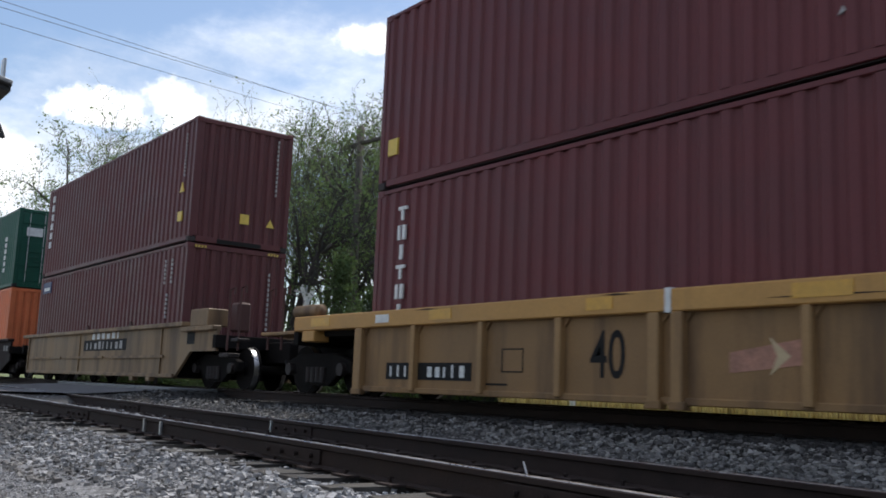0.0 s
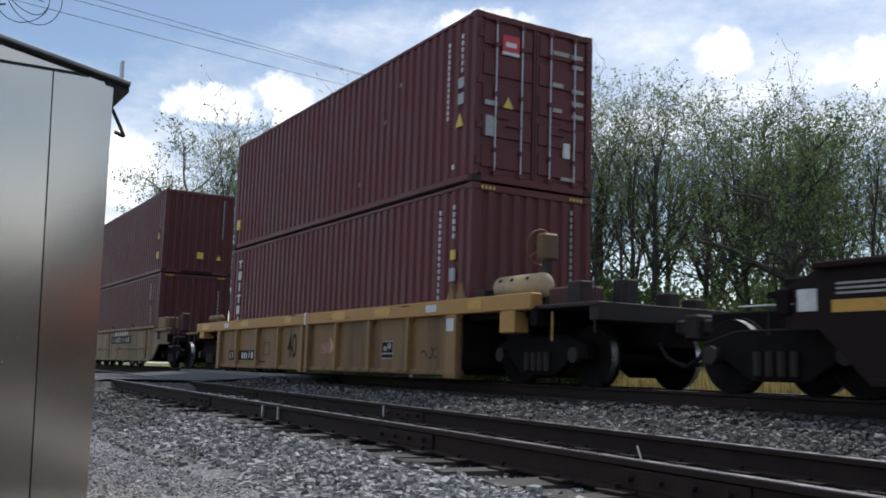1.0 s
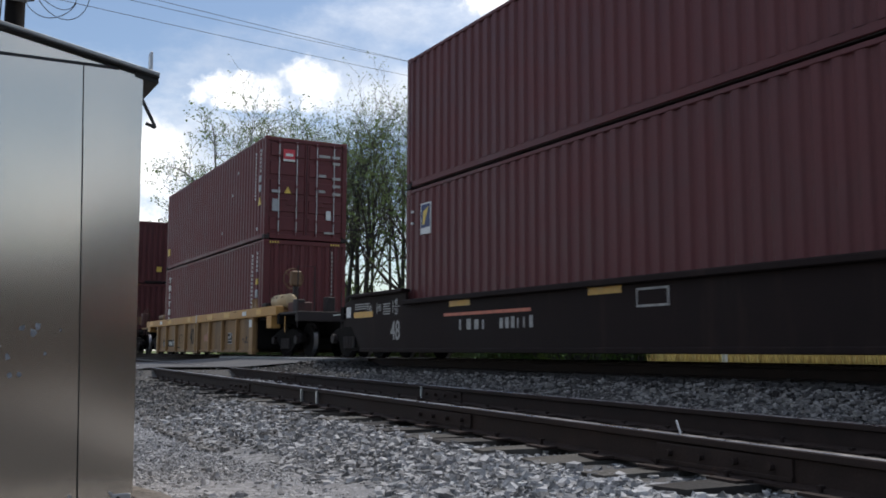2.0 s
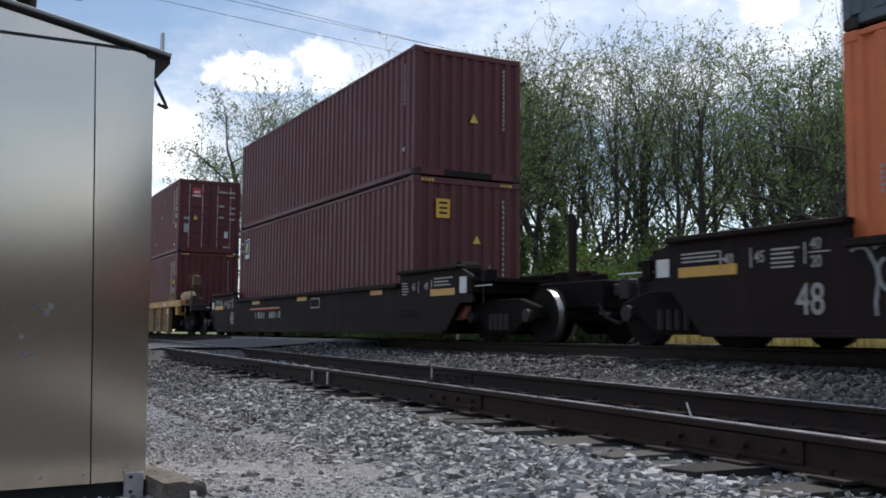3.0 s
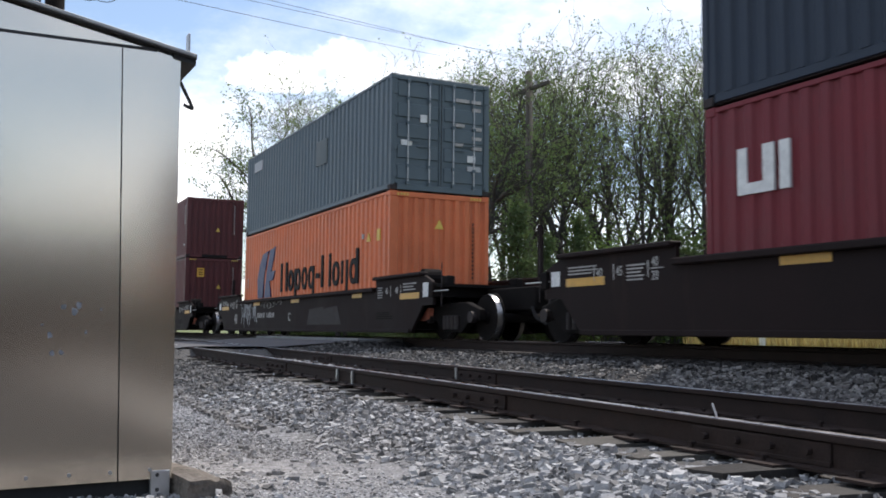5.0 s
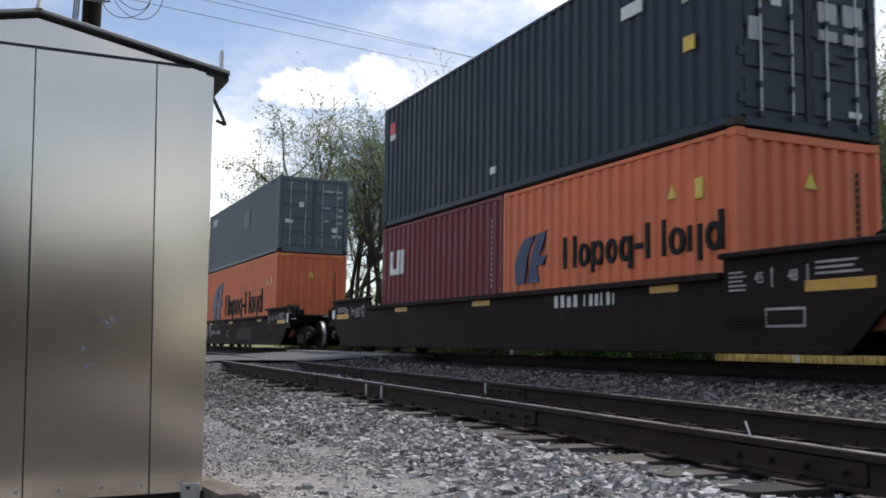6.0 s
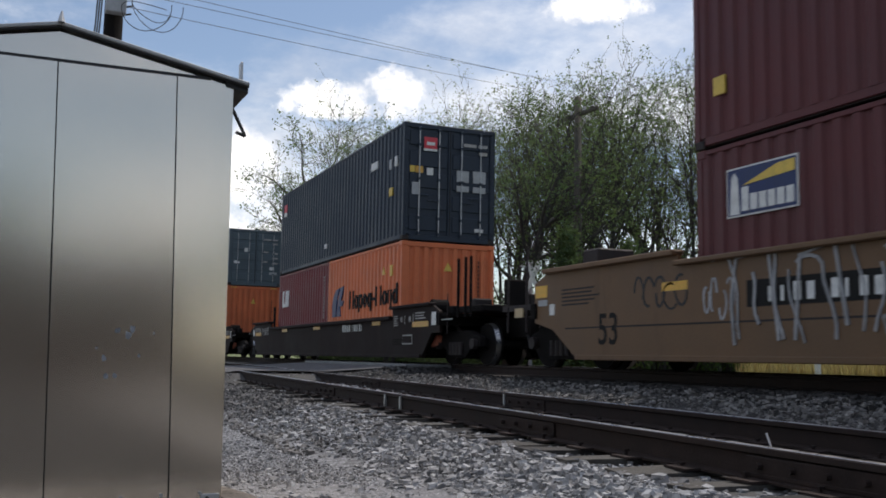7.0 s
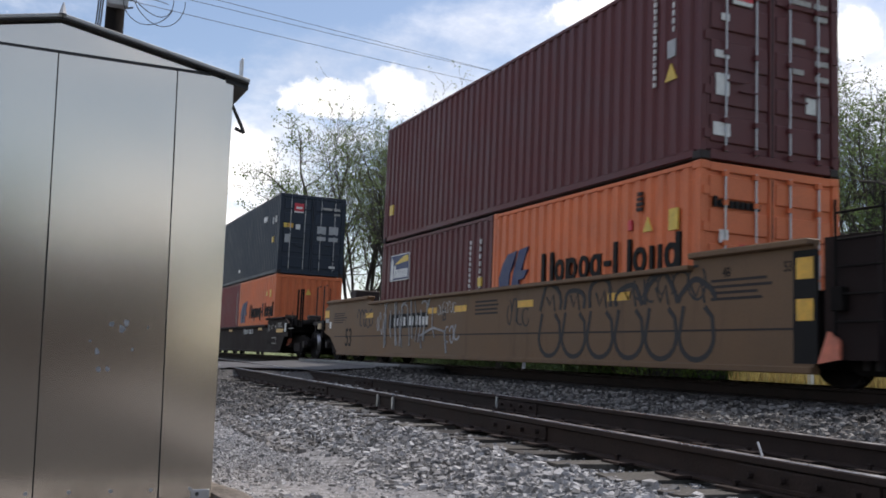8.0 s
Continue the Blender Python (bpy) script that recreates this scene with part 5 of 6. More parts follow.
        for p0, p1, z in ((x0 + 0.55, x0 + 1.5, 0.82), (x0 + 4.7, x0 + 5.4, 0.90), (x0 + 8.6, x0 + 9.3, 0.90), (x1 - 4.3, x1 - 3.7, 0.90), (x1 - 1.55, x1 - 0.62, 0.80)):
            on_car(car, xc, p0, p1, z, z + 0.12, M["amber"], "reflector")
        on_car(car, xc, x0 + 0.15, x0 + 0.38, 0.84, 1.06, M["white"], "label"), on_car(car, xc, x1 - 0.44, x1 - 0.20, 0.82, 1.10, M["white"], "label")
        lines_on_car(car, xc, x0 + 0.6, x0 + 1.4, 0.98, 1.12, 3, M["offwhite"], seed), lines_on_car(car, xc, x1 - 1.4, x1 - 0.7, 0.96, 1.14, 3, M["offwhite"], seed + 1)
        for text, p, z, hgt in (("40", x0 + 1.30, 0.93, 0.13), ("45", x0 + 1.76, 0.93, 0.13), ("40", x0 + 2.52, 1.02, 0.12), ("20", x0 + 2.52, 0.84, 0.12), ("45", x1 - 2.32, 0.93, 0.13), ("48", x1 - 1.80, 0.93, 0.13)):
            lettering(text, hgt, M["offwhite"], car, p - xc, -1.402, z, "stencil_figure", 0.8)
        for p in (x0 + 1.24, x0 + 1.70, x0 + 2.44, x1 - 2.05, x1 - 1.52):
            on_car(car, xc, p, p + 0.02, 0.88, 1.10, M["offwhite"], "stencil_bar")
        on_car(car, xc, x0 + 2.50, x0 + 2.76, 0.985, 1.0, M["offwhite"], "stencil_bar")
        lines_on_car(car, xc, x1 - 2.75, x1 - 2.45, 0.84, 1.10, 5, M["offwhite"], seed + 8)
        lines_on_car(car, xc, x0 + 2.0, x0 + 2.4, 0.84, 1.08, 5, M["offwhite"], seed + 9)
        lines_on_car(car, xc, x1 - 2.8, x1 - 1.9, 0.40, 0.56, 4, M["grime"], seed + 10)
        part("corner_panel", plate_xz([(x1 - 0.98 - xc, 0.36), (x1 - 0.62 - xc, 0.40), (x1 - 0.56 - xc, 0.60), (x1 - 0.66 - xc, 0.62)], -1.20, -1.10), M["salmon"], car, "salmon painted corner")
        part("casting_cover", rods([((x1 - 0.55 - xc, -1.36, 1.22), (x1 - 0.55 - xc, -1.0, 1.22))], 0.16, 14), M["grime"], car)
        for x, sg in ((x0 - 0.25, 1), (x1 + 0.30, -1)):
            part("platform", boxes((min(x, x + sg * 0.6) - xc, max(x, x + sg * 0.6) - xc, -1.38, 1.38, 1.0, 1.06)), M["grime"], car)
            handrail(car, [(x - xc, -1.36, 0.62), (x - xc, -1.36, 1.45)], M["castings"], 0.010)
            part("grab_iron", rods([((x - 0.35 - xc, -1.40, 0.92), (x + 0.35 - xc, -1.40, 0.92))], 0.012, 6), M["galv"], car)
        for yy in (-1.1, 0.4, 1.2):
            part("end_bracket", boxes((x1 - 0.1 - xc, x1 + 0.2 - xc, yy - 0.08, yy + 0.08, 1.04, 1.22)), M["grime"], car, bevel=0.02)
            part("end_bracket", boxes((x0 - 0.2 - xc, x0 + 0.1 - xc, yy - 0.08, yy + 0.08, 1.04, 1.22)), M["grime"], car, bevel=0.02)
        return car, xc

    car, xc = black_car("grimy black well car with faded white stencils", 6.0, 23.5, 3.5, 26.0, 100)
    lettering("48", 0.36, M["offwhite"], car, 8.35 - xc, -1.402, 0.36, squeeze=0.8)
    bars_on_car(car, xc, 11.0, 12.0, 0.50, 0.68, 4, M["offwhite"], 111, name="number_strip"), bars_on_car(car, xc, 12.3, 13.3, 0.50, 0.68, 6, M["offwhite"], 112, name="number_strip")
    on_car(car, xc, 10.5, 13.2, 0.74, 0.79, M["salmon"], "paint_strip"), on_car(car, xc, 15.6, 16.2, 0.70, 0.94, M["offwhite"], "stencil_panel"), on_car(car, xc, 15.63, 16.17, 0.73, 0.91, M["soot"], "stencil_panel_face", y=-1.412)
    part("end_post", boxes((24.35 - xc, 24.45 - xc, -0.05, 0.05, 1.06, 2.12)), M["soot"], car)
    car, xc = black_car("black well car with pale sprayed loops and white stencils", 28.0, 45.6, 26.0, 47.9, 140)
    lettering("48", 0.32, M["offwhite"], car, 30.32 - xc, -1.402, 0.36, squeeze=0.8)
    bars_on_car(car, xc, 33.15, 34.0, 0.52, 0.68, 4, M["offwhite"], 151, name="number_strip"), bars_on_car(car, xc, 34.15, 35.0, 0.52, 0.68, 6, M["offwhite"], 152, name="number_strip")
    part("end_post", boxes((47.16 - xc, 47.24 - xc, -0.04, 0.04, 1.0, 2.10)), M["soot"], car)
    lettering("C", 0.22, M["offwhite"], car, 36.35 - xc, -1.402, 0.42)
    jagged(car, xc, 31.2, 33.1, 0.22, 0.95, M["spray"], 31, 10, 0.05), scrawl(car, xc, 31.3, 32.9, 0.55, 0.92, M["spray"], 33, 7, 0.035)
    scrawl(car, xc, 33.6, 34.9, 0.76, 0.98, M["offwhite"], 35, 4, 0.011)
    scrawl(car, xc, 35.0, 36.0, 0.92, 1.03, M["offwhite"], 36, 3, 0.010)
    for p0, p1 in ((38.0, 39.6), (39.2, 40.6)):
        part("rubbed_patch", plate_xz([(p0 - xc, 0.3), (p1 - xc, 0.3), (p1 - 0.3 - xc, 0.75), (p0 + 0.2 - xc, 0.7)], -1.4035 - (p0 - 38) * 0.002, -1.39), M["castings"], car, "dull rubbed patch")
    car, xc = black_car("black well car with a white number and yellow reflectors", 49.6, 67.9, 47.9, 70.2, 180)
    bars_on_car(car, xc, 61.1, 61.85, 0.78, 0.98, 4, M["white"], 191, name="number_strip"), bars_on_car(car, xc, 61.95, 62.85, 0.78, 0.98, 6, M["white"], 192, name="number_strip")
    on_car(car, xc, 65.75, 66.35, 0.42, 0.64, M["offwhite"], "stencil_panel"), on_car(car, xc, 65.78, 66.32, 0.45, 0.61, M["soot"], "stencil_panel_face", y=-1.412)
    for x in (68.6, 68.95, 69.2):
        handrail(car, [(x - xc, -1.3, 0.95), (x - xc, -1.3, 2.15)], M["grime"], 0.03)
    part("rear_gear_box", boxes((68.75 - xc, 69.0 - xc, -0.35, 0.05, 1.06, 1.75)), M["grime"], car, bevel=0.03)
    part("rear_beam", boxes((68.2 - xc, 69.3 - xc, -1.1, 1.1, 1.06, 1.20)), M["grime"], car, bevel=0.02)
    part("rear_bracket", boxes((68.3 - xc, 68.55 - xc, -0.9, -0.5, 1.2, 1.36)), M["castings"], car, bevel=0.02)
    part("rear_bracket", boxes((68.4 - xc, 68.7 - xc, 0.3, 0.8, 1.2, 1.5)), M["castings"], car, bevel=0.02)

    # brown car with sprayed paint
    x0, x1 = 72.0, 90.75
    car, xc = well_car("brown well car covered in sprayed loops of paint", x0, x1, 70.2, 93.2, M["brown"],
                       [(x0 + 1.35, 0.15), (x1 - 0.35, 0.15), (x1 - 0.35, 1.58), (x1 - 2.4, 1.58), (x1 - 2.4, 1.46), (x0 + 3.9, 1.46), (x0 + 3.9, 1.58), (x0 + 0.5, 1.58), (x0, 1.40), (x0, 0.75), (x0 + 0.6, 0.62)],
                       [(x0 + 3.9, x1 - 2.4, 1.40, 1.47), (x0 + 0.4, x0 + 3.9, 1.54, 1.62), (x1 - 2.4, x1 - 0.35, 1.54, 1.62)])
    on_car(car, xc, x0 + 0.02, x0 + 0.42, 1.16, 1.36, M["yellow"], "reflector"), on_car(car, xc, x0 + 0.12, x0 + 0.42, 1.02, 1.12, M["greylabel"], "label"), on_car(car, xc, x0 + 0.5, x0 + 0.66, 0.86, 1.04, M["white"], "label")
    lettering("53", 0.46, M["black"], car, 73.95 - xc, -1.402, 0.38, squeeze=0.85)
    for p in (75.55, 79.5, 80.95, 83.6, 86.4):
        on_car(car, xc, p, p + 0.55, 1.08, 1.20, M["yellow"], "reflector")
    on_car(car, xc, 77.22, 79.6, 0.80, 1.12, M["black"], "number_panel", "black panel with white number bars")
    bars_on_car(car, xc, 77.55, 78.35, 0.85, 1.07, 4, M["white"], 201, -1.412, "number_strip"), bars_on_car(car, xc, 78.5, 79.65, 0.85, 1.07, 6, M["white"], 202, -1.412, "number_strip")
    jagged(car, xc, 76.8, 80.0, 0.35, 1.40, M["spray"], 41, 9, 0.038, -1.418), scrawl(car, xc, 76.4, 77.0, 0.7, 1.15, M["spray"], 42, 4, 0.035)
    scrawl(car, xc, 80.1, 81.0, 1.05, 1.3, M["offwhite"], 43, 7, 0.02), scrawl(car, xc, 80.5, 81.2, 0.5, 0.85, M["spray"], 44, 3, 0.04)
    lettering("B", 0.24, M["sprayblack"], car, 80.35 - xc, -1.402, 0.92)
    rng = random.Random(77)
    for i in range(6):                       # tall rounded outlines side by side, feet below, heads above
        cx, wd = 84.72 + i * 0.74, 0.36
        foot = [(cx - wd * 0.95 * math.cos(t) - xc, 0.56 - 0.30 * math.sin(t)) for t in [k * math.pi / 10 for k in range(11)]]
        foot = [(cx - wd * 0.7 - xc, 0.95)] + foot + [(cx + wd * 0.85 - xc, 0.80), (cx + wd * 0.45 - xc, 0.93)]
        part("spray_stroke", stroke_xz(foot, 0.07, -1.404, -1.39), M["sprayblack"], car)
        top = 1.36 + 0.07 * (-1) ** i
        head = [(cx - wd * 0.9 * math.cos(t) + 0.05 * math.sin(3 * t + i) - xc, 1.0 + (top - 1.0) * math.sin(t)) for t in [k * math.pi / 10 for k in range(11)]]
        part("spray_stroke", stroke_xz(head, 0.075, -1.406, -1.39), M["sprayblack"], car)
        part("spray_stroke", stroke_xz([(cx - 0.12 - xc, 1.22), (cx - 0.02 - xc, 1.06 + rng.uniform(-.05, .05)), (cx + 0.10 - xc, 1.24), (cx + 0.16 - xc, 0.98)], 0.045, -1.405, -1.39), M["sprayblack"], car)
    for pts in ([(77.0, 0.35), (76.95, 0.9), (77.05, 1.40), (77.6, 1.46), (77.75, 0.4)], [(79.3, 0.35), (79.2, 0.62), (79.9, 0.78), (80.5, 0.70), (80.62, 0.26)], [(79.7, 1.5), (79.45, 0.9), (79.4, 0.5)], [(78.0, 0.4), (78.1, 1.35), (78.6, 1.44), (78.75, 0.55)]):
        part("spray_stroke", stroke_xz([(p - xc, q) for p, q in pts], 0.045, -1.4195, -1.39), M["spray"], car)
    # no fold here: a dark strip stands for the crease's shade
    part("side_crease", boxes((x0 + 1.0 - xc, x1 - 0.5 - xc, -1.4035, -1.39, 0.62, 0.645)), M["castings"], car, "thin dark strip painted for the shade of a crease along the side")
    lettering("48", 0.12, M["black"], car, 88.92 - xc, -1.402, 1.28, "stencil_figure", 0.8), lettering("53", 0.12, M["black"], car, 89.95 - xc, -1.402, 1.28, "stencil_figure", 0.8)
    scrawl(car, xc, 74.9, 76.1, 0.85, 1.3, M["sprayblack"], 46, 5, 0.035), scrawl(car, xc, 87.0, 88.6, 1.05, 1.45, M["sprayblack"], 47, 5, 0.03), scrawl(car, xc, 83.2, 84.0, 0.75, 1.2, M["sprayblack"], 48, 4, 0.03)
    for p, s in ((72.9, 5), (85.0, 0), (88.7, 4), (81.9, 4)):
        if s:
            lines_on_car(car, xc, p, p + 1.1, 0.98, 1.28, s, M["castings"], int(p))
    for z in (1.18, 0.72):
        on_car(car, xc, 90.15, 90.40, z, z + 0.24, M["yellow"], "reflector", y=-1.412)
    on_car(car, xc, 90.10, 90.45, 0.25, 1.50, M["black"], "end_panel", "black painted end panel")
    ladder(car, 90.72 - xc, 91.35 - xc, -1.42, 0.55, 2.0, M["grime"], 5)
    part("end_wall", boxes((90.5 - xc, 91.2 - xc, -1.35, -1.22, 0.3, 1.62)), M["soot"], car)
    part("corner_panel", plate_xz([(90.45 - xc, 0.25), (90.75 - xc, 0.30), (90.75 - xc, 0.5), (90.6 - xc, 0.6)], -1.41, -1.36), M["salmon"], car)
    part("gear_box", boxes((72.7 - xc, 73.2 - xc, -0.9, -0.2, 1.05, 1.95)), M["castings"], car, bevel=0.03)
    part("front_platform", boxes((70.7 - xc, 72.1 - xc, -1.35, 1.35, 0.98, 1.08)), M["castings"], car)
    on_car(car, xc, 71.2, 71.5, 0.86, 1.02, M["cream"], "label", y=-1.37)
    for x in (70.9, 71.6):
        handrail(car, [(x - xc, -1.34, 0.6), (x - xc, -1.34, 2.1), (x + 0.3 - xc, -1.34, 2.1)], M["castings"], 0.022)


build_cars()


# ---- equipment shed ----
def build_shed():
    sh = thing("equipment_shed", "small gabled aluminium equipment shed on short legs", "shed")
    xf, xb, yr, yl = 0.0, -2.1, 0.83, -0.83          # local: face at x = 0
    ze, zr, zb = 1.485, 1.655, -0.585
    ridge_y = 0.0
    # gable walls, side walls
    for x0, x1 in ((-0.03, 0.0), (xb, xb + 0.03)):
        bm = bmesh.new()
        lo = [bm.verts.new((x0, y, z)) for y, z in ((yl, zb), (yr, zb), (yr, ze), (ridge_y, zr), (yl, ze))]
        hi = [bm.verts.new((x1, v.co.y, v.co.z)) for v in lo]
        bm.faces.new(lo), bm.faces.new(hi[::-1])
        for i in range(5):
            bm.faces.new((lo[i], hi[i], hi[(i + 1) % 5], lo[(i + 1) % 5]))
        bmesh.ops.recalc_face_normals(bm, faces=bm.faces)
        part("gable_wall", bm, M["alu"], sh)
    for y0, y1 in ((yr - 0.03, yr), (yl, yl + 0.03)):
        part("side_wall", boxes((xb + 0.03, -0.03, y0, y1, zb, ze)), M["alu"], sh)
    # sheet panels on the face with open seams between them
    zt = 1.512
    lean = 0.032                                       # the sheets lean a little towards their feet
    cuts = [yl, -0.555, -0.004, 0.548, yr]

    def seam_y(y, z):
        return y if abs(y) == yr else y + lean * (zt - z) / (zt - zb)

    for i, (a, b) in enumerate(zip(cuts, cuts[1:])):
        bm = bmesh.new()
        n = 8
        cols = []
        for k in range(n + 1):
            col = []
            for j in range(13):
                u = j / 12
                z = zb + 0.002 + (zt - zb - 0.002) * u
                y0, y1 = seam_y(a, z) + (0.003 if i else 0), seam_y(b, z) - (0.003 if i < 3 else 0)
                y = y0 + (y1 - y0) * k / n
                z = min(z, ze + (zr - ze) * (1 - abs(y) / yr) - 0.004)
                turn = -0.022 * (y - y0) if i == 3 else 0.0
                col.append(bm.verts.new((0.009 + turn + 0.004 * noise.noise((y * 1.3 + 7 * i, z * 0.9, 2.0)), y, z)))
            cols.append(col)
        for c0, c1 in zip(cols, cols[1:]):
            for j in range(12):
                bm.faces.new((c0[j], c1[j], c1[j + 1], c0[j + 1]))
        part("wall_panel", bm, M["alu"], sh, smooth=True)
    for y in cuts[1:4]:
        bm = bmesh.new()
        q = [bm.verts.new((0.0075, seam_y(y, z) + o, z)) for z, o in ((zb, -0.004), (zb, 0.004), (zt, 0.004), (zt, -0.004))]
        bm.faces.new(q)
        bmesh.ops.solidify(bm, geom=bm.faces, thickness=0.005)
        part("seam_strip", bm, M["seam"], sh)
    part("seam_strip", boxes((0.0005, 0.0125, yl * 0.86, yr * 0.86, zt - 0.007, zt + 0.007)), M["seam"], sh)
    # roof: two sloping sheets with a folded edge
    oh = 0.040
    for s in (-1, 1):
        ye = s * (yr + 0.075)
        drop = (zr - ze) / yr * 0.075
        # fascia and soffit are near-black, the overhang's shade put into their colour
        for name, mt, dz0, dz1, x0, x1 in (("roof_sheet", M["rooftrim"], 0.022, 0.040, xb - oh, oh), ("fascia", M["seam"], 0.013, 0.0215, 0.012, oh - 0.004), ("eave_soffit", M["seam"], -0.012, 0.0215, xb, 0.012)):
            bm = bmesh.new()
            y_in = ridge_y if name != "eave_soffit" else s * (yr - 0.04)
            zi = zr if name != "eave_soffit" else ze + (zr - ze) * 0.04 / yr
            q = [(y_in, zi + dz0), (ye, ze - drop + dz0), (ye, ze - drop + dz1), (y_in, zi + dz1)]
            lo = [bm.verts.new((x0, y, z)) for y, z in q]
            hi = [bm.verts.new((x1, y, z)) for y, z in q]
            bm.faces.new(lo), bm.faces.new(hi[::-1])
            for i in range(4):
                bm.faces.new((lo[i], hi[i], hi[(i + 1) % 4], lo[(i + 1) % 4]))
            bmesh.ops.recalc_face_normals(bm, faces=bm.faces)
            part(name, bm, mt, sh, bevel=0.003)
        part("lifting_eye", boxes((-0.02, 0.03, s * (yr + 0.035) - 0.006, s * (yr + 0.035) + 0.006, ze + 0.02, ze + 0.13)), M["galv"], sh, bevel=0.003)
    bm = bmesh.new()
    cyl(bm, (0.05, 0, zr + 0.03), (0.05, 0, zr + 0.085), 0.018, 8, 0.004)
    part("ridge_finial", bm, M["galv"], sh)
    # hasp on the side wall
    h = part("hasp", boxes((-0.10, -0.06, yr, yr + 0.012, ze - 0.20, ze - 0.06)), M["seam"], sh)
    part("hook", rods([((-0.06, yr + 0.012, ze - 0.10), (-0.05, yr + 0.06, ze - 0.20)), ((-0.05, yr + 0.06, ze - 0.20), (-0.04, yr + 0.075, ze - 0.24)), ((-0.04, yr + 0.075, ze - 0.24), (-0.05, yr + 0.03, ze - 0.22))], 0.009, 8), M["seam"], h)
    # base: bolts, corner feet
    bolt = finish(rods([((0.006, 0, 0), (0.018, 0, 0))], 0.009, 8), "bolt", M["galv"])
    for k in range(9):
        share("bolt", bolt, sh, pose(0.004, yl + 0.1 + k * 0.182, zb + 0.045))
    for y in (yr - 0.10, yl + 0.02):
        f = part("foot", boxes((-0.02, 0.016, y, y + 0.09, -0.70, zb + 0.04)), M["galv"], sh, "galvanised angle foot", bevel=0.003)
        for z in (zb + 0.02, zb - 0.05):
            part("bolt_hole", rods([((0.015, y + 0.03, z), (0.018, y + 0.03, z))], 0.010, 8), M["seam"], f)
    for x in (xb + 0.05, -1.0, -0.12):
        part("skid", boxes((x - 0.05, x + 0.05, yl + 0.05, yr - 0.05, -0.70, zb)), M["seam"], sh)
    # scuffs on the lower panel
    rng = random.Random(5)
    for _ in range(9):
        y, z = rng.gauss(0.33, 0.06), rng.gauss(0.17, 0.06)
        s = rng.uniform(0.006, 0.018)
        bm = bmesh.new()
        pts = [bm.verts.new((0.0125, y + s * rng.uniform(0.4, 1) * math.cos(a), z + s * rng.uniform(0.5, 1.5) * math.sin(a))) for a in [i * math.pi / 4 for i in range(8)]]
        bm.faces.new(pts)
        part("scuff", bm, M["scuff"], sh)
    sh.matrix_basis = pose(-4.77, 0.061, 0, 0.7, 0, 1.2)


M["scuff"] = material("scuffed_metal", (0.34, 0.35, 0.37), 0.5, 0.8, 0.3, 30, 0.3, 80, 0.1)
build_shed()


def build_timber():
    bm = bmesh.new()
    box(bm, -0.85, 0.0, -0.11, 0.11, 0.0, 0.125)
    bmesh.ops.subdivide_edges(bm, edges=list(bm.edges), cuts=5, use_grid_fill=True)
    for v in bm.verts:
        n = noise.noise((v.co.x * 2, v.co.y * 14, v.co.z * 12))
        v.co += Vector((0.018 * n if v.co.x > -0.05 else 0, 0.010 * n, 0.012 * n))
        if v.co.z > 0.1:
            v.co.z -= 0.03 * max(0, v.co.y / 0.11) + 0.03 * max(0, 1 + v.co.x / 0.25)
    ob = tagged(new("old_timber", finish(bm, "old_timber", M["timber"])), "split weathered grey timber lying on the gravel", "timber")
    ob.matrix_basis = pose(-4.66, 1.06, -0.672, 0, 0, 196 + 180)


build_timber()


# ---- poles, wires, crossing sign ----
def catenary(a, b, sag, n=24):
    a, b = Vector(a), Vector(b)
    return [a.lerp(b, i / n) - Vector((0, 0, sag * 4 * (i / n) * (1 - i / n))) for i in range(n + 1)]


def cable(name, pts, r, label, parent=None):
    ob = part(name, sweep(pts, r, 5), M["wire"], parent)
    if parent is None:
        tagged(ob, label, "cable")
    return ob


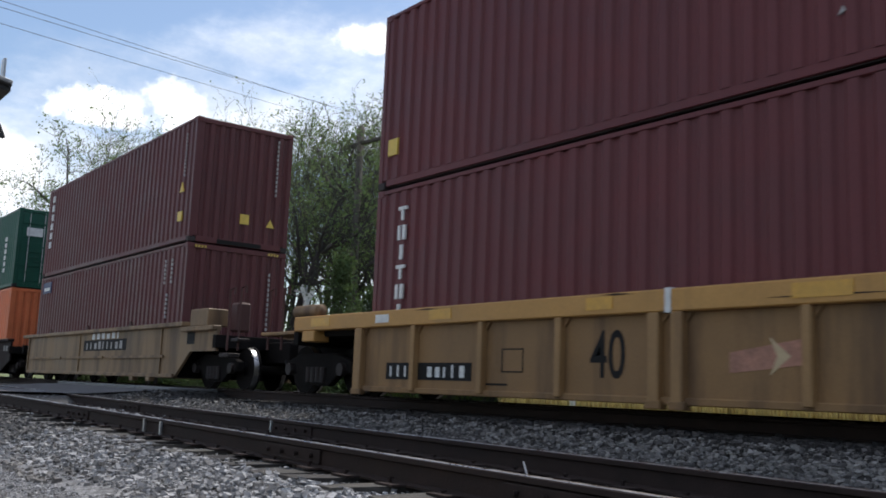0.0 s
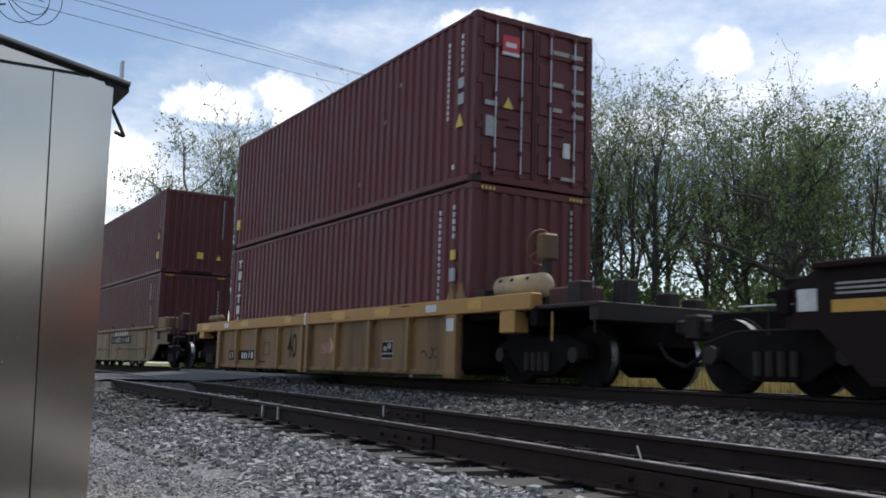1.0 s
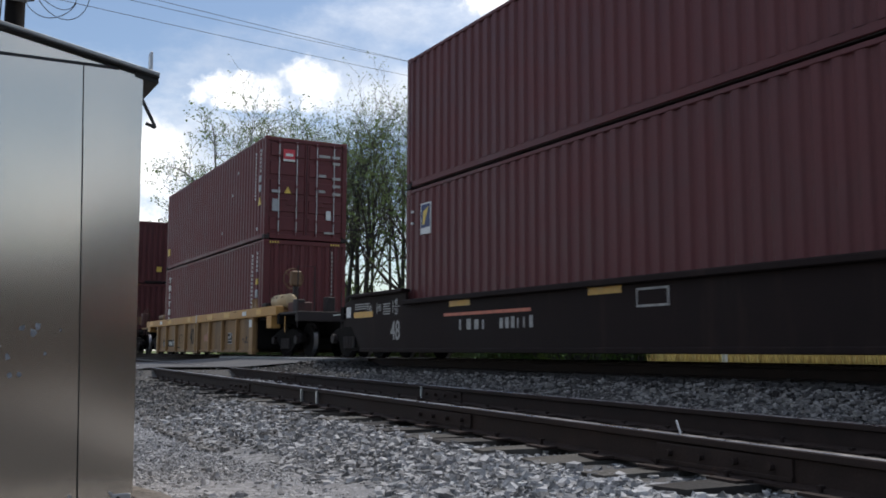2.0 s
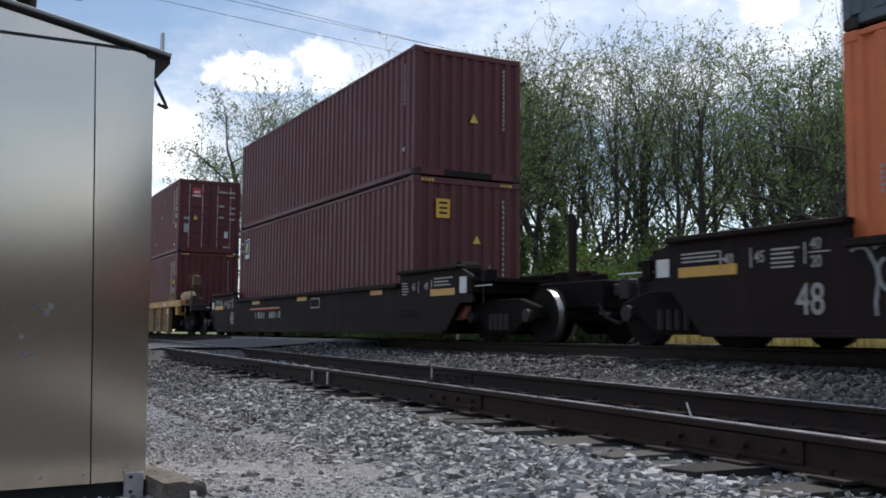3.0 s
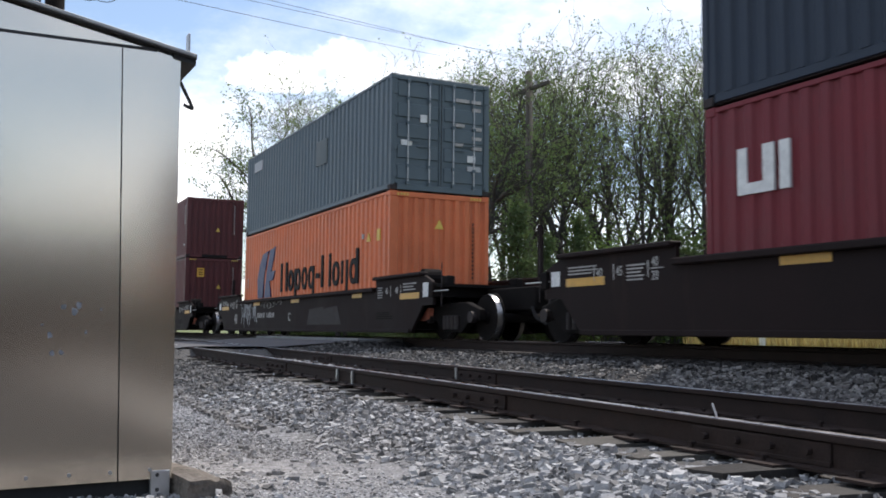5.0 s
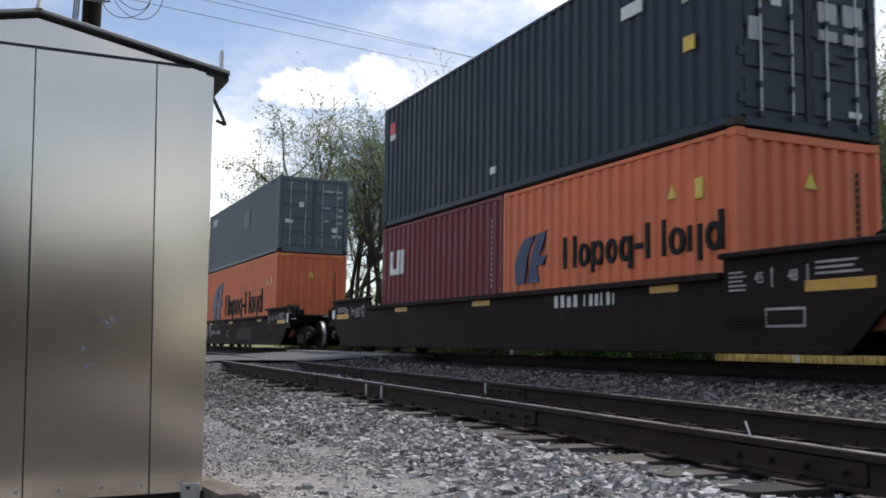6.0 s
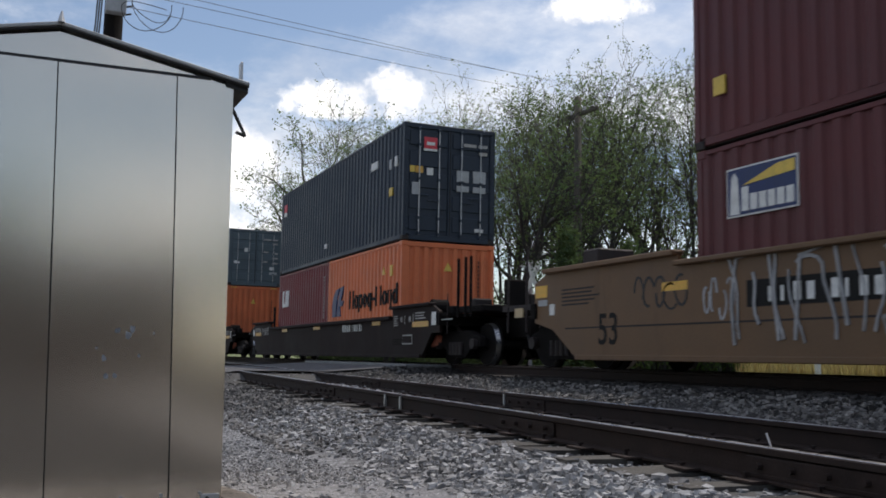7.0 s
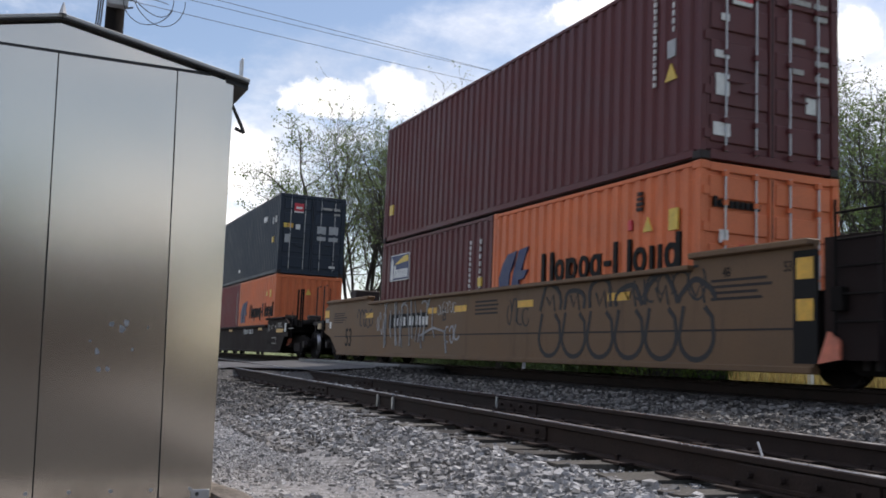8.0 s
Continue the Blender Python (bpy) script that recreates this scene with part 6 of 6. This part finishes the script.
def build_poles():
    p = thing("utility_pole", "grey wooden utility pole with a crossarm beside the trees", "utility pole")
    part("shaft", cyl(bmesh.new(), (0, 0, -0.3), (0, 0, 9.75), 0.165, 14, 0.115), M["pole"], p, smooth=True)
    part("crossarm", boxes((-0.055, 0.055, -1.15, 1.15, 9.05, 9.17)), M["pole"], p, bevel=0.008)
    part("brace", rods([((0.06, -0.6, 9.08), (0.06, 0, 8.5)), ((0.06, 0.6, 9.08), (0.06, 0, 8.5))], 0.015, 6), M["galv"], p)
    for y in (-1.05, -0.4, 0.4, 1.05):
        part("insulator", cyl(bmesh.new(), (0, y, 9.17), (0, y, 9.32), 0.045, 10, 0.03), M["greylabel"], p)
    part("pipe", rods([((0.17, -0.08, 0), (0.17, -0.08, 2.6))], 0.03, 8), M["galv"], p, "pale conduit pipe")
    p.matrix_basis = pose(-27.9, 17.0, -0.5, 0, 0, 94)
    d = thing("utility_pole", "dark creosoted utility pole with a grey box behind the shed", "utility pole")
    part("shaft", cyl(bmesh.new(), (0, 0, -0.3), (0, 0, 8.6), 0.145, 16, 0.125), M["darkpole"], d, smooth=True)
    part("terminal_box", boxes((0.14, 0.30, -0.13, 0.15, 5.62, 5.92)), M["greylabel"], d, "small grey terminal box", bevel=0.012)
    part("box_bracket", boxes((0.14, 0.22, -0.05, 0.07, 5.92, 6.0)), M["galv"], d)
    for k, z in enumerate((5.78, 5.94, 6.0, 5.66)):
        part("stud", rods([((0.1, 0.15, z), (0.14, 0.23, z + 0.01))], 0.014, 6), M["wire"], d)
    for k in range(3):
        y = -0.19 - 0.03 * k
        part("riser_cable", sweep([(0.12, y + 0.04, 6.6), (0.13, y, 5.4), (0.13, y - 0.05, 4.9), (0.12, y + 0.08, 4.4)], 0.012, 6), M["wire"], d)
    d.matrix_basis = pose(-14.2, 0.82, -0.66, 0, 0, 0)
    # spare loops of cable by the pole
    rng = random.Random(8)
    for k, (cy, cz, ry, rz) in enumerate(((0.50, 5.74, 0.28, 0.24), (0.58, 5.68, 0.36, 0.30), (0.42, 5.56, 0.34, 0.20))):
        pts = [Vector((-13.95 + 0.03 * k, cy + 0.82 + ry * math.cos(a), cz - 0.58 + rz * math.sin(a) + 0.05 * math.sin(2 * a + k))) for a in [0.6 + 2 * math.pi * i / 26 for i in range(25)]]
        part("cable_loop", sweep([a - Vector((-14.2, 0.82, -0.66)) for a in pts], 0.006, 5), M["wire"], d)
    for a, b, sag in (((-14.2, 0.85, 5.40), (-27.9, 16.6, 9.70), 0.05), ((-14.2, 0.85, 5.52), (-27.9, 16.9, 9.60), 0.02), ((-14.2, 0.95, 5.16), (-28.1, 17.2, 9.25), 0.05)):
        cable("overhead_cable", catenary(a, b, sag), 0.0050, "thin overhead cable strung between the poles")
    cable("overhead_cable", catenary((-27.9, 17.0, 4.2), (-18, 40, 5.0), 0.8, 20), 0.016, "sagging service cable from the pole")
    c = thing("crossing_sign", "white crossbuck sign on a pale post beside the road", "road sign")
    part("post", cyl(bmesh.new(), (0, 0, -0.2), (0, 0, 3.7), 0.055, 12), M["greylabel"], c)
    for s in (-1, 1):
        bm = boxes((0.06 + 0.012 * s, 0.07 + 0.012 * s, -0.58, 0.58, -0.11, 0.11))
        bm.transform(Matrix.Translation((0, 0, 3.2)) @ pose(0, 0, 0, 48 * s, 0, 0))
        part("blade", bm, M["white"], c, "white crossbuck blade")
    part("signal_arm", rods([((0.03, -0.75, 3.45), (0.03, 0.75, 3.45))], 0.03, 8), M["greylabel"], c)
    for y in (-0.6, 0.6):
        part("lamp_hood", rods([((-0.05, y, 2.2), (0.12, y, 2.2))], 0.14, 16), M["black"], c)
        part("lamp_bracket", rods([((0, 0, 2.2), (0.02, y, 2.2))], 0.022, 8), M["greylabel"], c)
    c.matrix_basis = pose(-26.0, 14.15, -0.5, 0, 0, 34)
    m = thing("marker_post", "short white marker post in the dry grass", "post")
    part("shaft", boxes((-0.05, 0.05, -0.05, 0.05, 0, 0.95)), M["white"], m, bevel=0.01)
    m.matrix_basis = pose(-1.01 * 15.0, 15.0, -0.55)


build_poles()


# ---- trees, bushes, grass ----
def tube(V, F, a, b, ra, rb, sides):
    d = (b - a)
    if d.length < 1e-5:
        return
    q = d.to_track_quat("Z", "Y")
    i0 = len(V)
    for p, r in ((a, ra), (b, rb)):
        for k in range(sides):
            t = 2 * math.pi * k / sides
            V.append(p + q @ Vector((r * math.cos(t), r * math.sin(t), 0)))
    for k in range(sides):
        F.append((i0 + k, i0 + (k + 1) % sides, i0 + sides + (k + 1) % sides, i0 + sides + k))


def raw_mesh(name, V, F, mt, smooth=False):
    me = bpy.data.meshes.new(name)
    me.from_pydata([tuple(v) for v in V], [], F)
    me.materials.append(mt)
    if smooth:
        me.polygons.foreach_set("use_smooth", [True] * len(me.polygons))
    return me


def leaf(V, F, p, s, rng):
    """A small folded leaf spray: two quads that share a rib."""
    n = Vector((rng.gauss(0, 1), rng.gauss(0, 1), rng.gauss(0, 0.8))).normalized()
    u = n.orthogonal().normalized()
    u = Matrix.Rotation(rng.uniform(0, 6.28), 3, n) @ u
    w = n.cross(u)
    i = len(V)
    V += [p, p + u * s * 0.5 + w * s * 0.34, p + u * s, p + u * s * 0.5 - w * s * 0.34 + n * s * 0.15]
    F.append((i, i + 1, i + 2, i + 3))


# kids, first fork, spread (degrees), wander and upward pull, level by level: trunk, limb, branch, twig
FORMS = {
    "tall": dict(kids=(10, 7, 6), first=0.40, spread=(42, 46, 52), wander=(0.05, 0.11, 0.17, 0.2), rise=(0.05, 0.12, 0.07, 0.04), trunk=0.84),
    "upright": dict(kids=(7, 6, 5), first=0.46, spread=(32, 40, 48), wander=(0.05, 0.10, 0.16, 0.2), rise=(0.04, 0.12, 0.08, 0.05), trunk=0.82),
    "broad": dict(kids=(12, 7, 6), first=0.24, spread=(60, 52, 55), wander=(0.10, 0.17, 0.22, 0.25), rise=(0.05, 0.09, 0.05, 0.02), trunk=0.70),
    "slender": dict(kids=(11, 5, 5), first=0.50, spread=(46, 46, 50), wander=(0.03, 0.12, 0.18, 0.2), rise=(0.06, 0.10, 0.06, 0.03), trunk=0.92),
    "oak": dict(kids=(9, 8, 7), first=0.30, spread=(66, 58, 60), wander=(0.16, 0.26, 0.28, 0.3), rise=(0.0, 0.05, 0.04, 0.02), trunk=0.72),
}


def grow(rng, form, woody, twigs, crown, start, direction, length, radius, level, leaf_size, leaves):
    """One shoot and all that forks from it; leaves sit in loose tufts on the last shoots."""
    segs = (7, 5, 4, 2)[level]
    p, d = start.copy(), direction.normalized()
    pts = [(p.copy(), radius, d.copy())]
    for i in range(segs):
        w = form["wander"][level]
        d = (d + Vector((rng.gauss(0, w), rng.gauss(0, w), rng.gauss(0, w) + form["rise"][level]))).normalized()
        q = p + d * (length / segs)
        r0, r1 = radius * (1 - 0.62 * i / segs), radius * (1 - 0.62 * (i + 1) / segs)
        tube(*(woody if level < 2 else twigs), p, q, r0, r1, (8, 5, 3, 3)[level])
        p = q
        pts.append((p.copy(), r1, d.copy()))
    if level == 3:
        left = leaves
        while left > 0:
            q, _r, e = pts[rng.choice((1, 2, 2))]
            q = q + Vector((rng.gauss(0, 0.09), rng.gauss(0, 0.09), rng.gauss(0, 0.08)))
            for _ in range(min(left, rng.randint(2, 4))):
                leaf(*crown, q + Vector((rng.gauss(0, 0.055), rng.gauss(0, 0.055), rng.gauss(0, 0.05))), leaf_size * rng.uniform(0.55, 1.3), rng)
            left -= 3
        return
    kids = form["kids"][level]
    first = form["first"] if level == 0 else 0.22
    turn = rng.uniform(0, 6.28)
    for k in range(kids):
        u = first + (1 - first) * (k + 0.2 + 0.8 * rng.random()) / kids
        j = min(segs, max(1, round(u * segs)))
        q, r, e = pts[j]
        turn += 2.4 + rng.uniform(-0.5, 0.5)
        a = e.orthogonal().normalized()
        side = a * math.cos(turn) + e.cross(a) * math.sin(turn)
        th = radians(form["spread"][level] * rng.uniform(0.65, 1.2)) * (1.0 if level else 1.15 - 0.45 * u)
        nd = e * math.cos(th) + side * math.sin(th)
        ratio = rng.uniform(0.36, 0.52) * (1.12 - 0.40 * u) if level == 0 else rng.uniform(0.36, 0.58)
        grow(rng, form, woody, twigs, crown, q, nd, length * ratio, max(0.0095, r * rng.uniform(0.44, 0.62)), level + 1, leaf_size, leaves)


def tree(label, seed, form, height, stems, leaf_mt, leaf_size, leaves, lean=(0.06, 0.20), stout=0.0125, name="tree"):
    rng = random.Random(seed)
    t = thing(name, label, "tree", "trees behind the tracks")
    woody, twigs, crown = ([], []), ([], []), ([], [])
    f = FORMS[form]
    for s in range(stems):
        a = rng.uniform(0, 6.28) if stems > 1 else 0.0
        tilt = rng.uniform(*lean) if stems > 1 or form == "oak" else 0.02
        grow(rng, f, woody, twigs, crown, Vector((0.3 * (stems > 1) * math.cos(a), 0.3 * (stems > 1) * math.sin(a), -0.3)), Vector((tilt * math.cos(a), tilt * math.sin(a), 1)),
             height * f["trunk"] * rng.uniform(0.86, 1.0), height * stout * rng.uniform(0.8, 1.15), 0, leaf_size, leaves)
    zt = sorted(v.z for v in crown[0])[int(0.998 * len(crown[0]))]
    for verts in (woody[0], twigs[0], crown[0]):
        for v in verts:
            v *= height / zt
    share("trunk", raw_mesh("trunk", *woody, M["bark"], True), t)
    share("branching", raw_mesh("branching", *twigs, M["bark"]), t)
    share("crown", raw_mesh("crown", *crown, leaf_mt), t, label="sparse spring leaves")
    return t


def bush(label, seed, height, width, mt, n, leaf_size, name="bush", cone=False):
    rng = random.Random(seed)
    b = thing(name, label, "bush" if not cone else "tree", "undergrowth behind the tracks")
    V, F, LV, LF = [], [], [], []
    for s in range(60 if not cone else 70):
        a = rng.uniform(0, 6.28)
        if cone:
            z = height * (s + 1) / 72
            r = width * (1 - z / height) + 0.05
            p = Vector((0, 0, z))
            e = Vector((r * math.cos(a), r * math.sin(a), z - 0.1 * r))
        else:
            r = width * math.sqrt(rng.random())
            p = Vector((0.3 * r * math.cos(a), 0.3 * r * math.sin(a), 0))
            e = Vector((r * math.cos(a), r * math.sin(a), height * (1 - 0.55 * (r / width) ** 2) * rng.uniform(0.55, 1.05)))
        m = p.lerp(e, 0.5) + Vector((0, 0, 0.08 * height if not cone else 0))
        tube(V, F, p, m, 0.022, 0.014, 3), tube(V, F, m, e, 0.014, 0.004, 3)
        for _ in range(n // 60):
            u = rng.uniform(0.25, 1.05)
            q = p.lerp(m, u * 2) if u < 0.5 else m.lerp(e, u * 2 - 1)
            leaf(LV, LF, q + Vector((rng.gauss(0, 0.17), rng.gauss(0, 0.17), rng.gauss(0, 0.17))), leaf_size * rng.uniform(0.6, 1.3), rng)
    if cone:
        tube(V, F, Vector((0, 0, -0.2)), Vector((0, 0, height)), 0.09, 0.01, 6)
    share("woody_growth", raw_mesh("woody_growth", V, F, M["bark"]), b)
    share("foliage", raw_mesh("foliage", LV, LF, mt), b)
    return b


def polar(az, dist, z=-0.6, turn=0.0, size=1.0):
    a = radians(az)
    return pose(-math.sin(a) * dist, math.cos(a) * dist, z, 0, 0, turn) @ Matrix.Scale(size, 4)


def build_plants():
    rng = random.Random(21)
    kinds = [tree("tall bare-limbed tree with sparse pale green spring leaves", 1, "tall", 12.0, 1, M["leaf"], 0.095, 9),
             tree("multi-stemmed tree with thin upright limbs and young leaves", 2, "upright", 12.0, 4, M["leaf"], 0.09, 5, stout=0.0105),
             tree("broad tree with crooked dark limbs and green leaves", 3, "broad", 12.0, 1, M["leaf_dark"], 0.09, 11, stout=0.017),
             tree("slender double-stemmed tree with airy spring leaves", 4, "slender", 12.0, 2, M["leaf"], 0.09, 8, (0.03, 0.09), 0.011),
             tree("leafy mid-green tree with a dense uneven crown", 5, "tall", 12.0, 2, M["leaf_dark"], 0.085, 7)]
    oak = tree("old leaning tree with a thick crooked trunk and arching limbs", 6, "oak", 9.6, 1, M["leaf_dark"], 0.09, 11, (0.42, 0.44), 0.032)
    oak.matrix_basis = polar(37.0, 31.0, -0.6, 217)
    spots = []
    crest = [(18, 15.6), (22, 15.8), (28, 16.2), (35, 16.8), (39, 17.2), (46, 18.1), (51, 18.0), (54.3, 17.2), (57.4, 18.0), (61, 17.4), (63, 17.0), (65.3, 15.1), (68, 15.6), (70, 14.4), (71.9, 15.5), (73.5, 13.6), (75.5, 10.0), (77, 8.7), (80, 7.5)]

    def crest_at(az):
        for (a0, e0), (a1, e1) in zip(crest, crest[1:]):
            if a0 <= az <= a1:
                return e0 + (e1 - e0) * (az - a0) / (a1 - a0)
        return 9.0

    az, i = 22.0, 0
    order = [1, 2, 0, 3, 1, 4, 0, 3, 1, 2]
    while az < 71.5:
        for row, (d, drop) in enumerate(((36, 0.0), (44, 0.6), (53, 0.3))):
            a = az + row * 1.15 + rng.uniform(-0.5, 0.5)
            dist = (d + rng.uniform(-2.5, 2.5)) * (1.0 if a < 66 else 1.12)
            hgt = dist * math.tan(radians(crest_at(min(a, 79.9)) - drop * rng.uniform(0, 2.0) - rng.uniform(0, 0.9))) + 0.7
            spots.append((order[(i + row * 3) % 10], a, dist, rng.uniform(0, 360), hgt / 12.0))
        az += 3.7
        i += 1
    spots += [(2, 31.0, 34.0, 300.0, 0.72)]
    for k, a, dist in ((4, 57.4, 38.5), (1, 60.0, 40.5), (0, 62.6, 42.5), (3, 66.4, 43.5), (4, 68.2, 42.0), (1, 71.8, 44.0), (3, 73.2, 47.0), (4, 77.0, 60.0), (3, 79.5, 66.0), (0, 50.8, 39.0), (0, 46.5, 38.0)):
        spots.append((k, a, dist, (a * 37) % 360, (dist * math.tan(radians(crest_at(a) - 0.2)) + 0.7) / 12.0))
    used = {}
    for k, a, dist, turn, size in spots:
        if k in used:
            copy_thing(kinds[k], polar(a, dist, -0.6, turn, size))
        used.setdefault(k, polar(a, dist, -0.6, turn, size))
    # woods added behind the camera to darken the shed's metal, seen there only
    for j in range(26):
        copy_thing(kinds[(2, 4, 0)[j % 3]], polar(-122 + j * 2.6, 50 + rng.uniform(-5, 8), -0.6, rng.uniform(0, 360), rng.uniform(0.66, 0.92)))
    for k, m in used.items():
        kinds[k].matrix_basis = m
    b1 = bush("light green willowy bush with fine leaves", 31, 3.6, 2.4, M["bush"], 9000, 0.085)
    b2 = bush("dark green undergrowth below the trees", 32, 2.6, 2.4, M["leaf_dark"], 7200, 0.095)
    cd = bush("dark green young cedar beside the pole", 33, 5.0, 1.5, M["leaf_dark"], 9000, 0.09, "cedar", True)
    b1.matrix_basis = polar(53.6, 30, -0.6, 0, 1.0)
    for a, d, s in ((50.5, 31.0, 0.95), (56.0, 31.5, 0.9), (40.0, 33, 0.85), (46.5, 32, 0.8)):
        copy_thing(b1, polar(a, d, -0.6, rng.uniform(0, 360), s))
    b2.matrix_basis = polar(60, 33, -0.6, 0, 1.0)
    for a, d, s in ((33, 33, 1.2), (37, 34, 1.1), (43, 34, 1.0), (48.5, 34, 1.1), (54.5, 35, 1.1), (63, 35, 1.0), (66, 36, 0.9), (26, 32, 1.2), (70, 42, 0.9), (73.5, 46, 0.9)):
        copy_thing(b2, polar(a, d, -0.6, rng.uniform(0, 360), s))
    for j in range(11):
        copy_thing(b2, polar(27 + j * 2.7 + rng.uniform(-0.6, 0.6), 33 + rng.uniform(-1, 3), -0.6, rng.uniform(0, 360), rng.uniform(1.0, 1.5)))
    for j in range(22):
        a = 23 + j * 2.25 + rng.uniform(-0.6, 0.6)
        if not 54 < a < 63:
            copy_thing(b2, polar(a, 43 + rng.uniform(-3, 6), -0.6, rng.uniform(0, 360), rng.uniform(1.3, 1.8)))
    for j in range(9):
        copy_thing(b2, polar(35 + j * 2.1 + rng.uniform(-0.5, 0.5), 37 + rng.uniform(-2, 2), -0.6, rng.uniform(0, 360), rng.uniform(1.5, 2.1)))
    cd.matrix_basis = polar(59.3, 30.5, -0.6, 0, 1.0)
    copy_thing(cd, polar(57.6, 31.5, -0.6, 50, 0.8)), copy_thing(cd, polar(55.6, 32.5, -0.6, 120, 0.95))
    # tall dry grass along the far side of the tracks
    V, F = [], []
    for _ in range(9000):
        y = 15.6 + rng.uniform(0, 1.6)
        x = rng.uniform(-18.4, -4.0)
        h, a = rng.uniform(0.55, 1.05), rng.uniform(0, 6.28)
        w = rng.uniform(0.012, 0.03)
        lean = Vector((rng.gauss(0, 0.12), rng.gauss(0, 0.12), 0))
        p = Vector((x, y, -0.55))
        s = Vector((math.cos(a) * w, math.sin(a) * w, 0))
        i = len(V)
        V += [p - s, p + s, p + s * 0.6 + lean * 0.4 + Vector((0, 0, h * 0.6)), p - s * 0.6 + lean * 0.4 + Vector((0, 0, h * 0.6)), p + lean + Vector((0, 0, h))]
        F += [(i, i + 1, i + 2, i + 3), (i + 3, i + 2, i + 4)]
    tagged(new("dry_grass", raw_mesh("dry_grass", V, F, M["drygrass"])), "tall straw-coloured dry grass beyond the tracks", "grass", kind="stuff")
    V, F = [], []
    for _ in range(9000):
        y, x = 13.5 + rng.uniform(0, 5.0), rng.uniform(-60, -18.6)
        if ROAD_X[0] - 0.4 < x < ROAD_X[1] + 0.2:
            continue
        h, a = rng.uniform(0.12, 0.42), rng.uniform(0, 6.28)
        p, s = Vector((x, y, -0.56)), Vector((math.cos(a) * 0.02, math.sin(a) * 0.02, 0))
        i = len(V)
        V += [p - s, p + s, p + Vector((rng.gauss(0, 0.06), rng.gauss(0, 0.06), h))]
        F.append((i, i + 1, i + 2))
    tagged(new("green_grass", raw_mesh("green_grass", V, F, M["bush"])), "short green grass beside the crossing road", "grass", kind="stuff")


build_plants()


def build_unseen_wall():
    """An unseen plain wall, added behind the camera to darken the shed's reflection."""
    tagged(new("wall_east", finish(boxes((20.0, 20.3, -30.0, 6.0, -0.8, 3.0)), "wall_east", M["unseen_wall"], bevel=0.02)), "plain dark brown wall added unseen behind the camera, to darken the shed's reflection", "wall", kind="structure")


M["unseen_wall"] = material("unseen_dark_wall", (0.075, 0.058, 0.050), 0.9, 0, 0.3, 2.0, 0.3, 40, 0.3)
build_unseen_wall()


# ---- what moves ----
def motions():
    times = [i * 0.5 for i in range(17)]
    for ob, x, y, z in TRAIN:
        walk(ob, [(t, pose(x + run(t), y, z)) for t in times])
    rows = [i / FPS for i in range(int(8.0 * FPS) + 1)]
    for w, x in SPIN:
        walk(w, [(t, pose(x, 0, WHEEL_R, 0, math.degrees(run(t) / WHEEL_R) % 360, 0)) for t in rows])


motions()
